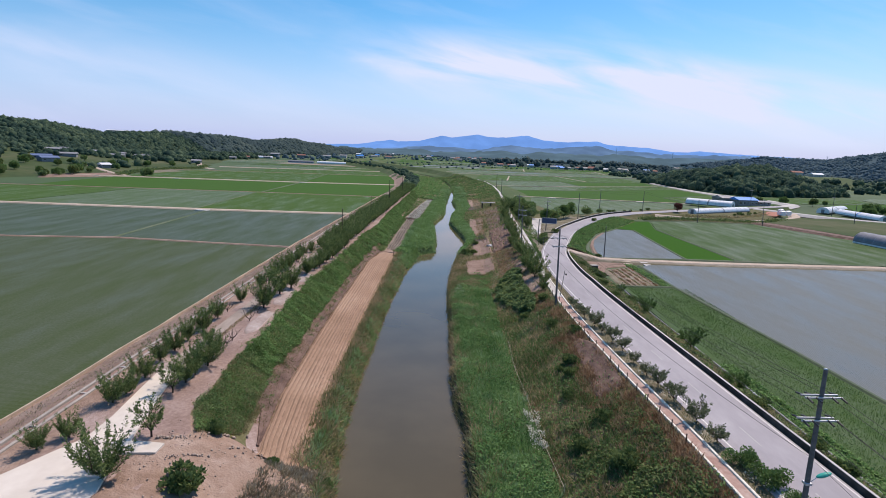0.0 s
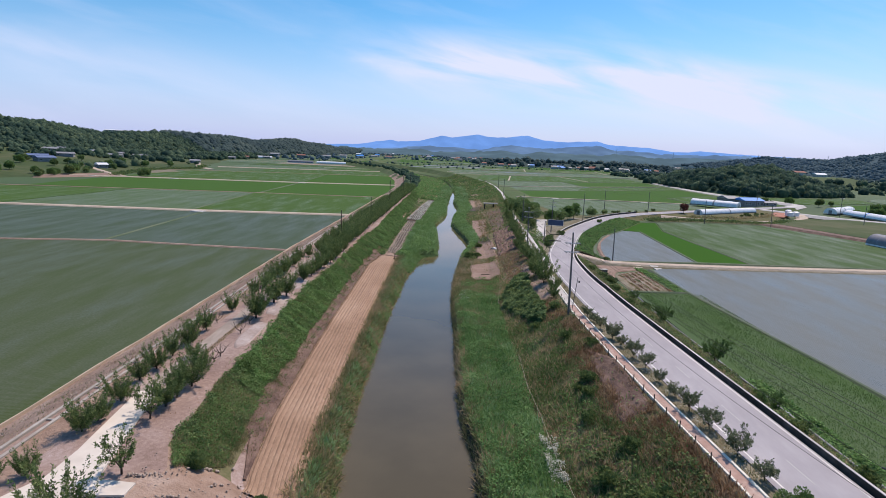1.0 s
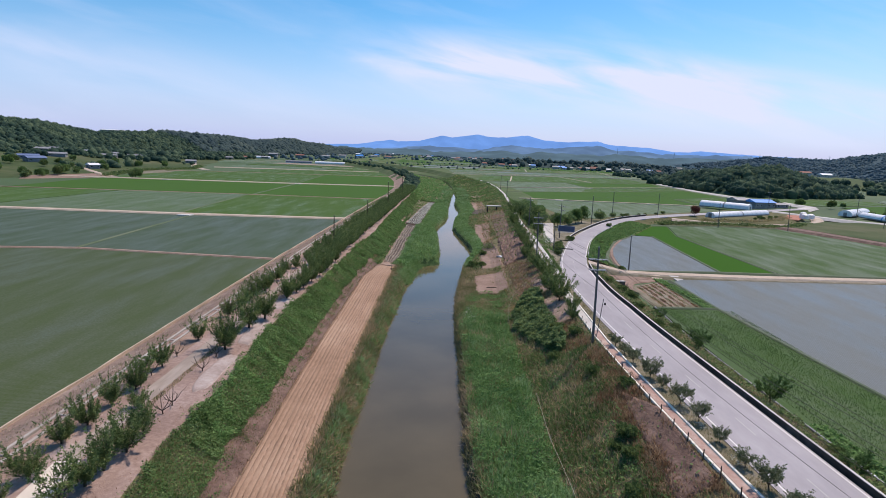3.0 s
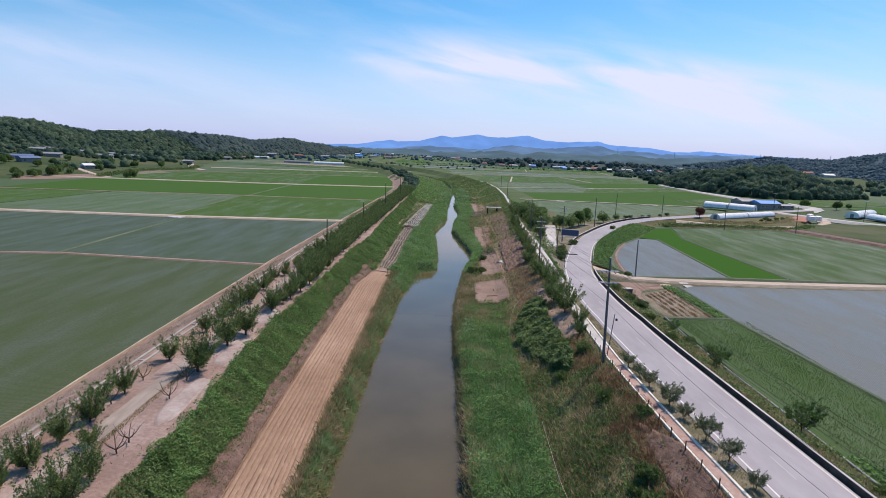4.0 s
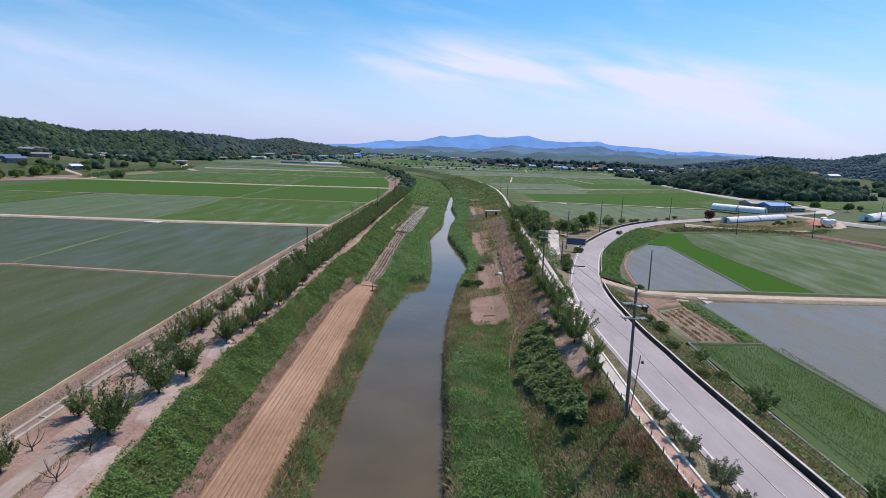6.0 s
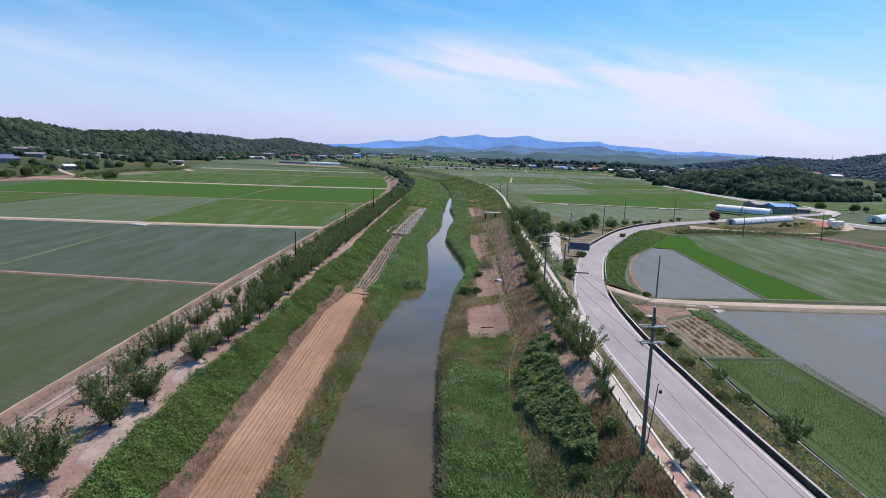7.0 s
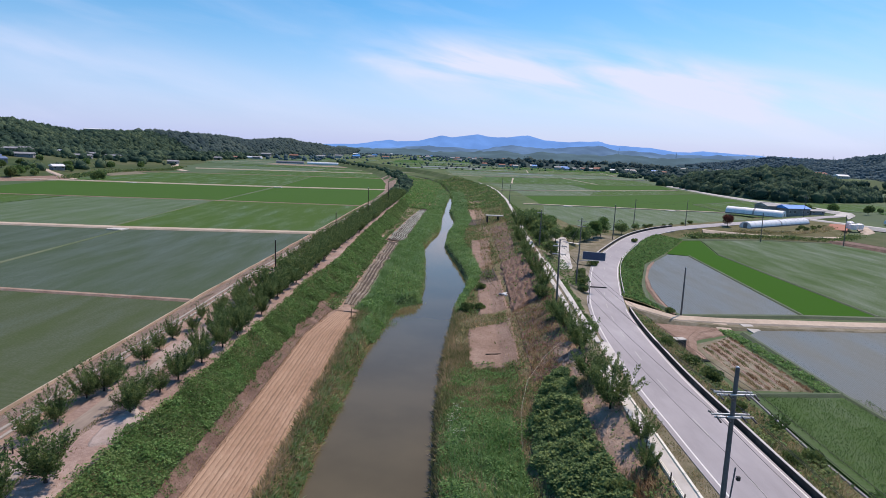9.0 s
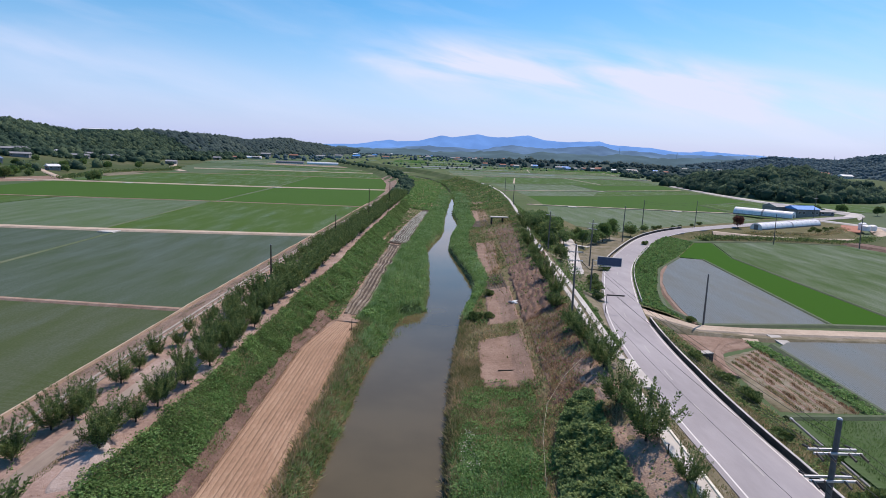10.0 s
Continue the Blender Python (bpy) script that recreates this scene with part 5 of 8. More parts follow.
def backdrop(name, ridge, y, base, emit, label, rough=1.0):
    m = bpy.data.materials.new(name + "_haze_glow")
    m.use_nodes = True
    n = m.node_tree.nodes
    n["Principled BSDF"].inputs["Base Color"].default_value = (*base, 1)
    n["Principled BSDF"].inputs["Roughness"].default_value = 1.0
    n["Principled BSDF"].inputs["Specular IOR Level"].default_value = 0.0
    # blue haze of distance is put in as emission, so the ridges glow
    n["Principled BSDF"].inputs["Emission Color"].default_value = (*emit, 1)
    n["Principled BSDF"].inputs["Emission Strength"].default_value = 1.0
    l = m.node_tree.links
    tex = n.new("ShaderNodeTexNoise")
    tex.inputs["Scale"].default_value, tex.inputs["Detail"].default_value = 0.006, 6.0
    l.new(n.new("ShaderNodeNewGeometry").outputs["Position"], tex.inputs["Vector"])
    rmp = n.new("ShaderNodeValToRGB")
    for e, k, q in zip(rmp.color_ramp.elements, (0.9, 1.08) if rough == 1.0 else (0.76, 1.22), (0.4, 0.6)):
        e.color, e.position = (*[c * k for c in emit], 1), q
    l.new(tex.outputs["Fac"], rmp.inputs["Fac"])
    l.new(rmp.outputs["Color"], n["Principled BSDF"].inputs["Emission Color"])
    v, f = [], []
    xs = [p[0] for p in ridge]
    zs = [p[1] for p in ridge]
    grid = np.arange(xs[0], xs[-1], 18.0)
    for x in grid:
        z = float(np.interp(x, xs, zs)) + rough * (5 * noise.noise((x * 0.012, y, 0)) + 2.2 * noise.noise((x * 0.05, y, 0)))
        for k in range(5):
            s = k / 4
            fold = 60 * noise.noise((x * 0.008, s * 3, y * 0.01))
            v.append((x + fold * s * 0.3, y - 260 * (1 - s) + (fold if 0 < k < 4 else 0), -5 + (z + 5) * s ** 0.8))
    for i in range(len(grid) - 1):
        for k in range(4):
            a = i * 5 + k
            f.append((a, a + 5, a + 6, a + 1))
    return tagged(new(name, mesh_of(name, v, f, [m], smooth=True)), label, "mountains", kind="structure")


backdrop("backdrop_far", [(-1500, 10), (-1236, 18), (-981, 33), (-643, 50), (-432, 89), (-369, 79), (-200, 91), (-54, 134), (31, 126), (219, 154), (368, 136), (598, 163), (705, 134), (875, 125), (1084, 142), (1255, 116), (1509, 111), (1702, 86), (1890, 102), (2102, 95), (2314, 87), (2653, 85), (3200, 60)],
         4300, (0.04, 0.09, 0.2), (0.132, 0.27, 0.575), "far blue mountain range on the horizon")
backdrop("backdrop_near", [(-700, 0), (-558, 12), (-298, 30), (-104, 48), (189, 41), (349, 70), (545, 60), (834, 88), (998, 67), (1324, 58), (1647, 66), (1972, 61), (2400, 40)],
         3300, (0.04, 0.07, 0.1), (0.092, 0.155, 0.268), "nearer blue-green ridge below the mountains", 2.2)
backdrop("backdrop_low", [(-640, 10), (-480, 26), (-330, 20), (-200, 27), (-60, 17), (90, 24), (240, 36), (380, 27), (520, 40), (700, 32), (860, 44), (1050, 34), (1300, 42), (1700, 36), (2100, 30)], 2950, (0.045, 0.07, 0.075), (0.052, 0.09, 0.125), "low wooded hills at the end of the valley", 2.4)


# ---- ground plants ----
def scatter(seed, n, y0, y1, xl, xr, bias=None):
    """Plan points between two lines, with the ground's height."""
    rng = np.random.default_rng(seed)
    y = y0 + (y1 - y0) * rng.random(n)
    a, b = np.array([float(xl(v)) for v in y]), np.array([float(xr(v)) for v in y])
    x = a + (b - a) * rng.random(n)
    if bias is not None:
        keep = np.array([bias(p, q) for p, q in zip(x, y)]) > rng.random(n)
        x, y = x[keep], y[keep]
    z = np.array([ground_z(p, q) for p, q in zip(x, y)])
    return rng, np.stack([x, y, z], axis=1)


def lump(x, y, k, s=0.0):
    return 0.5 + 0.5 * noise.noise((x * k, y * k, s))


def leaf_carpet(name, seed, n, y0, y1, xl, xr, size, height, mat, label, category="plants", bias=None, k=0.5, tiers=0.6):
    rng, p = scatter(seed, n, y0, y1, xl, xr, bias)
    m = len(p)
    h = np.array([0.68 * lump(a, b, k, seed) + 0.32 * lump(a, b, 2.9 * k, seed + 3) for a, b in p[:, :2]])
    p[:, 2] += height * (h ** 1.5 * 1.6) * (1 - tiers * rng.random(m) ** 2) + 0.02
    up = unit(rng.normal(size=(m, 3)) * np.array([1, 1, 0.35]) + np.array([0, 0, 0.15]))
    nrm = unit(rng.normal(scale=0.55, size=(m, 3)) + np.array([0, 0, 1.0]))
    side = unit(np.cross(up, nrm))
    ln = size * (0.6 + 0.8 * rng.random(m))
    v, c = quads(p, up, side, ln, ln * (0.6 + 0.35 * rng.random(m)))
    return tagged(new(name, quad_mesh(name, v, c, mat)), label, category, kind="stuff")


def blades(name, seed, n, y0, y1, xl, xr, length, width, mat, label, category="grass", bias=None, lean=0.35, k=0.4):
    rng, p = scatter(seed, n, y0, y1, xl, xr, bias)
    m = len(p)
    h = np.array([0.55 + 0.9 * lump(a, b, k, seed) for a, b in p[:, :2]])
    drift = np.array([noise.noise((a * 0.25, b * 0.25, 8.0)) for a, b in p[:, :2]])
    up = unit(rng.normal(scale=lean, size=(m, 3)) + np.stack([drift * 0.5, drift * 0.3, np.ones(m)], axis=1))
    side = unit(np.cross(up, rng.normal(size=(m, 3))))
    ln = length * h * (0.7 + 0.6 * rng.random(m))
    v, c = quads(p - np.array([0, 0, 0.06]), up, side, ln, width * (0.7 + 0.6 * rng.random(m)))
    return tagged(new(name, quad_mesh(name, v, c, mat)), label, category, kind="stuff")


fl_ = lambda y: min(float(foot_l(y)), float(river_l(y)) - 3.0)
top_l = lambda y: float(levee_edge(y)) + 0.1 + 0.45 * noise.noise((0, y * 0.23, 2)) + 0.25 * noise.noise((4, y * 0.9, 2))
vine_foot = lambda y: lerp(y, [40, 47, 59, 70, 82, 111, 127, 140, 150], [-16.2, -16.7, -17.7, -17.6, -17.8, -18.0, -17.8, -17.0, -16.5]) + 0.45 * noise.noise((7, y * 0.2, 0)) + 0.25 * noise.noise((7, y * 0.8, 4))
tilled("slope_foot_soil", 44, 140, lambda y: lerp(y, [44, 52], [-15.0, vine_foot(y) - 0.3]), lambda y: fl_(y) + 0.25, lambda t: 0, 2, 0.1, DARKDIRT, "bare brown soil between the vines and the tilled strip")
leaf_carpet("vine_carpet", 101, 84000, 56, 150, top_l, vine_foot, 0.155, 0.8, LEAF_VINE, "thick green vines covering the levee slope", k=0.42, tiers=0.85)
leaf_carpet("vine_shoots", 113, 40000, 58, 150, top_l, vine_foot, 0.16, 1.0, LEAF_BRIGHT, "fresh bright shoots among the vines", bias=lambda x, y: 1 if lump(x, y, 0.3, 31) > 0.5 else 0.12, k=0.5)
leaf_carpet("vine_shade", 114, 30000, 45, 150, top_l, lambda y: vine_foot(y) - 0.1, 0.14, 0.75, LEAF_DARK, "darker leaves among the vines", bias=lambda x, y: 1 if lump(x, y, 0.25, 37) > 0.52 else 0.05, k=0.6)
leaf_carpet("vine_runners", 190, 9000, 58, 150, lambda y: top_l(y) - 0.7, lambda y: top_l(y) + 0.4, 0.13, 0.3, LEAF_VINE, "loose vine runners creeping over the levee top", bias=lambda x, y: 1 if lump(x, y, 0.7, 91) > 0.52 else 0.05)
leaf_carpet("vine_carpet", 212, 26000, 146, 250, lambda y: float(levee_edge(y)) + 0.3 + 0.5 * noise.noise((0, y * 0.2, 2)), lambda y: float(strip_l(y)) - lerp(y, [146, 205, 212, 250], [1.0, 0.8, 2.0, 1.8]), 0.3, 0.8, LEAF_VINE, "thick green vines covering the levee slope", k=0.5, tiers=0.7)
leaf_carpet("vine_shoots", 213, 20000, 146, 250, lambda y: float(levee_edge(y)) + 0.5, lambda y: float(strip_l(y)) - lerp(y, [146, 205, 212, 250], [1.1, 0.9, 2.2, 2.0]), 0.28, 0.95, LEAF_BRIGHT, "fresh bright shoots among the vines", bias=lambda x, y: 1 if lump(x, y, 0.25, 33) > 0.46 else 0.1, k=0.5)
leaf_carpet("vine_runners", 191, 9000, 50, 150, lambda y: vine_foot(y) - 0.3, lambda y: vine_foot(y) + 0.9, 0.13, 0.3, LEAF_VINE, "loose vine runners at the foot of the slope", bias=lambda x, y: 1 if lump(x, y, 0.6, 93) > 0.54 else 0.04)
blades("slope_stalks", 115, 9000, 58, 150, top_l, lambda y: top_l(y) + 2.2, 0.75, 0.045, DRYGRASS, "grey dry stalks along the top of the slope", lean=0.9, bias=lambda x, y: 1 if lump(x, y, 0.22, 41) > 0.56 else 0.03)
past_ramp = lambda x, y: 1 if y > lerp(x, [-21, -18.7, -15.9], [40.0, 40.4, 45.6]) else 0
leaf_carpet("vine_carpet", 102, 22000, 40, 64, lambda y: top_l(y) + 0.2, vine_foot, 0.13, 0.42, LEAF_VINE, "dull green weeds on the levee slope", bias=past_ramp, k=0.4)
blades("slope_grass", 103, 26000, 40, 74, lambda y: top_l(y) + 0.1, lambda y: vine_foot(y) + 0.3, 0.42, 0.05, DRYGRASS, "rough grass on the levee slope", bias=lambda x, y: past_ramp(x, y) * lerp(y, [56, 74], [1, 0.15]), lean=0.7)
leaf_carpet("vine_carpet", 104, 14000, 248, 330, top_l, lambda y: fl_(y) - 0.7, 0.3, 0.9, LEAF_VINE, "green vines on the far levee slope", k=0.25)
blades("dead_weeds", 105, 17000, 47, 150, lambda y: vine_foot(y) - 0.5, lambda y: fl_(y) + 0.6, 0.3, 0.05, DEADGRASS, "dry brown weeds at the foot of the slope", lean=0.8, bias=lambda x, y: 1 if lump(x, y, 0.5, 43) > 0.45 else 0.25)
blades("dead_weeds", 109, 14000, 47, 150, lambda y: vine_foot(y) - 0.8, lambda y: fl_(y) + 0.3, 0.35, 0.05, DRYGRASS, "mixed dry and green weeds below the vines", lean=0.8)
blades("ramp_stubble", 170, 17000, 33, 41.6, lambda y: lerp(y, [33, 37, 41.6], [-13.2, -13.4, -13.0]), lambda y: float(river_l(y)) - 0.6, 0.5, 0.07, STRAW, "pale dry stubble below the tilled strip", lean=0.9, bias=lambda x, y: 1 if lump(x, y, 0.8, 3) > 0.42 else 0.2)
blades("bank_grass", 106, 30000, 34, 141, lambda y: min(-11.6, float(river_l(y)) - 1.3) if y > 42 else float(river_l(y)) - 0.9, lambda y: float(river_l(y)) + 0.15, 0.75, 0.07, DRYGRASS, "mixed green and dry grass on the river bank", lean=0.85)
blades("bank_grass", 116, 22000, 34, 141, lambda y: min(-10.8, float(river_l(y)) - 1.2) if y > 42 else float(river_l(y)) - 0.9, lambda y: float(river_l(y)) + 0.3, 0.8, 0.08, REED, "fresh green grass on the river bank", lean=0.8, bias=lambda x, y: 1 if lump(x, y, 0.6, 19) > 0.48 else 0.05)
leaf_carpet("bank_weeds", 107, 12000, 34, 141, lambda y: min(-10.9, float(river_l(y)) - 1.2) if y > 42 else float(river_l(y)) - 0.9, lambda y: float(river_l(y)) + 0.2, 0.2, 0.6, LEAF_PLUM, "leafy weeds on the river bank", bias=lambda x, y: 1.0 if lump(x, y, 0.55, 5) > 0.47 else 0.1)
leaf_carpet("bank_growth", 193, 24000, 140, 300, lambda y: float(strip_r(y)) + 0.5, lambda y: float(river_l(y)) - 0.4, 0.3, 1.15, LEAF_BRIGHT, "lush leafy growth along the river bank", k=0.22, tiers=0.9)
leaf_carpet("bank_growth", 194, 14000, 143, 300, lambda y: float(river_r(y)) + 0.5, lambda y: float(river_r(y)) + lerp(y, [143, 160, 200, 260, 300], [1.5, 2.0, 5.0, 6.0, 6.5]), 0.3, 1.0, LEAF_BRIGHT, "lush leafy growth along the river bank", k=0.22, tiers=0.9)
blades("bank_reeds", 108, 16000, 139, 300, lambda y: float(strip_r(y)) + 0.2, lambda y: float(river_l(y)) - 0.4, 0.95, 0.13, REED, "dense green reeds along the river bank", lean=0.4)
blades("bank_reeds", 187, 9000, 300, 420, lambda y: lerp(y, [300, 400], [-5, -3]), lambda y: float(river_l(y)) + 0.3, 1.3, 0.25, REED, "far green reeds along the river bank", lean=0.4)
blades("levee_weeds", 110, 5000, 45, 200, lambda y: -24.9 + float(shift_l(y)), top_l, 0.22, 0.04, DEADGRASS, "sparse dry weeds on the levee top", bias=lambda x, y: 1 if lump(x, y, 0.7, 3) > 0.6 else 0.12)
blades("levee_straw", 179, 14000, 22, 200, lambda y: -38.6 + float(shift_l(y)), lambda y: -31.7 + float(shift_l(y)), 0.25, 0.06, STRAW, "pale dry grass on the outer levee slope", lean=0.9, bias=lambda x, y: 1 if lump(x, y, 0.5, 17) > 0.5 else 0.15)
blades("levee_weeds", 111, 12000, 22, 250, lambda y: -38.3 + float(shift_l(y)), lambda y: -31.5 + float(shift_l(y)), 0.22, 0.05, DRYGRASS, "sparse dry grass on the outer levee slope", bias=lambda x, y: 1 if lump(x, y, 0.6, 7) > 0.58 else 0.1)
blades("track_grass", 112, 6500, 58, 160, lambda y: -25.25 + float(shift_l(y)), lambda y: -24.75 + float(shift_l(y)), 0.24, 0.05, DRYGRASS, "grass beside the levee track")
inner_l = lambda y: -21.5 + float(shift_l(y))
leaf_carpet("far_vines", 117, 26000, 300, 560, inner_l, lambda y: float(river_l(y)) - 1.0, 0.75, 1.3, LEAF_BRIGHT, "far green vines and shrubs on the levee slope", k=0.15)
leaf_carpet("far_weeds", 118, 5000, 300, 560, inner_l, lambda y: float(river_l(y)) - 0.5, 0.7, 1.5, DRYGRASS, "far pale weeds on the levee slope", bias=lambda x, y: 1 if lump(x, y, 0.08, 5) > 0.5 else 0.1, k=0.2)
leaf_carpet("far_vines", 119, 26000, 300, 560, lambda y: float(river_r(y)) - 0.5, lambda y: float(crest_r(y)) - 0.3, 0.7, 1.2, LEAF_VINE, "far green shrubs on the berm", bias=lambda x, y: 1 if lump(x, y, 0.1, 15) > 0.42 else 0.15, k=0.15)
leaf_carpet("far_weeds", 126, 5000, 300, 560, lambda y: float(river_r(y)) + 3, lambda y: float(crest_r(y)) - 0.4, 0.7, 1.2, DRYGRASS, "far dry weeds on the levee", bias=lambda x, y: 1 if lump(x, y, 0.1, 25) > 0.5 else 0.1, k=0.2)
blades("waterline_grass", 195, 9000, 138, 300, lambda y: float(river_l(y)) - 1.1, lambda y: float(river_l(y)) + 0.05, 0.55, 0.09, REED, "short green grass at the waterline", lean=0.8)
blades("waterline_grass", 196, 7000, 138, 300, lambda y: float(river_r(y)) - 0.1, lambda y: float(river_r(y)) + 0.9, 0.5, 0.09, REED, "short green grass at the waterline", lean=0.8)
# right bank
berm = lambda y: min(9.2 + max(0, float(crest_r(y)) - 18) * 0.5, float(crest_r(y)) - 7)
blades("reed_bed", 176, 16000, 16, 108, lambda y: float(river_r(y)) + 0.6, lambda y: berm(y), 0.95, 0.08, DRYGRASS, "greyish dry grass among the reeds", category="reeds", lean=0.9, bias=lambda x, y: (1 if lump(x, y, 0.22, 61) > 0.5 else 0.06) * (1 if x < 6 else 0.4))
blades("reed_bed", 177, 22000, 16, 104, lambda y: float(river_r(y)) + 1.6, lambda y: berm(y) - 0.3, 0.8, 0.085, LEAF_BRIGHT, "fresh bright green reeds on the berm", category="reeds", lean=0.8, bias=lambda x, y: 1 if lump(x, y, 0.25, 67) > 0.5 else 0.12)
leaf_carpet("reed_leaves", 188, 62000, 16, 106, lambda y: float(river_r(y)) + 0.5, lambda y: berm(y) + 0.1 - 0.5 * lump(0, y, 0.3), 0.17, 1.0, REED_LEAF, "leafy green growth in the reed bed", category="reeds", k=0.3, tiers=0.9)
blades("reed_bed", 120, 46000, 16, 105, lambda y: float(river_r(y)) + 0.55, lambda y: berm(y) + 0.1 - 0.4 * lump(0, y, 0.3), 0.72, 0.085, REED, "tall dense green reed bed on the berm", category="reeds", lean=0.85,
       bias=lambda x, y: 1.0 if y < 100 else 0.75)
blades("berm_grass", 121, 24000, 104, 126, lambda y: float(river_r(y)) + 0.3, lambda y: 10.8 if y < 117.6 + 0.8 * noise.noise((3, y, 0)) else 5.5 + 0.7 * noise.noise((9, y * 0.6, 0)), 0.45, 0.06, DRYGRASS, "short rough grass on the berm", lean=0.6)
leaf_carpet("berm_weeds", 122, 22000, 100, 119, lambda y: float(river_r(y)) + 0.5, lambda y: 10.5, 0.17, 0.35, LEAF_BRIGHT, "low bright weeds on the berm", bias=lambda x, y: 1 if lump(x, y, 0.3, 2) > 0.42 else 0.15)
blades("bank_edge_grass", 123, 14000, 18, 150, lambda y: float(river_r(y)) - 0.1, lambda y: float(river_r(y)) + 1.3, 0.8, 0.08, DRYGRASS, "shaggy grass hanging over the cut bank", lean=0.6)
blades("bank_reeds", 124, 11000, 143, 300, lambda y: float(river_r(y)) + 0.4, lambda y: float(river_r(y)) + lerp(y, [143, 160, 200, 260, 300], [1.5, 2.0, 5.0, 6.0, 6.5]), 0.9, 0.14, REED, "green reeds along the river bank", lean=0.45)
blades("bank_reeds", 125, 9000, 300, 420, lambda y: float(river_r(y)) - 0.1, lambda y: float(river_r(y)) + 7, 1.2, 0.25, REED, "far green reeds along the river bank", lean=0.45)
slope_r = lambda y: float(crest_r(y)) - 0.25


def bare(x, y):
    for cx, cy, rx, ry in ((8.6, 126.2, 2.9, 8.0), (10.4, 152, 2.8, 12.5)):
        if abs(x - cx) < rx and abs(y - cy) < ry:
            return 0.02
    for cx, cy, rx, ry in ((16.7, 58.6, 1.5, 8.2), (15.7, 96.5, 1.5, 6.5), (16.2, 112.5, 1.3, 6.0), (16.2, 158, 4.2, 20)):
        if abs(x - cx) < rx and abs(y - cy) < ry:
            return 0.09
    if 110 < y < 140 and 11.6 < x < 18.2 or 178 < y < 244 and 14.6 < x < 15.5 + 0.11 * (y - 160):
        return 0.3
    return 1.0


blades("slope_weeds", 215, 34000, 18, 84, berm, lambda y: slope_r(y) - 1.2, 0.55, 0.07, LEAF_VINE, "soft green weeds on the levee slope", lean=0.8, bias=lambda x, y: bare(x, y) * (1 if lump(x, y, 0.2, 83) > 0.36 else 0.3))
blades("slope_weeds", 130, 46000, 18, 140, berm, slope_r, 0.62, 0.07, DRYGRASS, "tangled green and brown weeds on the levee slope", lean=0.7, bias=lambda x, y: bare(x, y) * (1 if lump(x, y, 0.3, 4) > 0.38 else 0.3))
leaf_carpet("slope_green", 138, 30000, 18, 140, berm, slope_r, 0.2, 0.6, LEAF_VINE, "green weeds scattered over the levee slope", bias=lambda x, y: bare(x, y) * (0.9 if lump(x, y, 0.35, 29) > 0.42 else 0.1), k=0.9)
blades("slope_dead_weeds", 139, 16000, 28, 76, lambda y: float(crest_r(y)) - 4.0, slope_r, 0.6, 0.06, DEADGRASS, "dead rusty-brown weeds near the footway", lean=0.7, bias=lambda x, y: 1 if lump(x, y, 0.28, 51) > 0.54 or (x > 15.9 and 36 < y < 49 and lump(x, y, 0.5, 3) > 0.42) else 0.03)
blades("slope_dead_weeds", 192, 13000, 30, 53, lambda y: float(crest_r(y)) - 3.4, slope_r, 0.45, 0.06, DEADGRASS, "rusty dead growth beside the footway", lean=0.8, bias=lambda x, y: 1 if lump(x, y, 0.33, 87) > 0.44 else 0.1)
blades("slope_dead_weeds", 131, 34000, 30, 140, berm, slope_r, 0.5, 0.06, DEADGRASS, "dead rusty-brown weeds on the levee slope", lean=0.7, bias=lambda x, y: bare(x, y) * (0.9 if lump(x, y, 0.22, 11) > 0.55 else 0.04))
leaf_carpet("slope_scrub", 132, 20000, 18, 48, lambda y: berm(y) + 1.5, lambda y: float(crest_r(y)) - 1.2, 0.2, 0.75, LEAF_PLUM, "dark leafy scrub on the levee slope", bias=lambda x, y: bare(x, y) * (1 if lump(x, y, 0.3, 6) > 0.47 else 0.08))
thick_y = [81, 84, 88, 95, 103, 108, 110]
leaf_carpet("slope_scrub", 133, 40000, 81, 110, lambda y: lerp(y, thick_y, [12.8, 12.0, 10.9, 9.6, 10.5, 12.4, 13.8]) + 0.6 * noise.noise((3, y * 0.5, 0)), lambda y: lerp(y, thick_y, [13.8, 14.5, 14.6, 14.3, 14.7, 15.1, 14.8]) + 0.6 * noise.noise((9, y * 0.6, 0)), 0.22, 1.45, LEAF_DARK, "dense blue-green thicket on the levee slope", k=0.5, tiers=0.9)
blades("slope_dead_weeds", 189, 20000, 47, 71, lambda y: 14.9, lambda y: 18.1, 0.3, 0.06, DEADGRASS, "rusty dead stalks on the bare slope", lean=1.4, bias=lambda x, y: 1 if lump(x, y, 0.6, 81) > 0.45 else 0.2)
blades("slope_dead_weeds", 178, 15000, 110, 152, lambda y: max(berm(y), 12.0), lambda y: float(crest_r(y)) - 0.6, 0.55, 0.08, DEADGRASS, "dead rusty-brown weeds above the soil plot", lean=0.7, bias=lambda x, y: bare(x, y) * 0.9 if lump(x, y, 0.25, 71) > 0.45 else 0.08)
blades("slope_dead_weeds", 197, 15000, 108, 143, lambda y: lerp(y, [108, 118, 143], [11.2, 12.4, 13.0]), lambda y: float(crest_r(y)) - 0.8, 0.42, 0.07, DEADGRASS, "flattened rusty dead weeds on the slope", lean=1.3, bias=lambda x, y: 1 if lump(x, y, 0.22, 95) > 0.4 else 0.12)
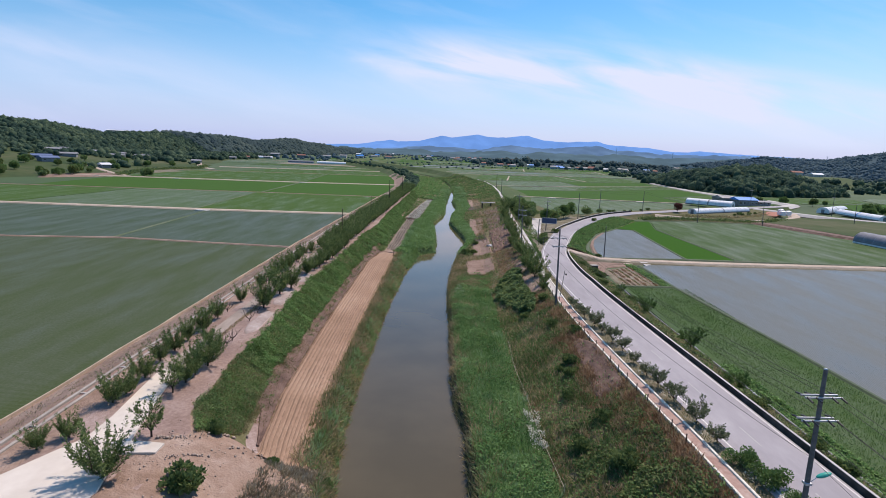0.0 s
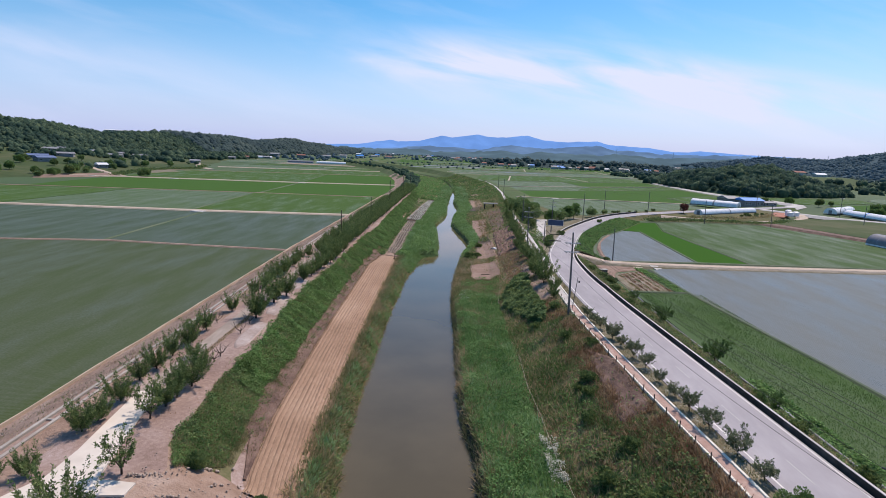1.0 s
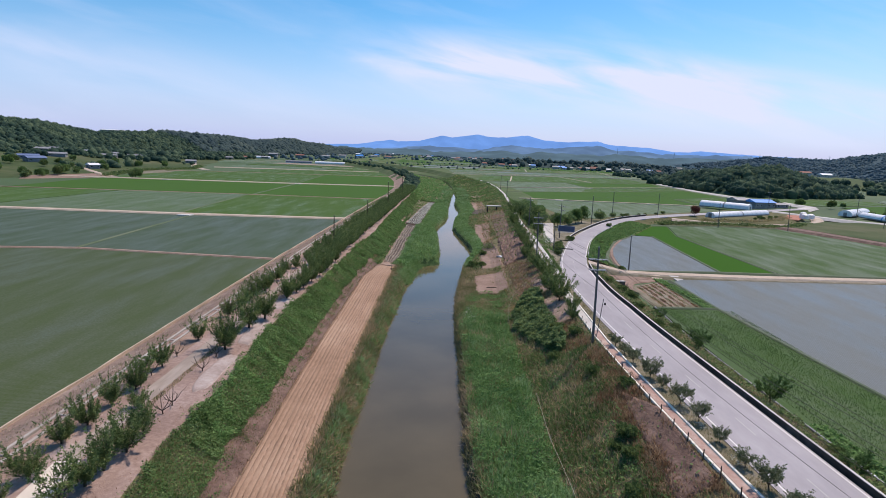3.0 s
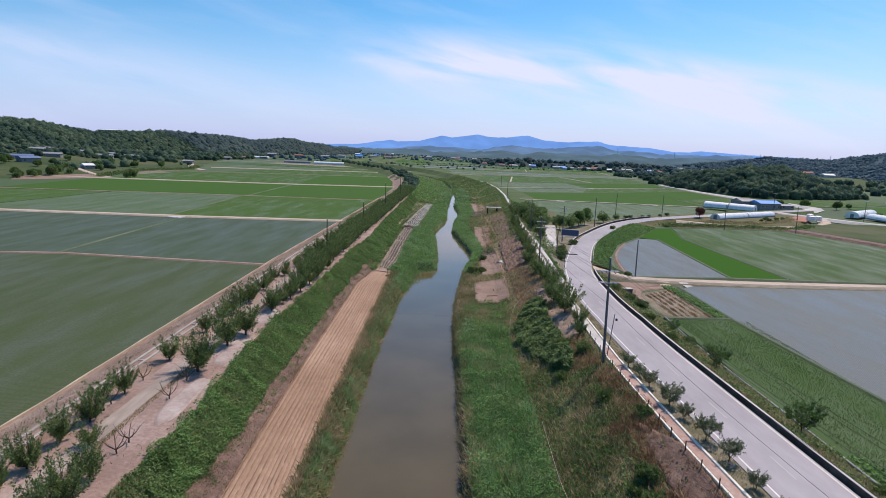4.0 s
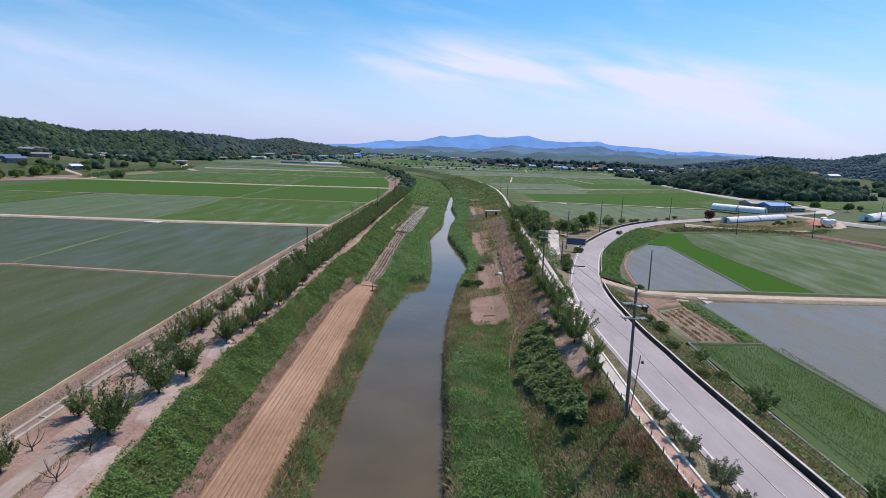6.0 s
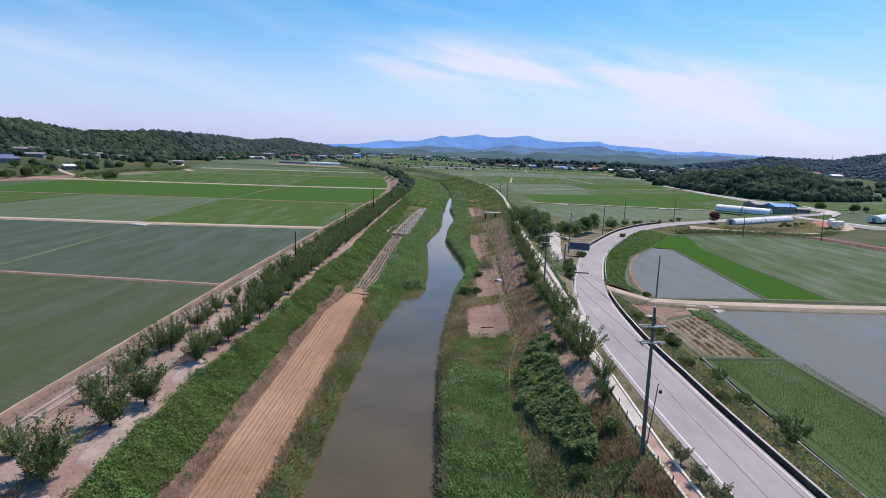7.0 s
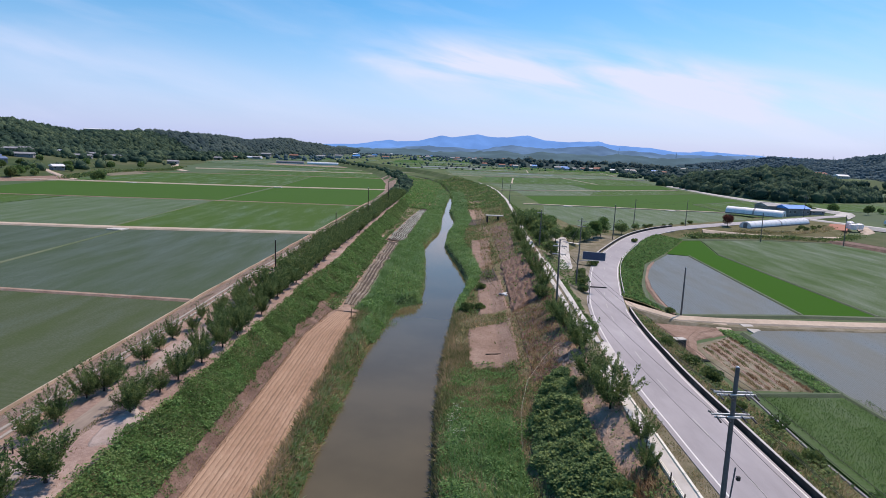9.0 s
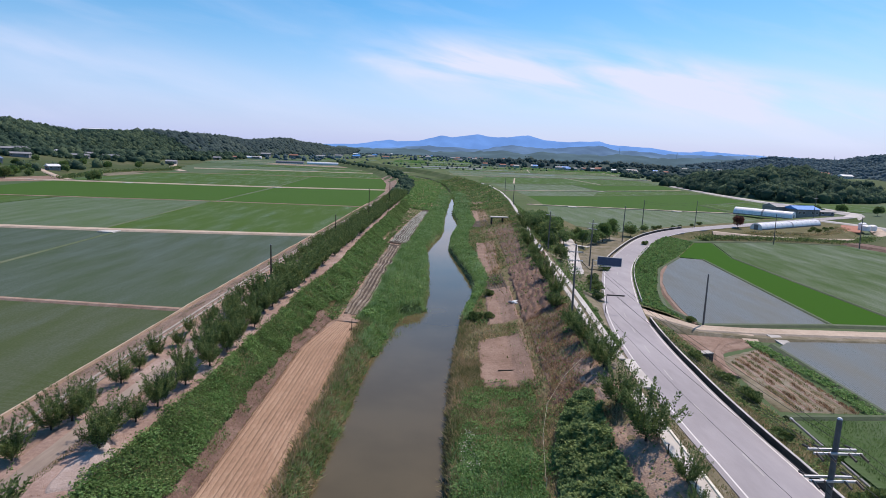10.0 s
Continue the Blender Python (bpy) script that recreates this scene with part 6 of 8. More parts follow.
for sd, y0, y1, a, b in ((181, 36, 50, 16.9, 19.6), (182, 65, 78, 15.4, 17.6), (183, 79, 90, 13.5, 16.5), (185, 49, 68, 14.4, 16.2)):
    blades("slope_dead_weeds", sd, 5000, y0, y1, lambda y, a=a: a, lambda y, b=b: min(b, slope_r(y)), 0.6, 0.07, DEADGRASS, "dead rusty-brown weeds near the footway", lean=0.7, bias=lambda x, y: 1 if lump(x, y, 0.45, 77) > 0.4 else 0.08)
blades("slope_dead_weeds", 186, 13000, 138, 260, lambda y: berm(y) - 0.5, lambda y: float(crest_r(y)) - 1.2, 0.7, 0.14, DEADGRASS, "dead rusty-brown weeds on the far levee slope", lean=0.8, bias=lambda x, y: 0.7 * bare(x, y) if lump(x, y, 0.16, 73) > 0.5 and y > 174 else 0.06)
leaf_carpet("slope_green", 184, 22000, 140, 330, lambda y: float(river_r(y)) + 2.5, slope_r, 0.36, 0.7, LEAF_VINE, "green weeds on the far berm and slope", bias=lambda x, y: bare(x, y) * (0.02 if 7.9 + 0.05 * (y - 176) < x < 12.6 + 0.06 * (y - 176) and 175 < y < 217 or abs(x - 13.5) < 3.6 and 251 < y < 312 else 1 if lump(x, y, 0.14, 29) > 0.4 else 0.15), k=0.5)
blades("slope_weeds", 135, 13000, 138, 330, berm, slope_r, 0.8, 0.14, DRYGRASS, "tangled weeds on the far levee slope", lean=0.7, bias=bare)
leaf_carpet("slope_scrub", 136, 12000, 128, 320, lambda y: float(crest_r(y)) - 3.0, lambda y: float(crest_r(y)) - 0.3, 0.3, 1.0, LEAF_VINE, "bushy undergrowth beside the levee path", bias=lambda x, y: 1 if lump(x, y, 0.25, 9) > 0.5 else 0.05)
leaf_carpet("slope_scrub", 137, 16000, 122, 320, lambda y: float(crest_r(y)) + 2.2, lambda y: float(crest_r(y)) + (2.9 if y < 150 else 7.5), 0.3, 0.9, LEAF_VINE, "bushy undergrowth between path and road", bias=lambda x, y: 1 if lump(x, y, 0.25, 14) > 0.42 else 0.05)
blades("berm_grass", 127, 26000, 124, 300, lambda y: float(river_r(y)) + 1.0, lambda y: berm(y) + 0.5, 0.5, 0.12, DRYGRASS, "rough grass round the soil plots", lean=0.8, bias=lambda x, y: 0.02 if (5.9 + 1.0 * noise.noise((4, y * 0.5, 0)) < x < 11.6 + 0.9 * noise.noise((8, y * 0.5, 0)) and 118.5 + 1.5 * noise.noise((x * 0.5, 3, 0)) < y < 132 + 0.7 * (x - 5.6) + 1.5 * noise.noise((x * 0.5, 6, 0))) else 0.1 if (7.6 < x < 13.4 and 140.4 < y < 174.5) or (7.9 + 0.05 * (y - 176) < x < 12.6 + 0.06 * (y - 176) and 175 < y < 217) or (9.6 < x < 17.5 and 251 < y < 312) else 1)
leaf_carpet("strip_weeds", 128, 12000, 138, 300, lambda y: fl_(y) - 0.9, lambda y: lerp(y, [139, 170, 207, 208, 270, 300], [-14.5, -14.4, -13.7, -14.7, -11.5, -9.1]), 0.26, 0.5, LEAF_VINE, "green weeds beside the mulched beds")
blades("strip_weeds", 129, 14000, 139, 208, lambda y: float(strip_r(y)) + 0.05, lambda y: float(strip_r(y)) + 0.9, 0.9, 0.12, REED, "green reeds beside the mulched beds", lean=0.6)
blades("bank_growth", 211, 9000, 130, 153, lambda y: float(river_l(y)) - 1.2, lambda y: lerp(y, [130, 136, 141, 144, 150, 153], [-8.2, -6.6, -4.9, -3.4, -2.2, -2.0]), 1.15, 0.1, REED, "green reeds leaning over the bank", lean=0.8)
leaf_carpet("bank_growth", 214, 7000, 130, 153, lambda y: float(river_l(y)) - 1.2, lambda y: lerp(y, [130, 136, 141, 144, 150, 153], [-8.0, -6.2, -4.6, -3.2, -2.0, -1.8]), 0.24, 1.0, LEAF_BRIGHT, "lush leafy growth along the river bank", k=0.3, tiers=0.9)
# verge between footway and road
blades("verge_grass", 140, 12000, 18, 118, lambda y: float(crest_r(y)) + 1.25, lambda y: float(road_c(y)) - 3.05, 0.22, 0.05, DRYGRASS, "dry clipped grass on the verge", lean=0.7, bias=lambda x, y: 1 if lump(x, y, 0.6, 4) > 0.42 else 0.25)
# outside the parapet wall
wall_out = lambda y: float(road_c(y)) + 3.6
blades("roadside_weeds", 141, 26000, 16, 142, wall_out, lambda y: 35.0, 0.6, 0.08, DRYGRASS, "roadside weeds below the parapet", lean=0.6)
leaf_carpet("roadside_bushes", 142, 24000, 16, 140, wall_out, lambda y: 34.6, 0.24, 0.95, LEAF_PLUM, "leafy roadside bushes below the parapet", bias=lambda x, y: 1 if lump(x, y, 0.33, 21) > 0.52 else 0.06)
leaf_carpet("roadside_bushes", 143, 8000, 16, 140, wall_out, lambda y: 34.6, 0.2, 0.7, LEAF_BRIGHT, "fresh green roadside bushes below the parapet", bias=lambda x, y: 1 if lump(x, y, 0.3, 33) > 0.6 else 0.02)
# bank inside the bend
bend_in = lambda y: float(np.interp(y, RY, RX)) + 3.9
bend_out = lambda y: lerp(y, [147, 156, 167, 191, 209, 240], [40.5, 40.0, 43.0, 52.0, 64.0, 82.0])


def bend_bank():
    v, f = [], []
    ys = np.arange(147, 240, 1.5)
    for y in ys:
        a, b = float(np.interp(y, RY, RX)) + 3.2, float(bend_out(y))
        b = max(b, a + 1.0)
        for k in range(7):
            t = k / 6
            x = a + (b - a) * t
            v.append((x, y, float(road_z(y)) - 0.1 + (-4.75 - float(road_z(y)) + 0.1) * t ** 1.2 + 0.12 * noise.noise((x, y, 0)) * (0 < k < 6)))
    for i in range(len(ys) - 1):
        for k in range(6):
            a = i * 7 + k
            f.append((a, a + 1, a + 8, a + 7))
    return tagged(new("bend_bank", mesh_of("bend_bank", v, f, [TURF], smooth=True)), "grassy bank inside the road bend", "bank", kind="structure")


bend_bank()


def bank_leaves(seed, n, size, mat):
    rng = np.random.default_rng(seed)
    y = 148 + 90 * rng.random(n)
    a = np.interp(y, RY, RX) + 3.4
    b = np.maximum(np.array([float(bend_out(q)) for q in y]) - 0.5, a + 0.5)
    t = rng.random(n)
    x = a + (b - a) * t
    rz = np.array([float(road_z(q)) for q in y])
    h = np.array([lump(p, q, 0.3, 2) for p, q in zip(x, y)])
    z = rz - 0.1 + (-4.65 - rz) * t ** 1.2 + 0.1 + 0.32 * h ** 2 * rng.random(n)
    p = np.stack([x, y, z], axis=1)
    up = unit(rng.normal(size=(n, 3)) * np.array([1, 1, 0.6]) + np.array([0, 0, 0.4]))
    side = unit(np.cross(up, rng.normal(scale=0.6, size=(n, 3)) + np.array([0, 0, 1.0])))
    ln = size * (0.6 + 0.8 * rng.random(n))
    v, c = quads(p, up, side, ln, ln * 0.7)
    return tagged(new("bank_plants", quad_mesh("bank_plants", v, c, mat)), "lush bright green plants on the bend's bank", "plants", kind="stuff")


bank_leaves(151, 22000, 0.42, LEAF_BRIGHT)
bank_leaves(152, 5000, 0.5, LEAF_PLUM)


# ---- trees ----
def limb_tree(rng, height, spread, limbs, trunk_r, upright=0.0):
    """Short trunk with rising limbs and twigs. Returns the wood and points along limbs and twigs."""
    bm = bmesh.new()
    fork = Vector((rng.uniform(-0.08, 0.08), rng.uniform(-0.08, 0.08), height * rng.uniform(0.13, 0.19)))
    add_tube(bm, (0, 0, -0.15), fork, trunk_r, trunk_r * 0.8, 7)
    ends = []
    for i in range(limbs):
        a = 2 * math.pi * (i + rng.uniform(-0.3, 0.3)) / limbs
        r = spread * rng.uniform(0.40, 0.6) * (1 - 0.33 * upright)
        mid = fork + Vector((math.cos(a) * r * 0.6, math.sin(a) * r * 0.6, height * rng.uniform(0.13, 0.24) * (1 + 0.3 * upright)))
        end = fork + Vector((math.cos(a) * r, math.sin(a) * r, height * rng.uniform(0.32, 0.6) * (1 + 0.22 * upright)))
        add_tube(bm, fork, mid, trunk_r * 0.6, trunk_r * 0.42, 5)
        add_tube(bm, mid, end, trunk_r * 0.42, trunk_r * 0.15, 5)
        ends += [fork.lerp(mid, 0.35), fork.lerp(mid, 0.75), mid, mid.lerp(end, 0.35), mid.lerp(end, 0.7), end]
        for _ in range(4):
            b = a + rng.uniform(-1.3, 1.3)
            q = mid.lerp(end, rng.uniform(-0.3, 0.8))
            tip = q + Vector((math.cos(b) * spread * rng.uniform(0.1, 0.35), math.sin(b) * spread * rng.uniform(0.1, 0.35), height * rng.uniform(0.05, 0.36)))
            add_tube(bm, q, tip, trunk_r * 0.2, trunk_r * 0.06, 4)
            ends += [tip, q.lerp(tip, 0.3), q.lerp(tip, 0.65)]
    return bm, ends


def shoots(rng, ends, count, size, reach):
    """Leaves set along upright shoots that start at the twig ends: a ragged crown with gaps."""
    e = np.array([q[:] for q in ends])
    ns = max(40, count // 26)
    k = rng.integers(0, len(e), ns)
    out = e[k].copy()
    out[:, 2] = 0
    d = unit(rng.normal(scale=0.33, size=(ns, 3)) + unit(out + 1e-6) * 0.45 + np.array([0, 0, 0.95]))
    start = e[k] + rng.normal(scale=0.2, size=(ns, 3)) * np.array([1, 1, 0.6])
    ln = reach * (0.5 + 0.8 * rng.random(ns))
    j = rng.integers(0, ns, count)
    c = start[j] + d[j] * (ln[j] * rng.random(count) ** 0.8)[:, None] + rng.normal(scale=0.045, size=(count, 3))
    up = unit(d[j] * 0.5 + rng.normal(scale=0.75, size=(count, 3)))
    side = unit(np.cross(up, rng.normal(size=(count, 3))))
    s = size * (0.7 + 0.6 * rng.random(count))
    return quads(c, up, side, s, s * 0.42)


def whips(rng, height, spread, count, size):
    """Long leafy shoots that fan up from a low fork: wood, and leaves along the shoots."""
    ns = 44
    a = 2 * np.pi * rng.random(ns)
    tilt = np.radians(6 + 46 * rng.random(ns) ** 0.8)
    r0 = 0.24 * spread * np.sqrt(rng.random(ns))
    start = np.stack([np.cos(a) * r0, np.sin(a) * r0, height * (0.15 + 0.2 * rng.random(ns))], axis=1)
    b = a + rng.normal(scale=0.5, size=ns)
    d = np.stack([np.cos(b) * np.sin(tilt), np.sin(b) * np.sin(tilt), np.cos(tilt)], axis=1)
    ln = height * (0.42 + 0.6 * rng.random(ns) ** 1.4) * (1.08 - 0.3 * np.sin(tilt))
    bm = bmesh.new()
    fork = Vector((0, 0, height * 0.15))
    add_tube(bm, (0, 0, -0.15), fork, 0.1, 0.085, 7)
    for k in range(0, ns, 4):
        q = Vector(start[k])
        add_tube(bm, fork, q, 0.05, 0.035, 5)
        add_tube(bm, q, q + Vector(d[k]) * ln[k] * 0.85, 0.032, 0.008, 4)
    j = rng.integers(0, ns, count)
    t = rng.random(count) ** 0.85
    c = start[j] + d[j] * (ln[j] * t)[:, None] + np.stack([0 * t, 0 * t, 0.12 * height * t ** 2], axis=1)
    c += rng.normal(scale=1.0, size=(count, 3)) * (0.13 - 0.08 * t)[:, None]
    up = unit(d[j] * 0.8 + rng.normal(scale=0.6, size=(count, 3)))
    side = unit(np.cross(up, rng.normal(size=(count, 3))))
    s = size * (0.7 + 0.6 * rng.random(count))
    return bm, quads(c, up, side, s, s * 0.42)


def orchard_tree(seed, height, spread, leaves, leaf, label, group, name="plum_tree"):
    nr = np.random.default_rng(seed)
    tree = thing(name, label=label, category="tree", group=group)
    bm, (v, c) = whips(nr, height, spread, leaves, leaf)
    part("trunk", bm, BARK, tree)
    part("crown", quad_mesh("crown", v, c, LEAF_PLUM), None, tree)
    return tree


def clump_tree(seed, height, spread, leaves, leaf, mat, name, label, group, trunk_r=0.12):
    """A trunk with limbs that carry a rounded, uneven crown of leaf clumps with gaps between them."""
    rng, nr = random.Random(seed), np.random.default_rng(seed)
    tree = thing(name, label=label, category="tree", group=group)
    bm = bmesh.new()
    top = Vector((0.05 * height * rng.uniform(-1, 1), 0.05 * height * rng.uniform(-1, 1), height * 0.62))
    add_tube(bm, (0, 0, -0.3), top, trunk_r, trunk_r * 0.4, 7)
    mids = []
    for i in range(15):
        a, q = i * 2.4 + rng.uniform(-0.4, 0.4), rng.uniform(0.15, 1.0)
        lift = height * (0.36 + 0.5 * rng.random())
        r = spread * 0.36 * math.sqrt(q) * (1.15 - 0.6 * abs(lift / height - 0.55))
        m = Vector((math.cos(a) * r, math.sin(a) * r, lift))
        add_tube(bm, top * rng.uniform(0.4, 0.9), m, trunk_r * 0.4, trunk_r * 0.12, 5)
        mids.append(m[:])
    part("trunk", bm, BARK, tree)
    mids = np.array(mids)
    v, c = leaf_cloud(nr, mids, spread * (0.17 + 0.09 * nr.random(len(mids))), leaves, leaf, 0.35)
    part("crown", quad_mesh("crown", v, c, mat), None, tree)
    return tree


def plum_tree(seed, height, spread, leaves, leaf=0.2, mat=None, name="plum_tree", limbs=5, label="", group="", trunk_r=0.085, bark=None, reach=0.34, upright=0.0):
    rng, nr = random.Random(seed), np.random.default_rng(seed)
    tree = thing(name, label=label, category="tree", group=group)
    bm, ends = limb_tree(rng, height, spread, limbs, trunk_r, upright)
    part("trunk", bm, bark or BARK, tree)
    if leaves:
        v, c = shoots(nr, ends, leaves, leaf, height * reach)
        part("crown", quad_mesh("crown", v, c, mat or LEAF_PLUM), None, tree)
    return tree


def plant_row(protos, spots, seed, scale=(0.85, 1.2)):
    """The first spots take the originals, the others copies."""
    rng = random.Random(seed)
    used = set()
    for x, y, z, s in spots:
        k = rng.randrange(len(protos))
        s *= rng.uniform(*scale)
        m = pose(x, y, z, 0, 0, rng.uniform(0, 360)) @ Matrix.Diagonal((s, s, s * rng.uniform(0.9, 1.1), 1))
        if k not in used:
            used.add(k)
            protos[k].matrix_basis = m
        else:
            keep = protos[k].scale.copy()
            protos[k].scale = (1, 1, 1)
            copy_thing(protos[k], m)
            protos[k].scale = keep


PLUM_LABEL = "young plum tree with a ragged green crown on the levee"
plums = [orchard_tree(300 + i, h, s, n, 0.17, PLUM_LABEL, "orchard trees on the levee") for i, (h, s, n) in
         enumerate([(2.7, 2.3, 4600), (2.5, 2.0, 3800), (3.0, 2.5, 5000), (2.3, 1.8, 3000), (2.8, 2.2, 4400)])]
# trees of the river-side row and of the drain-side row: x, y, size
inner = [(-23.2, 49.2, 1.05), (-23.1, 51.0, 0.95), (-22.9, 53.4, 1.05), (-23.1, 56.0, 0.95), (-25.6, 60.0, 0.8), (-24.0, 74.2, 1.3), (-24.0, 81.7, 1.35), (-23.4, 85.7, 1.3),
         (-23.3, 95.4, 1.1), (-23.6, 97.2, 1.0), (-23.0, 99.6, 1.1), (-22.7, 102.4, 1.15), (-23.0, 104.6, 1.05), (-22.4, 106.8, 1.2), (-23.6, 109.2, 1.1), (-22.1, 111.4, 1.2), (-23.4, 113.4, 1.15), (-22.0, 115.6, 1.15)]
outer = [(-28.1, 36.8, 0.7), (-26.9, 38.5, 0.72), (-27.1, 44.4, 1.0), (-27.0, 46.2, 0.85), (-27.2, 49.7, 0.95), (-28.0, 54.1, 0.9), (-27.8, 56.8, 1.0), (-28.0, 60.4, 0.95), (-27.7, 63.4, 0.95), (-28.1, 68.9, 0.95), (-28.1, 77.0, 1.0), (-28.2, 86.0, 0.75),
         (-28.1, 90.8, 0.95), (-28.0, 93.4, 0.95), (-28.3, 97.7, 1.1), (-27.7, 99.2, 1.05), (-27.7, 101.2, 1.05), (-28.0, 106.4, 0.95), (-28.2, 109.8, 0.9), (-28.4, 113.2, 1.0)]
rr = random.Random(5)
spots = [(x, y, -1.04, k * (0.8 if y > 94 else 0.95)) for x, y, k in inner] + [(x, y, -1.12, k * (0.8 if y > 94 else 0.92)) for x, y, k in outer]
y = 117.0
while y < 330:
    dense = 1 if y < 190 else 0.5
    for row, keep in ((-22.4, 1.0), (-24.0, dense), (-25.8, 0.45), (-27.9, 0.75)):
        if rr.random() < keep:
            spots.append((row + float(shift_l(y)) + rr.uniform(-0.5, 0.5), y + rr.uniform(-0.9, 0.9), -1.05, rr.uniform(0.75, 1.0) * (0.72 if row < -27 else 1.0)))
    y += 3.2
far_plums = [orchard_tree(320 + i, h, s, n, 0.34, PLUM_LABEL, "orchard trees on the levee") for i, (h, s, n) in enumerate([(2.8, 2.5, 1100), (3.0, 2.7, 1300)])]
plant_row(plums, [q for q in spots if q[1] < 135], 9, (0.88, 1.12))
plant_row(far_plums, [q for q in spots if q[1] >= 135], 10)
big = orchard_tree(330, 3.2, 2.6, 5200, 0.18, "large ragged plum tree beside the concrete slab", "orchard trees on the levee")
big.matrix_basis = pose(-21.5, 33.6, -1.1, 0, 0, 40) @ Matrix.Scale(1.05, 4)
bare_tree = plum_tree(340, 2.0, 1.8, 0, label="bare leafless young tree on the levee", group="bare trees on the levee", trunk_r=0.06)
bare_tree.matrix_basis = pose(-23.2, 59.2, -1.05)
for x, y, r in ((-23.8, 68.1, 40), (-24.1, 72.0, 110), (-23.2, 60.7, 200), (-27.9, 66.6, 300), (-27.9, 71.6, 20), (-27.8, 84.4, 75), (-28.1, 87.6, 150)):
    copy_thing(bare_tree, pose(x, y, -1.05, 0, 0, r))
sparse = plum_tree(345, 2.5, 2.0, 1300, upright=1.0, label="half-bare young plum tree on the levee", group="orchard trees on the levee")
sparse.matrix_basis = pose(-21.3, 39.4, -1.1)
for x, y in ((-23.3, 46.9), (-27.8, 65.4)):
    copy_thing(sparse, pose(x, y, -1.08, 0, 0, y * 31))
crowns("levee_tree_line", [(-25.5 + float(shift_l(y)) + rr.uniform(-3.4, 3.4) * (1 if y < 480 else 1.8), y, -1.0) for y in list(np.arange(330, 470, 1.9)) + list(np.arange(470, 900, 3.4))], 1.7, "far line of orchard trees along the levee", 61, FOREST, leaves=26, leaf=0.6)

# pines and shrubs on the roadside verge
PINE = "small grey-green ornamental pine on the road verge"
pines = [plum_tree(360 + i, h, s, n, 0.17, LEAF_PINE, "young_pine", 6, PINE, "young pines along the verge", 0.055, reach=0.24, upright=0.8) for i, (h, s, n) in enumerate([(2.2, 1.7, 3000), (1.8, 1.3, 2000), (2.4, 1.9, 3400)])]
vy = [78, 75.4, 73, 69, 66.5, 63, 59.9, 56.6, 53.2, 50.5, 47.3, 43.4, 40.2, 24, 20]
plant_row(pines, [(float(lerp(q, [20, 35, 40, 50, 60, 70, 78], [23.0, 22.2, 21.6, 20.9, 20.3, 19.5, 18.9])), q, -0.02, 1.0 if q not in (56.6, 66.5) else 0.7) for q in vy], 12, (0.68, 0.95))


def bush(seed, r, h, n, mat, leaf, name, label, group=""):
    rng = np.random.default_rng(seed)
    t = thing(name, label=label, category="shrub", group=group)
    bm = bmesh.new()
    for k in range(5):
        a = k * 1.26
        add_tube(bm, (0, 0, -0.1), (math.cos(a) * r * 0.4, math.sin(a) * r * 0.4, h * 0.6), 0.03, 0.012, 4)
    part("stems", bm, BARK, t)
    cs = rng.normal(scale=r * 0.4, size=(9, 3)) * np.array([1, 1, 0.35]) + np.array([0, 0, h * 0.5])
    v, c = leaf_cloud(rng, cs, np.full(9, r * 0.5) * (0.7 + 0.6 * rng.random(9)), n, leaf, 0.6)
    v[:, 2] = np.maximum(v[:, 2], 0.02)
    part("foliage", quad_mesh("foliage", v, c, mat), None, t)
    return t


clipped = bush(380, 1.0, 1.1, 2200, LEAF_VINE, 0.14, "round_shrub", "rounded green shrub on the road verge", "shrubs along the verge")
clipped.matrix_basis = pose(22.0, 37.3, 0)
for x, y, s in ((22.6, 34.9, 1.1), (22.9, 31.8, 1.0), (23.2, 28.6, 1.0)):
    copy_thing(clipped, pose(x, y, 0, 0, 0, y * 40) @ Matrix.Diagonal((s, s, s, 1)))
weed = bush(381, 0.9, 1.2, 1500, LEAF_PLUM, 0.17, "wild_bush", "wild dark green bush on the river bank", "wild bushes")
spots = [(-17.5, 42.0, 1.0), (-16.6, 34.2, 1.7), (-12.6, 40.8, 0.6), (-8.6, 41.0, 0.9), (13.0, 34, 1.2), (14.5, 40, 1.4), (12.2, 44, 1.2), (15.0, 47, 1.0), (13.2, 53, 1.0), (14.7, 60.0, 1.15), (14.2, 57.4, 1.0), (13.5, 59.0, 0.8),
         (16.9, 67.5, 0.9), (15.0, 72.5, 1.0), (15.8, 84, 1.1), (14.2, 88, 1.2), (12.4, 80, 1.0), (9.0, 158, 1.2), (6.0, 143.5, 1.3), (8.0, 144, 1.1), (32.0, 118, 1.3), (31.2, 124, 1.2), (32.2, 113, 1.5), (30.4, 104, 1.1), (29.8, 94, 1.0),
         (33.5, 62, 1.0), (32.0, 53, 1.2), (33.2, 46, 1.2), (31.4, 40, 1.3), (33.6, 97, 1.2), (28.6, 160, 1.6), (27.6, 156, 1.5), (29.6, 166, 1.5), (26.2, 149, 1.2), (35.5, 178, 1.4), (41.2, 147.6, 1.0), (44.6, 181, 1.4), (58, 219, 1.2)]
weed.matrix_basis = pose(*spots[0][:2], ground_z(*spots[0][:2]))
for i, (x, y, s) in enumerate(spots[1:]):
    z = ground_z(x, y)
    copy_thing(weed, pose(x, y, z, 0, 0, i * 67) @ Matrix.Diagonal((s, s, s * 0.95, 1)))

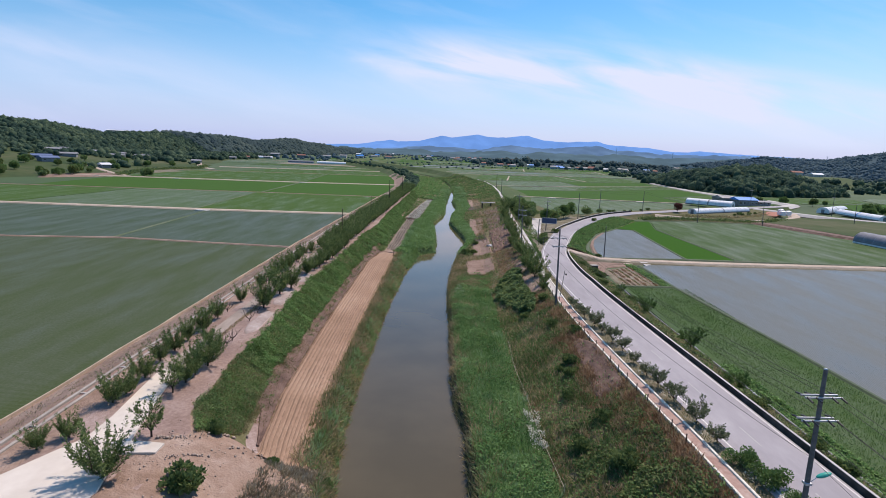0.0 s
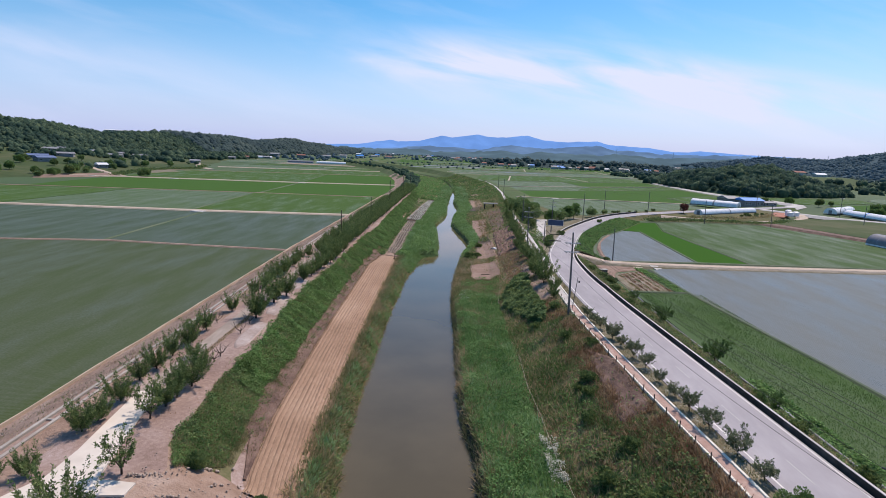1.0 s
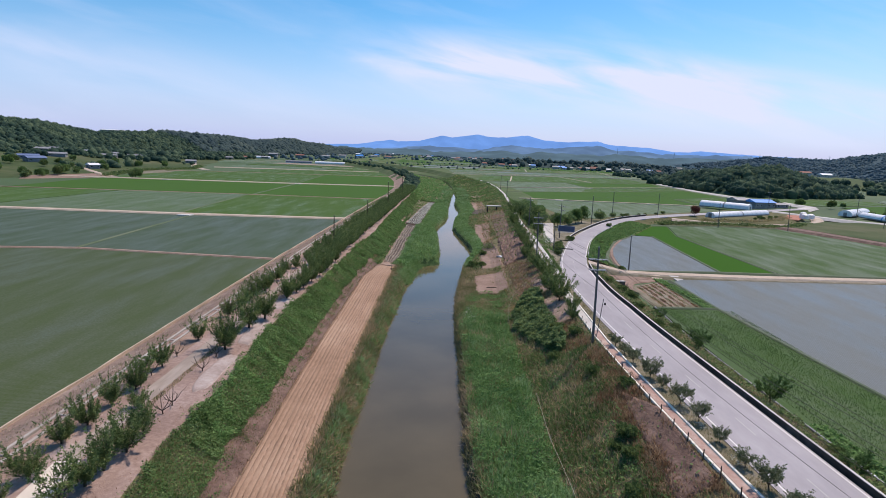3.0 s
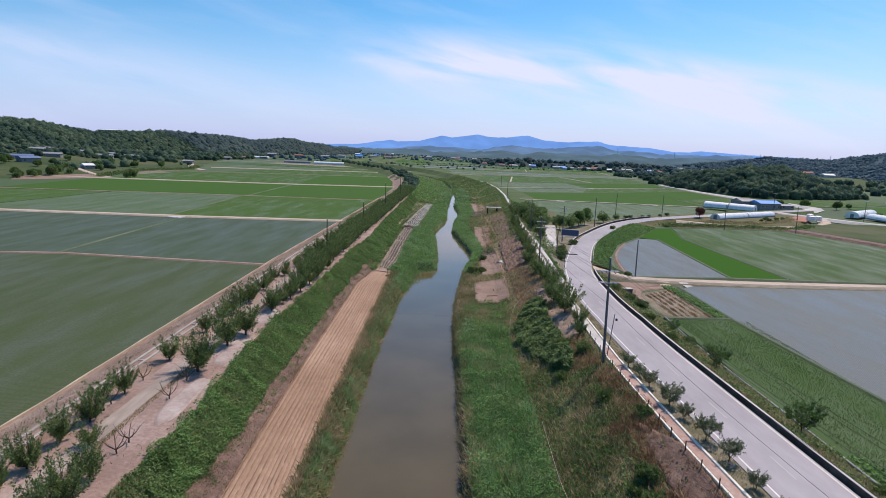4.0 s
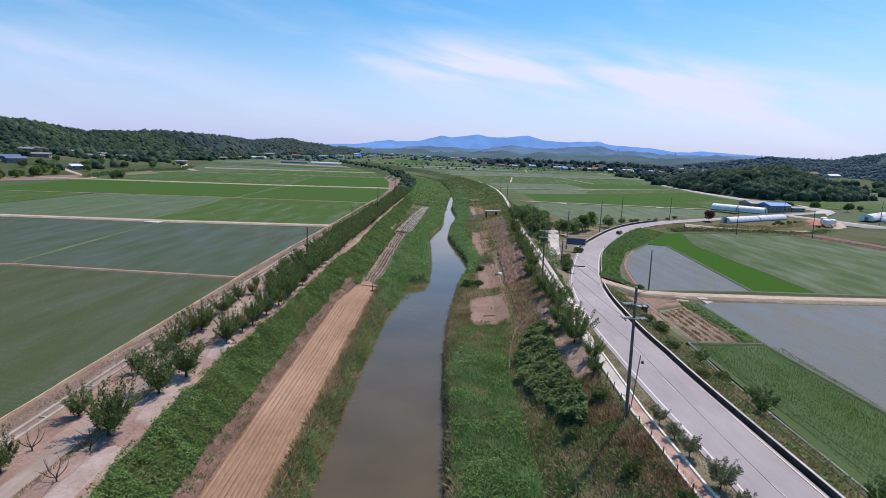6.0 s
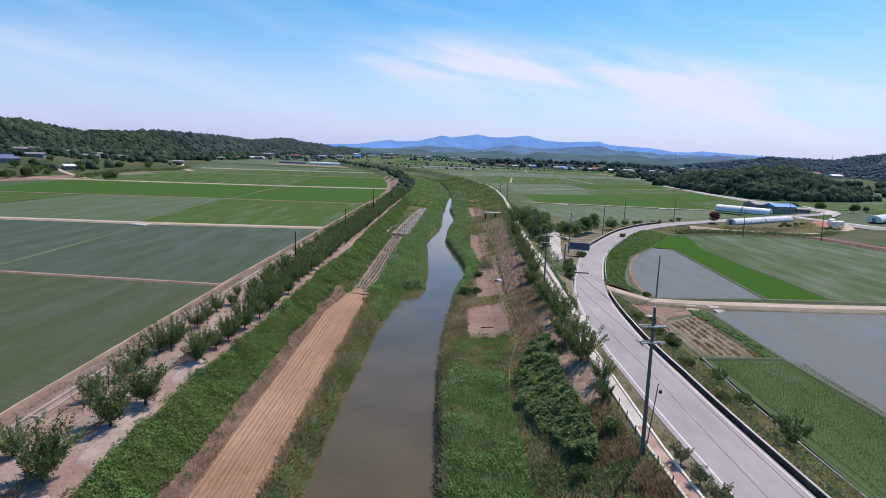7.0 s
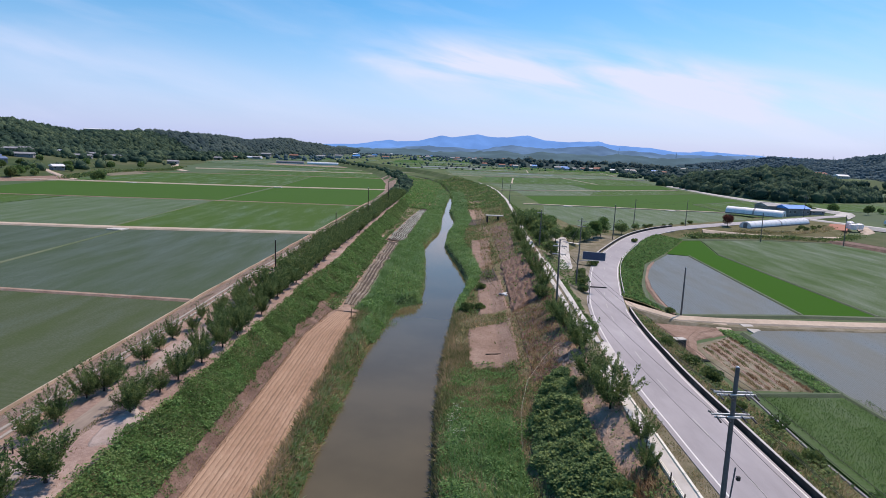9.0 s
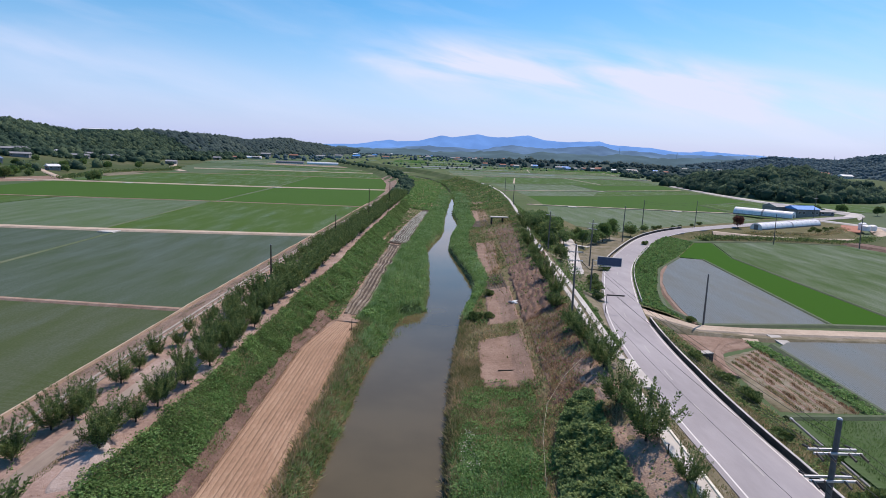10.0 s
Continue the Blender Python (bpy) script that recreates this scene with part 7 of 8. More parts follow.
# trees on the right levee slope near the path
slope_trees = [orchard_tree(390 + i, h, s, n, 0.2, "bushy dark green tree on the levee slope", "trees on the right levee", "slope_tree") for i, (h, s, n) in enumerate([(3.4, 3.0, 4600), (2.9, 2.6, 3600)])]
st = [(16.3, 105.6, 1.2), (16.6, 99.0, 1.1), (17.5, 114.2, 1.15), (17.6, 118.0, 0.9), (17.6, 123.5, 0.9), (17.4, 128.8, 0.9), (16.5, 89.5, 0.6), (17.2, 93.0, 0.7), (18.8, 147, 1.0), (17.6, 141, 0.8), (19.2, 158, 1.1), (20, 171, 1.1), (20.6, 181, 1.0), (21.4, 195, 1.2), (22, 207, 1.1), (24, 222, 1.2), (25, 238, 1.2)]
plant_row(slope_trees, [(x, y, ground_z(x, y) - 0.05, s) for x, y, s in st], 13, (0.9, 1.1))

# flat-topped trees between wall and paddy
shade = [plum_tree(400 + i, 3.0, 2.2, 3400, 0.2, LEAF_VINE, "shade_tree", 6, "small spreading tree below the parapet wall", "trees below the parapet", 0.07, reach=0.12) for i in range(2)]
plant_row(shade, [(33.2, 71.5, -3.3, 1.0), (32.6, 87.2, -3.2, 0.95), (32.4, 58.0, -3.2, 0.8), (33.0, 101.5, -3.3, 0.6)], 14, (0.95, 1.05))

# trees by the bend
round_trees = [clump_tree(410 + i, h, s * 1.2, n, 0.36, m, "roadside_tree", "leafy roadside tree at the bend", "trees at the bend", 0.13) for i, (h, s, n, m) in enumerate([(6.0, 4.4, 3600, LEAF_VINE), (4.6, 3.4, 2600, LEAF_PLUM), (5.4, 4.4, 3400, LEAF_DARK)])]
bt = [(46.5, 221, 1.1), (50.0, 226.5, 1.1), (42.5, 216, 0.9), (59.5, 236, 0.85), (37.0, 206, 0.7), (31.5, 203, 0.8), (30.2, 212, 1.2), (27.8, 205, 1.1), (29.5, 222, 1.25), (33.5, 226, 1.2), (27.5, 229, 1.1), (31, 239, 1.2), (35.8, 236, 1.1), (29.5, 250, 1.0), (31.5, 262, 0.9), (68, 249, 0.5), (40, 226, 0.9), (25.8, 193, 0.9), (26.6, 182, 0.8)]
plant_row(round_trees, [(x, y, ground_z(x, y), s) for x, y, s in bt], 15, (0.9, 1.1))
maple = clump_tree(420, 4.4, 4.2, 3600, 0.3, MAPLE, "maple_tree", "small dark red maple by the road", "", 0.1)
maple.matrix_basis = pose(113.5, 275.5, -3.4)
lone = clump_tree(421, 6.0, 8.0, 5000, 0.6, LEAF_DARK, "field_tree", "lone round dark tree at a paddy corner", "", 0.2)
lone.matrix_basis = pose(-205, 389, -4.9)


# ---- power line ----
def utility_pole(at, height, arms, rz, label, lean=0.0, r=0.16, group="utility poles", shaft=None):
    """A tapered concrete pole; arms: heights of twin cross-arms."""
    t = thing("utility_pole", at, rz, label, "utility pole", group)
    bm = tube((0, 0, -0.5), (lean, 0, height), r, r * 0.62, 12)
    part("shaft", bm, shaft or POLE_GREY, t)
    part("cap", tube((lean, 0, height), (lean, 0, height + 0.06), r * 0.66, r * 0.4, 12), STEEL, t)
    for z in arms:
        dx = lean * z / height
        for s in (-0.17, 0.17):
            part("cross_arm", box(dx - 1.0, dx + 1.0, s - 0.045, s + 0.045, z - 0.045, z + 0.045, bevel=0.008), STEEL, t)
        for x in (-0.9, -0.42, 0.42, 0.9):
            for sgn in (-1, 1):
                part("insulator", tube((dx + x, sgn * 0.2, z + 0.02), (dx + x, sgn * 0.62, z - 0.06), 0.05, 0.05, 8), PORCELAIN, t)
    part("climbing_step", tube((0, r * 0.9, 2.2), (0, r * 0.9 + 0.16, 2.2), 0.015), STEEL, t)
    return t


LINE = [((19.55, 27.2, 0.0), 11.0, (9.55, 8.3), 4, 0.0), ((16.72, 79.7, -0.15), 11.1, (9.7, 8.5), 2, -0.25), ((18.9, 135.5, -0.7), 9.6, (8.6, 7.4), -8, -0.2), ((24.6, 187.5, -0.9), 9.2, (8.4,), -12, 0.0),
        ((33.0, 182.0, -2.8), 10.2, (9.4, 8.2), -40, 0.0), ((52.5, 222.0, -3.0), 10.4, (), -40, 0.0), ((70.5, 258.0, -3.3), 10.2, (), -45, 0.0), ((94.0, 269.0, -3.5), 10.2, (), -60, 0.0),
        ((109, 243, -4.8), 10.0, (), -60, -0.4), ((136.5, 242, -4.8), 10.5, (), -60, -0.5), ((41.8, 144.5, -4.7), 8.5, (), 0, -0.15), ((29.5, 300, -1.0), 9.0, (), 0, 0.0), ((33.0, 370, -1.0), 9.0, (), 0, 0.0),
        ((178, 331, -3.4), 11.0, (9.6,), -40, 0.0), ((205, 300, -3.6), 10.5, (9.4,), -40, 0.0), ((190, 262, -4.2), 9.0, (), 0, 0.0)]
for at, h, arms, rz, lean in LINE:
    utility_pole(at, h, arms, rz, "dark grey concrete utility pole" + (" with twin steel cross-arms" if arms else " standing at a field edge"), lean)
thin = utility_pole((-26.3, 144.8, -1.2), 6.6, (), 0, "slim dark pole among the levee trees", r=0.15, group="slim levee poles", shaft=BARK)
for x, y, k in ((-24.6, 187.9, 1.0), (-22.8, 231, 1.5), (-21, 276, 1.45), (-20.5, 322, 1.3)):
    copy_thing(thin, pose(x, y, -1.2) @ Matrix.Diagonal((1, 1, k, 1)))


def wire(pts, sag, r=0.014):
    """One cable through the given points, hanging between them."""
    cu = bpy.data.curves.new("overhead_wire", "CURVE")
    cu.dimensions, cu.bevel_depth, cu.bevel_resolution = "3D", r, 0
    for a, b in zip(pts[:-1], pts[1:]):
        sp = cu.splines.new("POLY")
        sp.points.add(12)
        for i in range(13):
            t = i / 12
            q = Vector(a).lerp(Vector(b), t)
            sp.points[i].co = (q.x, q.y, q.z - sag * 4 * t * (1 - t), 1)
    cu.materials.append(WIRE)
    return tagged(new("overhead_wire", cu), "thin black overhead wire strung between utility poles", "wire", "overhead wires")


for dx, z in ((-0.9, 0), (0.42, 0), (0.9, 0), (-0.9, -1.35), (0.9, -1.35)):
    wire([(19.55 + dx, -25, 9.55 + z * 0.95), (19.55 + dx, 27.2, 9.55 + z * 0.95), (16.65 + dx, 79.7, 9.7 + z), (18.7 + dx, 135.5, 8.0 + z), (33 + dx * 0.7, 182 + dx * 0.6, 6.7 + z)], 0.75)
wire([(19.5, -25, 6.2), (19.5, 27.2, 6.2), (16.8, 79.7, 6.0), (18.8, 135.5, 4.9), (24.6, 187.5, 5.4)], 0.9)
wire([(18.7, 135.5, 7.6), (24.6, 187.5, 7.4), (29.5, 300, 7.6), (33, 370, 7.6)], 1.2)
for dz in (0, -0.7):
    wire([(33, 182, 6.9 + dz), (52.5, 222, 6.9 + dz), (70.5, 258, 6.5 + dz), (94, 269, 6.3 + dz), (109, 243, 4.8 + dz), (136.5, 242, 5.2 + dz)], 0.8)

# leaning stay post by the second pole
stay = thing("stay_post", (17.25, 80.4, 0.0), 0, "slim leaning steel post with a small lamp box", "post")
part("shaft", tube((0, 0, -0.3), (0.75, 0.9, 4.6), 0.05, 0.04), POLE_GREY, stay)
part("lamp_box", box(0.85, 1.05, 0.75, 0.95, 3.85, 4.1, bevel=0.03), WIRE, stay)
part("bracket", tube((0.66, 0.8, 4.1), (0.95, 0.85, 4.02), 0.02), STEEL, stay)

lamp = thing("street_lamp", (19.55, 27.2, 4.75), 0, "teal-shelled street lamp bracketed to a utility pole", "street lamp")
part("arm", tube((0.1, 0, 0), (0.55, 0.05, 0.35), 0.03, 0.025), STEEL, lamp)
bm = bmesh.new()
bmesh.ops.create_uvsphere(bm, u_segments=14, v_segments=8, radius=1.0, matrix=Matrix.Translation((0.85, 0.06, 0.44)) @ Matrix.Rotation(-0.35, 4, "Y") @ Matrix.Diagonal((0.42, 0.16, 0.11, 1)))
part("lamp_shell", bm, TEAL, lamp, "teal lamp shell")
part("clamp", box(-0.18, 0.18, -0.18, 0.18, -0.08, 0.06, bevel=0.02), STEEL, lamp)

# road sign on a cantilever post
sgn = thing("road_sign", (25.7, 152.4, -2.6), -16, "slate-blue road sign panel on a cantilever post, seen from behind", "road sign")
part("post", tube((0, 0, -0.4), (0, 0, 6.6), 0.14, 0.11, 12), POLE_GREY, sgn)
for z in (6.95, 6.0):
    part("cantilever_arm", tube((0, 0, z - 0.6), (4.3, 0, z - 0.35), 0.05, 0.04, 8), STEEL, sgn)
pn = part("panel", box(0.75, 4.65, -0.05, 0.0, 5.7, 7.1, bevel=0.02), SIGN, sgn, "slate-blue sign panel")
for z in (5.7, 7.1):
    part("rim", box(0.73, 4.67, -0.07, 0.02, z - 0.03, z + 0.03), STEEL, sgn)
for x in (0.75, 4.65):
    part("rim", box(x - 0.03, x + 0.03, -0.07, 0.02, 5.74, 7.06), STEEL, sgn)
plate = thing("arm_sign", (25.2, 141.0, -2.2), -4, "dark narrow sign arm reaching over the road edge", "road sign")
part("post", tube((0, 0, -0.3), (0, 0, 3.0), 0.06, 0.05, 8), POLE_GREY, plate)
part("arm", box(0, 2.6, -0.06, 0.06, 2.75, 2.95, bevel=0.02), WIRE, plate)

# footway fence posts with a slack rope
fence = thing("footway_fence", label="row of short weathered wooden posts with a slack rope", category="fence")
for y in np.arange(40, 106, 2.35):
    x = float(crest_r(y)) - 0.28
    part("post", tube((x, y, -0.45), (x - 0.05 + 0.1 * random.random(), y + 0.06 * random.random(), 0.62 + 0.15 * random.random()), 0.05, 0.045, 6), BARK, fence)
cu = []
for y in np.arange(40, 103, 2.35):
    cu.append(((float(crest_r(y)) - 0.28, y, 0.5), (float(crest_r(y + 2.35)) - 0.28, y + 2.35, 0.5)))
bm = bmesh.new()
for a, b in cu:
    add_tube(bm, a, b, 0.012, 0.012, 4)
part("rope", bm, BARK, fence)

# guard rail round the inside of the bend and low barrier on the outside
rail = thing("guard_rail", label="low pale guard rail round the inside of the bend", category="guard rail", kind="structure")
gx, gy = offset_line(RX, RY, 3.3)
sel = [i for i in range(len(RX)) if 150 < RY[i] < 215]
v, f = along([(gx[i], gy[i], float(road_z(RY[i])) + 0.55) for i in sel], 0.1, 0, 0.28)
part("rail", mesh_of("rail", v, f, [CONCRETE]), None, rail)
for i in sel[::3]:
    part("post", tube((gx[i] + 0.08, gy[i], float(road_z(RY[i])) - 0.3), (gx[i] + 0.08, gy[i], float(road_z(RY[i])) + 0.5), 0.06, 0.06, 6), STEEL, rail)
barrier = thing("bend_barrier", label="low dark concrete barrier with posts outside the bend", category="barrier", kind="structure")
gx, gy = offset_line(RX, RY, -3.35)
sel = [i for i in range(len(RX)) if 178 < RY[i] < 262]
v, f = along([(gx[i], gy[i], float(road_z(RY[i])) + 0.6) for i in sel], 0.25, 0, 0.9)
part("barrier_wall", mesh_of("barrier_wall", v, f, [DARK_CONCRETE]), None, barrier)
v, f = along([(gx[i], gy[i], float(road_z(RY[i])) + 0.68) for i in sel], 0.3, 0, 0.07)
part("coping", mesh_of("coping", v, f, [CONCRETE]), None, barrier)
band("lay_by", [(33.5, 178, -2.85), (37.5, 196, -3.0), (42, 208, -3.05), (54, 231, -3.1)], lambda i: [3, 9, 9, 5][i], -3, VERGE, "dusty lay-by beside the bend", "lay-by", thick=0.8)
band("lay_by", [(30.6, 196, -2.0), (34.5, 205, -2.6), (38.5, 211, -2.9)], 4.0, -3, CONCRETE, "pale concrete lay-by beside the bend", "lay-by", thick=0.8)


# ---- buildings ----
def greenhouse(a, b, width, height, z, mat, label, band_mat=None):
    """A film tunnel from a to b in plan: arched skin, end walls and hoops."""
    ax, ay = a
    L = math.hypot(b[0] - ax, b[1] - ay)
    t = thing("greenhouse", (ax, ay, z), math.degrees(math.atan2(b[1] - ay, b[0] - ax)), label, "greenhouse", "film greenhouses")
    n, segs = 12, max(6, int(L / 2))
    v, f = [], []
    for i in range(segs + 1):
        x = L * i / segs
        for k in range(n + 1):
            u = math.pi * k / n
            s = 0.03 * math.sin(i * 2.1) if k not in (0, n) else 0
            v.append((x, math.cos(u) * width / 2, (math.sin(u) ** 0.75) * height + s))
    for i in range(segs):
        for k in range(n):
            q = i * (n + 1) + k
            f.append((q, q + n + 1, q + n + 2, q + 1))
    part("film_skin", mesh_of("film_skin", v, f, [mat], smooth=True), None, t)
    for x in (0.0, L):
        e = [(x, math.cos(math.pi * k / n) * width / 2, (math.sin(math.pi * k / n) ** 0.75) * height) for k in range(n + 1)]
        part("end_wall", mesh_of("end_wall", e, [tuple(range(n + 1))], [mat]), None, t)
        part("door", box(x - 0.06, x + 0.06, -0.8, 0.8, 0, min(2.0, height * 0.8)), WALLG, t)
    for i in range(0, segs + 1, 2):
        x = L * i / segs
        bm = bmesh.new()
        for k in range(n):
            u0, u1 = math.pi * k / n, math.pi * (k + 1) / n
            add_tube(bm, (x, math.cos(u0) * (width / 2 + 0.03), math.sin(u0) ** 0.75 * (height + 0.03)), (x, math.cos(u1) * (width / 2 + 0.03), math.sin(u1) ** 0.75 * (height + 0.03)), 0.025, 0.025, 4, False)
        part("hoop", bm, STEEL, t)
    for s in (-1, 1):
        part("skirt", box(0, L, s * width / 2 - 0.04, s * width / 2 + 0.04, 0, 0.5), GREYFILM if mat is not GREYFILM else FILM, t)
    if band_mat:
        x = L * 0.5
        v = [(x + dx, math.cos(math.pi * k / n) * (width / 2 + 0.05), math.sin(math.pi * k / n) ** 0.75 * (height + 0.06)) for dx in (-0.4, 0.4) for k in range(n + 1)]
        part("joint_band", mesh_of("joint_band", v, [(k, k + 1, k + n + 2, k + n + 1) for k in range(n)], [band_mat]), None, t)
    return t


greenhouse((147.2, 344.5), (165.8, 326.5), 7.0, 3.4, -3.7, FILM, "long white film greenhouse by the road", GREYROOF)
greenhouse((120.3, 275.2), (160.5, 302.5), 4.6, 2.4, -3.66, FILM, "long low white film greenhouse with a dark joint", GREYROOF)
greenhouse((149, 200), (152, 176), 7.5, 3.8, -4.6, GREYFILM, "dark grey shaded tunnel at the paddy edge")
greenhouse((222, 318), (221, 284), 6.0, 2.8, -4.2, FILM, "white film greenhouse with a blue strip", BLUEROOF)
greenhouse((214, 321), (240, 343), 6.5, 3.2, -4.2, FILM, "weathered white film greenhouse at the farm", GREYROOF)
greenhouse((-348, 1010), (-310, 1016), 11.0, 4.0, -4.8, FILM, "far wide white greenhouse")
greenhouse((-232, 836), (-196, 842), 7.0, 3.5, -4.8, GREYFILM, "far dark-sided greenhouse among fields")
greenhouse((-192, 846), (-150, 852), 7.0, 3.5, -4.8, FILM, "far white film greenhouse among fields")


def house(at, rz, w, d, h, roof_h, wall_mat, roof_mat, label, openings=3, eave=0.5, name="farmhouse"):
    """Walls with thickness, a pitched roof with eaves, windows set in frames and a door."""
    t = thing(name, at, rz, label, "building", "buildings")
    bm = bmesh.new()
    add_box(bm, -w / 2, w / 2, -d / 2, d / 2, -1.5, h)
    part("wall", bm, wall_mat, t)
    v = [(-w / 2 - eave, -d / 2 - eave, h - 0.05), (w / 2 + eave, -d / 2 - eave, h - 0.05), (w / 2 + eave, d / 2 + eave, h - 0.05), (-w / 2 - eave, d / 2 + eave, h - 0.05), (-w / 2 - eave, 0, h + roof_h), (w / 2 + eave, 0, h + roof_h)]
    v += [(x, y, z + 0.16) for x, y, z in v]
    f = [(0, 1, 5, 4), (2, 3, 4, 5), (0, 4, 3), (1, 2, 5), (6, 10, 11, 7), (8, 11, 10, 9), (0, 6, 7, 1), (2, 8, 9, 3), (1, 7, 11, 5), (5, 11, 8, 2), (3, 9, 10, 4), (4, 10, 6, 0)]
    part("roof", mesh_of("roof", v, f, [roof_mat]), None, t)
    part("ridge_cap", box(-w / 2 - eave, w / 2 + eave, -0.18, 0.18, h + roof_h + 0.12, h + roof_h + 0.24), roof_mat, t)
    for i in range(openings):
        x = -w / 2 + w * (i + 0.5) / openings
        if i == openings // 2:
            part("door", box(x - 0.55, x + 0.55, -d / 2 - 0.06, -d / 2 + 0.02, 0, 2.05), WALLG, t)
            continue
        wn_ = part("window", box(x - 0.7, x + 0.7, -d / 2 - 0.05, -d / 2 + 0.02, 0.95, 2.1), WHITE, t)
        part("pane", box(x - 0.62, x + 0.62, -d / 2 - 0.07, -d / 2 - 0.045, 1.03, 2.02), WINDOW, wn_)
    for s in (-1, 1):
        sw = part("window", box(s * w / 2 - 0.03, s * w / 2 + 0.04, -0.8, 0.8, 0.95, 2.1), WHITE, t)
        part("pane", box(s * w / 2 + s * 0.035, s * w / 2 + s * 0.06, -0.7, 0.7, 1.03, 2.02), WINDOW, sw)
    return t


house((183.5, 350, -3.6), 15, 14, 9, 3.2, 1.5, WALLG, BLUEROOF, "grey shed with a bright blue sheet roof", 5, name="farm_shed")
house((173.2, 355, -3.6), 15, 8, 9, 3.6, 1.4, WALLG, GREYROOF, "grey block shed beside the blue-roofed shed", 3, name="farm_shed")
house((195.5, 351, -3.6), 10, 8, 6, 2.2, 0.7, WALLG, GREYROOF, "low dark storage shed", 3, name="farm_shed")
house((-316, 452, west_z(-316, 452) + 0.2), 60, 13, 8, 3.0, 1.4, WALLG, SLATEROOF, "farmhouse with a slate-blue roof among trees", 3)
FAR = [(-386, 568, 1, 34, 13, 5, GREYROOF), (-372, 606, 20, 20, 10, 4, GREYROOF), (-366, 630, 10, 34, 11, 5, GREYROOF), (-380, 618, 0, 20, 9, 4, FILM), (-342, 640, 5, 22, 9, 5, GREYROOF), (-352, 662, 0, 16, 8, 4, REDROOF), (-398, 590, 8, 20, 9, 4, GREYROOF),
       (-322, 860, 0, 14, 9, 4, GREYROOF), (-330, 940, 10, 16, 9, 4, REDROOF), (-318, 1010, 20, 18, 10, 5, GREYROOF), (-345, 1150, 0, 44, 14, 6, GREYROOF), (-300, 1180, 0, 30, 12, 5, REDROOF), (-260, 1240, 10, 26, 12, 5, GREYROOF),
       (-250, 1380, 0, 30, 12, 6, GREYROOF), (-215, 1420, 0, 30, 14, 6, BLUEROOF), (-190, 1500, 0, 30, 14, 6, GREYROOF), (-160, 1560, 5, 40, 14, 5, REDROOF), (-60, 1900, 0, 60, 18, 9, GREYROOF), (20, 1980, 0, 50, 18, 8, GREYROOF), (90, 1900, 0, 46, 16, 9, GREYROOF),
       (150, 1380, 0, 34, 14, 8, GREYROOF), (190, 1400, 0, 30, 14, 7, GREYROOF), (118, 1330, 5, 30, 12, 6, GREYROOF), (300, 1420, 0, 46, 16, 9, REDROOF), (260, 1360, 0, 40, 12, 4, GREYROOF), (340, 1450, 0, 40, 14, 6, REDROOF), (430, 1500, 0, 50, 16, 5, REDROOF),
       (640, 1700, 10, 60, 18, 6, BLUEROOF), (700, 1750, 10, 50, 18, 6, GREYROOF), (820, 1780, 0, 60, 18, 7, GREYROOF), (487, 800, 10, 26, 12, 5, REDROOF), (513, 795, 10, 22, 10, 3.4, FILM)]
for x, y, rz, w, d, h, roof in FAR:
    w, d, h = (w * 0.6, d * 0.8, min(h, 2.6)) if x < -280 and y < 1100 else (min(w, 16), d * 0.8, min(h, 5.5))
    zz = west_z(x, y) + 0.3 if x < -230 and y < 1250 else -4.8 + (13 if 460 < x < 620 else 0)
    house((x, y, zz), rz, w, d, h, 1.4 if x < -280 and y < 1100 else 2.0, WALLG if x < -280 else WALLP, roof, "far village building with a " + {GREYROOF: "grey", REDROOF: "faded red", BLUEROOF: "blue", FILM: "white"}[roof] + " roof", 4, 0.8, "village_building")
vr = random.Random(23)
for k in range(64):
    x, y = (vr.uniform(70, 460), vr.uniform(1150, 1240)) if k < 26 else (vr.uniform(-340, 560), vr.uniform(1700, 2800))
    roof = vr.choice([GREYROOF, GREYROOF, REDROOF, GREYROOF, WHITE, REDROOF, BLUEROOF])
    house((x, y, -4.8), vr.uniform(-10, 10), vr.uniform(8, 14), 9, vr.uniform(3, 5), 2.0, WALLP, roof, "far pale-walled village building", 3, 0.6, "village_building")
hall = house((-519, 905, 28.5), 0, 34, 9, 2.4, 1.2, WALLP, FILM, "long white-roofed barn on the wooded ridge", 5, 0.6, "ridge_barn")

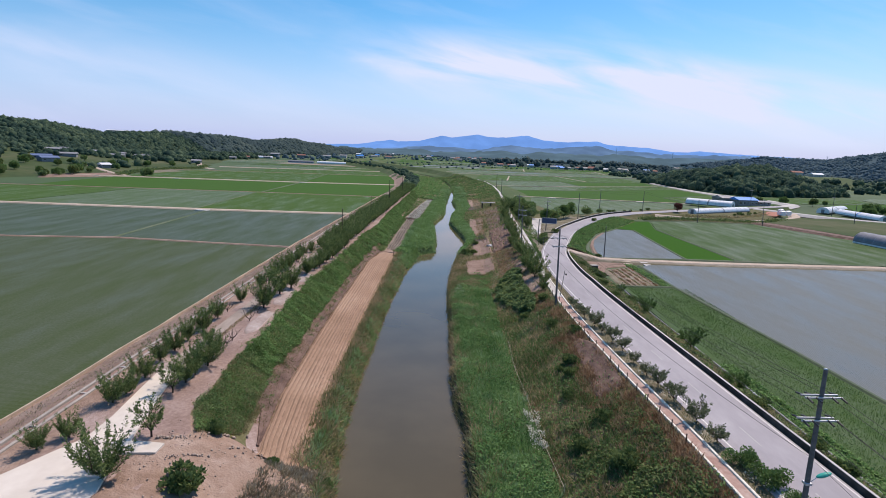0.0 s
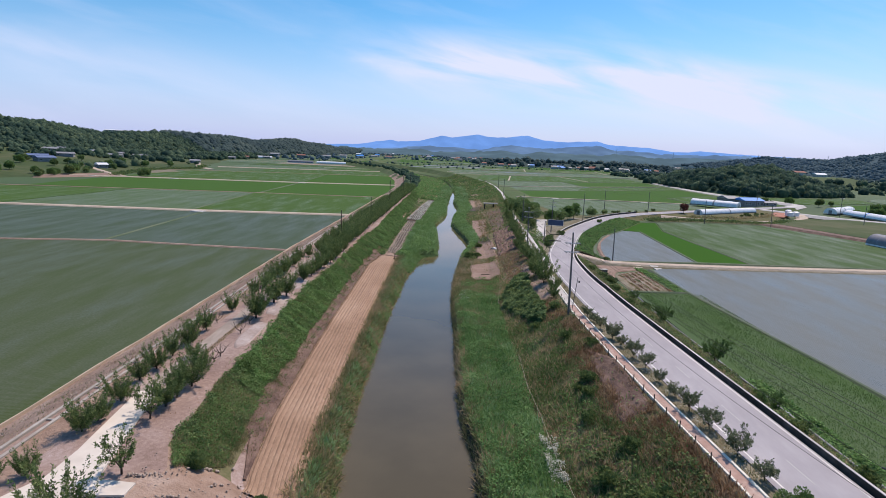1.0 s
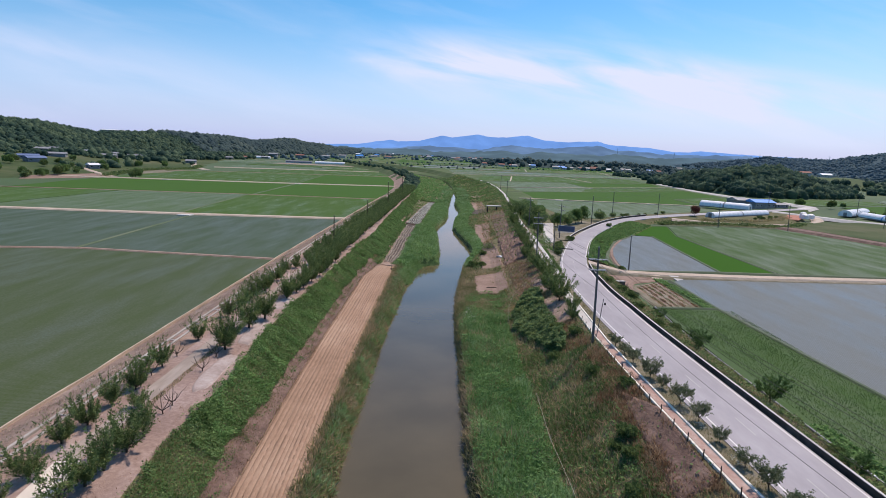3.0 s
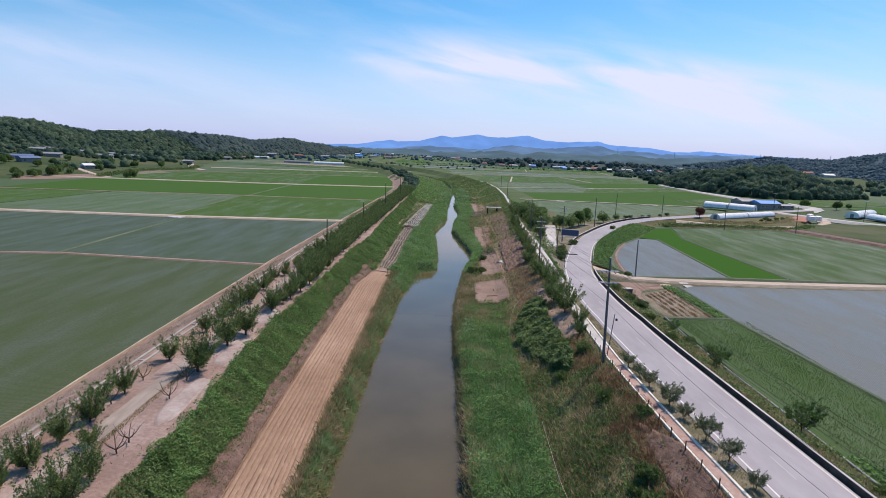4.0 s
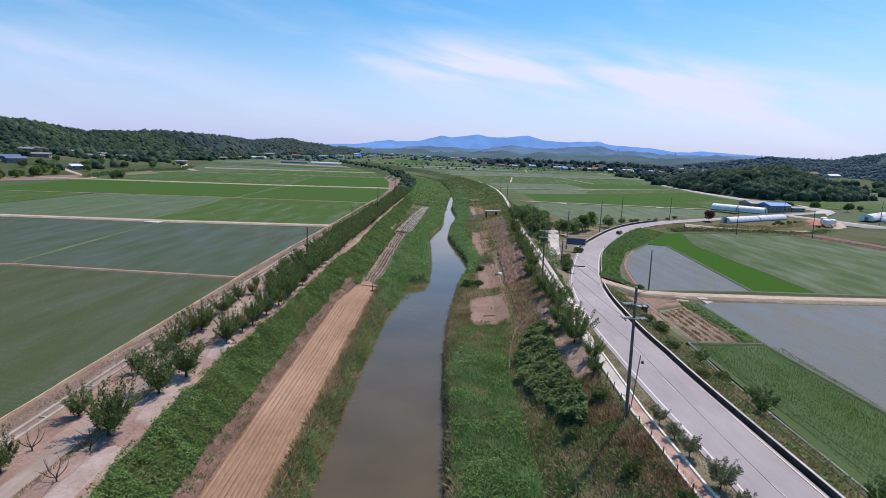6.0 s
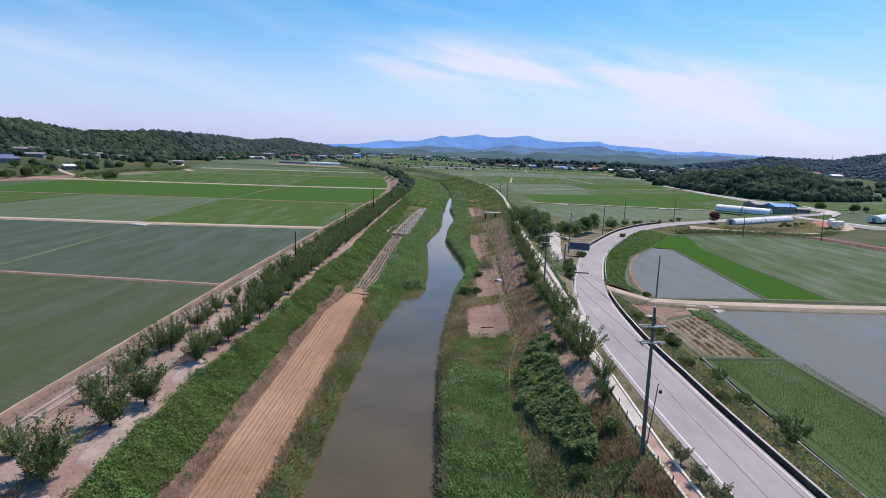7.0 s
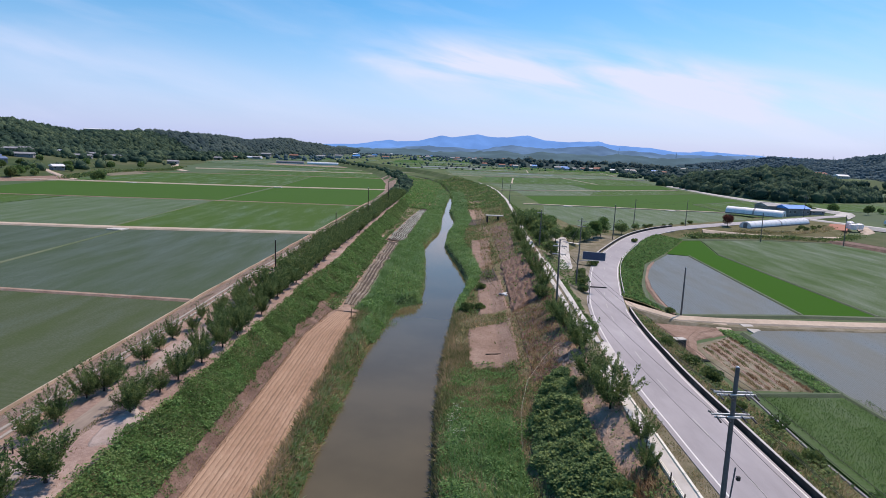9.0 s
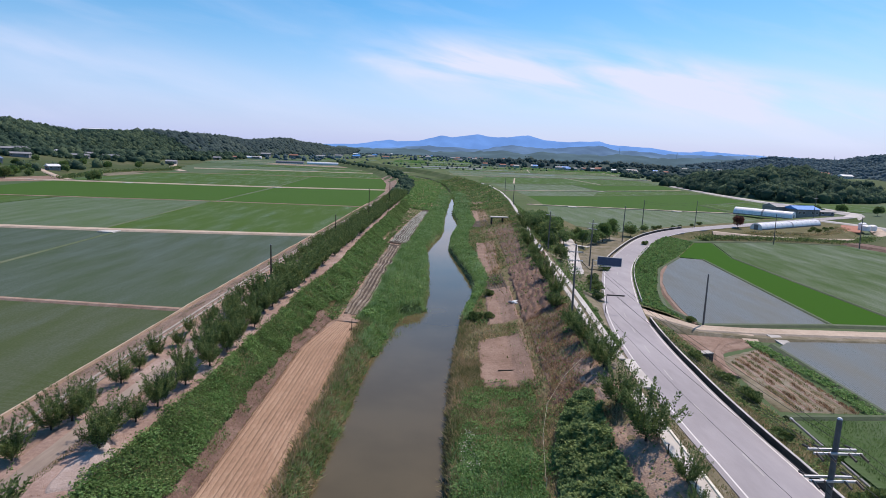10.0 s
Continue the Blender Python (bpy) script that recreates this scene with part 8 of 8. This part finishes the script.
# white water tanks, terracotta yard
for x, y, r, h in ((171.5, 287.5, 1.6, 2.4), (175.2, 289.0, 1.6, 2.4), (173.0, 291.5, 1.5, 3.0)):
    tk = thing("water_tank", (x, y, -3.6), 0, "white round plastic water tank on the yard", "tank", "water tanks")
    part("body", tube((0, 0, 0), (0, 0, h * 0.8), r, r, 18), WHITE, tk)
    part("dome", tube((0, 0, h * 0.8), (0, 0, h), r, r * 0.35, 18), WHITE, tk)
    part("lid", tube((0, 0, h), (0, 0, h + 0.12), r * 0.36, r * 0.36, 12), WALLG, tk)
def mound(name, ring, z, foot, reach, mat, label, category):
    """A low platform: flat top, sides that run out to the ground."""
    n = len(ring)
    mid = Vector((sum(q[0] for q in ring) / n, sum(q[1] for q in ring) / n, 0))
    v = [(x, y, z) for x, y in ring]
    for x, y in ring:
        o = (Vector((x, y, 0)) - mid).normalized() * reach
        v.append((x + o.x, y + o.y, foot))
    f = [tuple(range(n))] + [(i, i + n, (i + 1) % n + n, (i + 1) % n) for i in range(n)]
    area = sum(ring[i][0] * ring[(i + 1) % n][1] - ring[(i + 1) % n][0] * ring[i][1] for i in range(n))
    if area < 0:
        f = [tuple(reversed(q)) for q in f]
    return tagged(new(name, mesh_of(name, v, f, [mat])), label, category, kind="structure")


def hedge(name, pts, width, height, n, leaf, mat, label, seed, z=-4.6):
    """Loose leaves heaped along a plan line."""
    rng = np.random.default_rng(seed)
    q = np.array([p[:2] for p in pts], dtype=float)
    s = np.concatenate([[0], np.cumsum(np.linalg.norm(np.diff(q, axis=0), axis=1))])
    t = rng.random(n) * s[-1]
    x, y = np.interp(t, s, q[:, 0]), np.interp(t, s, q[:, 1])
    h = np.array([lump(a, b, 0.35, seed) for a, b in zip(x, y)])
    p = np.stack([x + rng.normal(scale=width / 2.4, size=n), y + rng.normal(scale=width / 2.4, size=n), z + height * (h ** 1.3 * 1.5) * rng.random(n) ** 0.6], axis=1)
    up = unit(rng.normal(size=(n, 3)) + np.array([0, 0, 0.4]))
    side = unit(np.cross(up, rng.normal(size=(n, 3))))
    ln = leaf * (0.6 + 0.8 * rng.random(n))
    v, c = quads(p, up, side, ln, ln * 0.7)
    return tagged(new(name, quad_mesh(name, v, c, mat)), label, "hedge", kind="stuff")


mound("greenhouse_plot", [(101, 264), (116, 262), (136, 262), (153, 273), (168, 288), (182, 306), (172, 320), (150, 322), (126, 296), (108, 277)], -3.66, -5.0, 4.0, TURF, "rough grassy plot round the greenhouses", "plot")
mound("yard", [(159.5, 285), (165, 281.5), (183, 305), (175, 307)], -3.60, -3.9, 0.4, TERRACOTTA, "reddish bare yard by the greenhouses", "yard")
band("red_bank", [(88, 249.5, -4.3), (115, 252, -4.1), (142, 251, -4.0), (160, 268, -4.0)], 3.0, -4, TURF, "grassy bank behind the pale paddy", "bank", thick=0.9, flare=2.0)
band("red_bank", [(139.5, 250, -3.95), (146, 231, -3.95), (152.5, 211, -4.0), (158, 196, -4.2), (166, 176, -4.3)], 6.5, -4, DARKDIRT, "bare reddish bank behind the pale paddy", "bank", thick=1.0, flare=1.6)
hedge("bank_hedge", [(86, 246), (92, 249.5), (115, 252), (142, 251), (158, 266)], 3.2, 1.3, 7000, 0.5, LEAF_PLUM, "low green hedge along the bank behind the paddy", 74, -4.5)
hedge("bank_hedge", [(110, 262), (136, 264), (152, 276), (164, 290)], 2.4, 0.9, 2500, 0.45, DRYGRASS, "rough grass and weeds round the greenhouses", 75, -3.7)
FARM_TREE = "round green farm tree beside the buildings"
farm_trees = [clump_tree(430 + i, h, s * 1.25, int(n * 2), 0.75, m, "farm_tree", FARM_TREE, "trees round the farms", 0.14) for i, (h, s, n, m) in enumerate([(5.6, 4.6, 900, LEAF_PLUM), (4.4, 3.6, 700, LEAF_DARK), (6.4, 5.0, 1000, LEAF_VINE)])]
ft = [(236, 300), (246, 310), (250, 322), (239, 318), (250, 335), (256, 322), (245, 290), (258, 300), (235, 330), (229, 322), (244, 330), (262, 345), (270, 330), (280, 320), (262, 285), (240, 268), (225, 262), (290, 345), (300, 330), (310, 360), (205, 372), (214, 380), (232, 390), (246, 380), (262, 392)]
fw = [(-246, 346), (-249, 352), (-248, 361), (-250, 368), (-247, 376), (-251, 383), (-254, 392), (-251, 400), (-255, 407), (-262, 366), (-262, 398), (-270, 420), (-255, 440), (-280, 440), (-290, 425), (-300, 380), (-310, 395), (-285, 375), (-275, 350), (-266, 338), (-280, 330), (-296, 350), (-312, 420), (-322, 440), (-300, 455), (-276, 470), (-262, 500), (-285, 505), (-255, 530), (-300, 530), (-270, 560), (-318, 500)]
plant_row(farm_trees, [(x, y, west_z(x, y) + 0.1, 0.85 if x > -258 else 0.9) for x, y in fw] + [(x, y, -4.5, 0.75) for x, y in ft], 16, (0.75, 1.2))
bushes = [(150, 287), (153, 284), (158, 288), (162, 291), (146, 281), (150, 279), (141, 275), (145, 276), (75, 258), (84, 264), (95, 274), (100, 279), (78, 262), (88, 268)]
for i, (x, y) in enumerate(bushes):
    s = 0.9 + 0.5 * ((i * 37) % 10) / 10
    copy_thing(weed, pose(x, y, -3.7 if x > 100 else ground_z(x, y), 0, 0, i * 50) @ Matrix.Diagonal((s, s, s * 0.9, 1)))
mound("grassy_rise", [(462, 780), (545, 776), (560, 815), (505, 840), (455, 825)], 8.3, -5.0, 55.0, FARFIELD, "low grassy rise beyond the knoll", "hill")
crowns("rise_trees", [(x + 9 * math.sin(x * 7), y, z) for x, y, z in [(430 + 7 * i, 742 + 9 * math.sin(i * 2.3), 1.0) for i in range(24)]], 4.2, "trees below the grassy rise", 80, FOREST, leaves=40, leaf=1.3)
quad_plot("bare_soil", [(-243, 336), (-217, 384), (-252, 424), (-318, 440)], DIRT, "bare pinkish soil under trees at the western field edge", 41, lift=0.34, ragged=3.0)
quad_plot("bare_soil", [(-222, 430), (-216, 470), (-262, 520), (-290, 480)], VERGE, "rough dry ground at the western field edge", 42, lift=0.34, ragged=4.0)
mound("upper_field", [(143, 251), (154, 212), (200, 204), (262, 200), (262, 262), (200, 283), (168, 277)], -3.85, -5.0, 1.5, ROUGHFIELD, "rough green field above the bank", "field")
quad_plot("field_plot", [(215, 226), (250, 200), (330, 240), (285, 262)], TURF, "rough green field plot beside the lane", 45, lift=0.3, ragged=3.0, category="plot")
band("farm_track", [(-216, 386, -4.5), (-232, 400, -4.4), (-262, 430, west_z(-262, 430) + 0.5), (-300, 470, west_z(-300, 470) + 0.5)], 3.0, -4.5, DUSTY, "pale lane to the western farmhouses", "track", thick=0.4, flare=0.6)
band("farm_track", [(-216, 528, -4.5), (-241, 560, west_z(-241, 560) + 0.6), (-278, 640, west_z(-278, 640) + 0.6)], 5.0, -4.5, DUSTY, "pale lane climbing to the western village", "track", thick=0.4, flare=0.6)
hedge("field_hedge", [(-224, 388), (-240, 440), (-244, 480), (-232, 540), (-250, 590)], 5.0, 2.0, 5000, 0.9, LEAF_PLUM, "rough hedge along the western field edge", 76, -4.9)
for x, y, rz, w, roof in ((-334, 470, 40, 14, SLATEROOF), (-268, 446, 55, 7, WHITE), (-345, 520, 20, 14, GREYROOF), (-338, 585, 10, 14, GREYROOF), (-285, 650, 10, 10, GREYROOF)):
    house((x, y, west_z(x, y) + 0.25), rz, w, 7, 2.5, 1.3, WALLG, roof, "small western farmhouse with a " + {GREYROOF: "grey", SLATEROOF: "slate-blue", REDROOF: "faded red", BLUEROOF: "blue", FILM: "pale", WHITE: "white"}[roof] + " roof", 3)
band("far_bare_field", [(-120, 780, -4.7), (-230, 800, -4.7)], 30, -4.6, SOIL, "far bare brown field", "field", thick=0.4)
for fx, fy, fw in ((-60, 905, 34), (30, 930, 26), (70, 812, 18), (-10, 1080, 30)):
    band("far_flooded_field", [(fx, fy, -4.7), (fx + 75, fy + 6, -4.7)], fw, -4.6, PADDY_WATER, "far flooded paddy shining pale", "paddy", thick=0.2)
band("far_flooded_field", [(60, 1010, -4.7), (-40, 1000, -4.7)], 60, -4.6, PADDY_WATER, "far flooded paddy shining pale", "paddy", thick=0.2)

# ---- small things on the berm and plots ----
bag = thing("rubbish_heap", (12.5, 149.6, ground_z(12.5, 149.6) + 0.15), 20, "heap of white plastic bags on dark soil", "rubbish")
for i, (x, y, r) in enumerate(((0, 0, 0.45), (0.6, 0.3, 0.35), (-0.5, 0.4, 0.3), (0.2, -0.6, 0.3))):
    bm = bmesh.new()
    bmesh.ops.create_icosphere(bm, subdivisions=2, radius=r, matrix=Matrix.Translation((x, y, r * 0.4)) @ Matrix.Diagonal((1, 0.9, 0.7, 1)))
    for q in bm.verts:
        q.co += Vector((0.1, 0.1, 0.08)) * noise.noise(q.co * 4)
    part("bag", bm, WHITE if i != 2 else WALLG, bag)
log = thing("driftwood", (9.4, 122.1, -4.5), 3, "long dead branch lying on bare soil", "branch")
part("branch", tube((-1.9, 0, 0.05), (0.2, 0.1, 0.12), 0.07, 0.06), BARK, log)
part("twig", tube((0.2, 0.1, 0.12), (1.9, -0.1, 0.06), 0.06, 0.03), BARK, log)
part("twig", tube((0, 0.1, 0.12), (0.5, 0.6, 0.15), 0.03, 0.015), BARK, log)
plat = thing("concrete_platform", (16.6, 252, -4.4), 4, "small grey concrete platform on legs over the berm", "platform")
part("deck", box(-0.5, 5.6, -1.1, 1.1, 3.6, 3.9, bevel=0.04), CONCRETE, plat)
for x, low in ((0.0, -0.6), (3.8, -0.3)):
    for y in (-0.8, 0.8):
        part("leg", box(x - 0.17, x + 0.17, y - 0.17, y + 0.17, low, 3.6), DARK_CONCRETE, plat)
cane = thing("cane_fence", label="leaning bleached canes with a slack cord along the reed bed", category="fence")
for pts in ([(9.9, 39), (9.4, 47), (9.3, 55), (9.0, 63), (9.2, 72)], [(9.0, 98), (9.8, 104.5), (11, 109.5), (13.5, 114), (17.0, 118)]):
    for a, b in zip(pts[:-1], pts[1:]):
        za, zb = ground_z(*a) + 0.95, ground_z(*b) + 0.95
        part("cord", tube((*a, za), (*b, zb), 0.014, 0.014, 5), BAMBOO, cane)
        part("cane", tube((*a, za - 1.2), (a[0] + 0.1, a[1] + 0.1, za + 0.2), 0.03, 0.02, 5), BAMBOO, cane)
post = thing("marker_post", (-11.9, 134.4, -4.5), 0, "dark stub post with a crosspiece beside the tilled strip", "post")
part("shaft", tube((0, 0, -0.3), (0.05, 0, 1.7), 0.06, 0.05), BARK, post)
part("crosspiece", tube((-0.35, 0, 0.25), (0.9, 0.1, 0.3), 0.08, 0.07), BARK, post)
stakes = thing("stakes", (-28.5, 88.2, -1.15), 0, "three dark upright stakes beside the drain", "stakes")
for k in range(3):
    part("stake", tube((0.35 * k, 0.25 * k, -0.3), (0.35 * k + 0.05, 0.25 * k, 1.05), 0.06, 0.05), BARK, stakes)
box_c = thing("culvert_box", (35.3, 129.3, -4.4), 12, "small dark concrete culvert box beside the plot", "culvert")
part("body", box(-0.8, 0.8, -0.5, 0.5, -0.4, 0.75, bevel=0.04), DARK_CONCRETE, box_c)
part("lid", box(-0.85, 0.85, -0.55, 0.55, 0.75, 0.87, bevel=0.02), CONCRETE, box_c)
pipe = thing("irrigation_pipe", label="pale blue-grey irrigation pipe along the paddy edge", category="pipe")
py = [(35.6, 36), (35.6, 60), (35.5, 75), (35.4, 90), (35.4, 100), (36.2, 112)]
for a, b in zip(py[:-1], py[1:]):
    part("pipe_length", tube((*a, -4.28), (*b, -4.28), 0.12, 0.12, 8), GREYROOF, pipe)
    part("collar", tube((b[0], b[1] - 0.15, -4.28), (b[0], b[1] + 0.15, -4.28), 0.16, 0.16, 8), STEEL, pipe)

# vegetable plot by the farm track
quad_plot("vegetable_plot", [(36.5, 114.4), (45.6, 114.6), (45.4, 136.0), (37.4, 131.0)], VERGE, "dry vegetable plot with sparse rows", 43, lift=0.12, category="plot")
for k in range(6):
    q = 38.2 + k * 1.2
    tilled("bed_row", 115.2 + 0.3 * k, 129.5 + k * 1.0, lambda y, q=q: q + 0.15 * noise.noise((q, y * 0.4, 0)) + lerp(y, [115, 137], [0.3, 0]), lambda y, q=q: q + 0.62 + 0.15 * noise.noise((q + 5, y * 0.5, 0)) + lerp(y, [115, 137], [0.3, 0]), lambda t: 0, 2, 0.1, GRAVEL if k % 2 else SOIL, "low ridged bed row on the vegetable plot")
    blades("row_plants", 180 + k, 1500, 115.2, 129.5 + k, lambda y, q=q: q + 0.5, lambda y, q=q: q + 1.15, 0.4, 0.09, DEADGRASS if k % 2 else DRYGRASS, "sparse dry plants along the bed rows", bias=lambda x, y: 1 if lump(x, y, 0.9, 2) > 0.45 else 0.15)
band("plot_path", [(44.6, 138.6), (41.0, 136.2), (38.4, 132.6), (36.9, 128.5), (36.6, 124)], 0.6, -4.54, DIRT, "trodden path round the vegetable plot", "path", thick=0.3, flare=0.5)
leaf_carpet("bean_row", 161, 4200, 114.5, 138, lambda y: lerp(y, [114, 123, 138], [46.0, 46.3, 45.0]), lambda y: lerp(y, [114, 123, 138], [47.8, 48.1, 47.0]), 0.22, 0.5, LEAF_BRIGHT, "row of leafy beans at the paddy edge", tiers=0.6, k=0.9, bias=lambda x, y: 1 if lump(x, y, 0.8, 5) > 0.42 else 0.2)
leaf_carpet("crop_rows", 162, 9000, 22, 70, lambda y: 35.9, lambda y: 38.2, 0.26, 0.55, LEAF_BRIGHT, "rows of leafy crops beside the paddy", bias=lambda x, y: 1 if math.sin(x * 7) > -0.2 else 0.1)

# seedlings of the roadside paddy
def seedlings(seed, n, x0, x1, y0, y1, gap, length):
    rng = np.random.default_rng(seed)
    x = x0 + np.floor((x1 - x0) * rng.random(n) / gap) * gap + rng.normal(scale=0.035, size=n)
    y = y0 + (y1 - y0) * rng.random(n)
    keep = np.array([lump(a * 3, b * 0.35, 0.22, 8) for a, b in zip(x, y)]) + 0.25 > rng.random(n) * 0.9
    x, y = x[keep] + 0.01 * y[keep], y[keep]
    m = len(x)
    p = np.stack([x, y, np.full(m, PADDY_Z - 0.02)], axis=1)
    up = unit(rng.normal(scale=0.45, size=(m, 3)) + np.array([0, 0, 1]))
    side = unit(np.cross(up, rng.normal(size=(m, 3))))
    v, c = quads(p, up, side, length * (0.7 + 0.6 * rng.random(m)), np.full(m, 0.045))
    return tagged(new("rice_seedlings", quad_mesh("rice_seedlings", v, c, LEAF_VINE)), "young rice seedlings in rows in the roadside paddy", "rice", kind="stuff")


seedlings(171, 52000, 36.6, 49.2, 24, 113, 0.34, 0.26)

# blossom among the canes and under the pines
for sd, n, y0, y1, a, b in ((172, 2000, 45.5, 52.5, 8.6, 9.9), (173, 350, 100, 107, 2.6, 4.2), (174, 250, 28, 33, 8.6, 9.6)):
    leaf_carpet("cream_blossom", sd, n, y0, y1, lambda y, a=a: a, lambda y, b=b: b, 0.13, 1.1, FLOWER, "cream blossom heads among the reeds", bias=lambda x, y: 1 if lump(x, y, 1.3, 3) > 0.5 else 0.1)
leaf_carpet("verge_blossom", 175, 2200, 26, 80, lambda y: float(crest_r(y)) + 1.6, lambda y: float(road_c(y)) - 3.1, 0.12, 0.4, FLOWER, "pale blossom under the verge pines", bias=lambda x, y: 1 if lump(x, y, 0.55, 13) > 0.6 else 0.02)

# rubble rows by the ramp
rub = np.random.default_rng(77)
stones, grit = [], []
for line, n in (([(-20.9, 39.2), (-18.7, 39.5), (-15.9, 44.9)], 60), ([(-18.7, 36.8), (-16.7, 38.6), (-14.6, 42.5)], 46)):
    for k in range(n):
        t = rub.random() * 2
        q = Vector(line[int(t)]).lerp(Vector(line[int(t) + 1]), t % 1) if t < 2 else Vector(line[2])
        x, yv = q.x + 0.1 * rub.normal(), q.y + 0.1 * rub.normal()
        stones.append((x, yv, ground_z(x, yv) + 0.08))
for k in range(160):
    x, yv = -21 + 8.5 * rub.random(), 30 + 12 * rub.random()
    grit.append((x, yv, ground_z(x, yv) + 0.13))
rubble = crowns("rubble", stones, 0.085, "loose pale rubble stones along the ramp", 78, STONE, dent=0.3)
tagged(rubble, category="stones")
grit = crowns("rubble", grit, 0.06, "scattered small stones on the soil ramp", 79, STONE, dent=0.3)
tagged(grit, category="stones")
# lattice pylons on the far ridge
for x, z in ((1235, 52), (1700, 62), (2080, 70), (925, 62)):
    t = thing("pylon", (x, 3150, z - 24), 0, "far thin steel lattice pylon on the ridge", "pylon", "pylons")
    for sx, sy in ((-3, -3), (3, -3), (3, 3), (-3, 3)):
        part("leg", tube((sx, sy, -20), (0, 0, 42), 0.5, 0.3, 4), STEEL, t)
    for h in (30, 36):
        part("cross_arm", box(-7, 7, -0.3, 0.3, h, h + 0.6), STEEL, t)
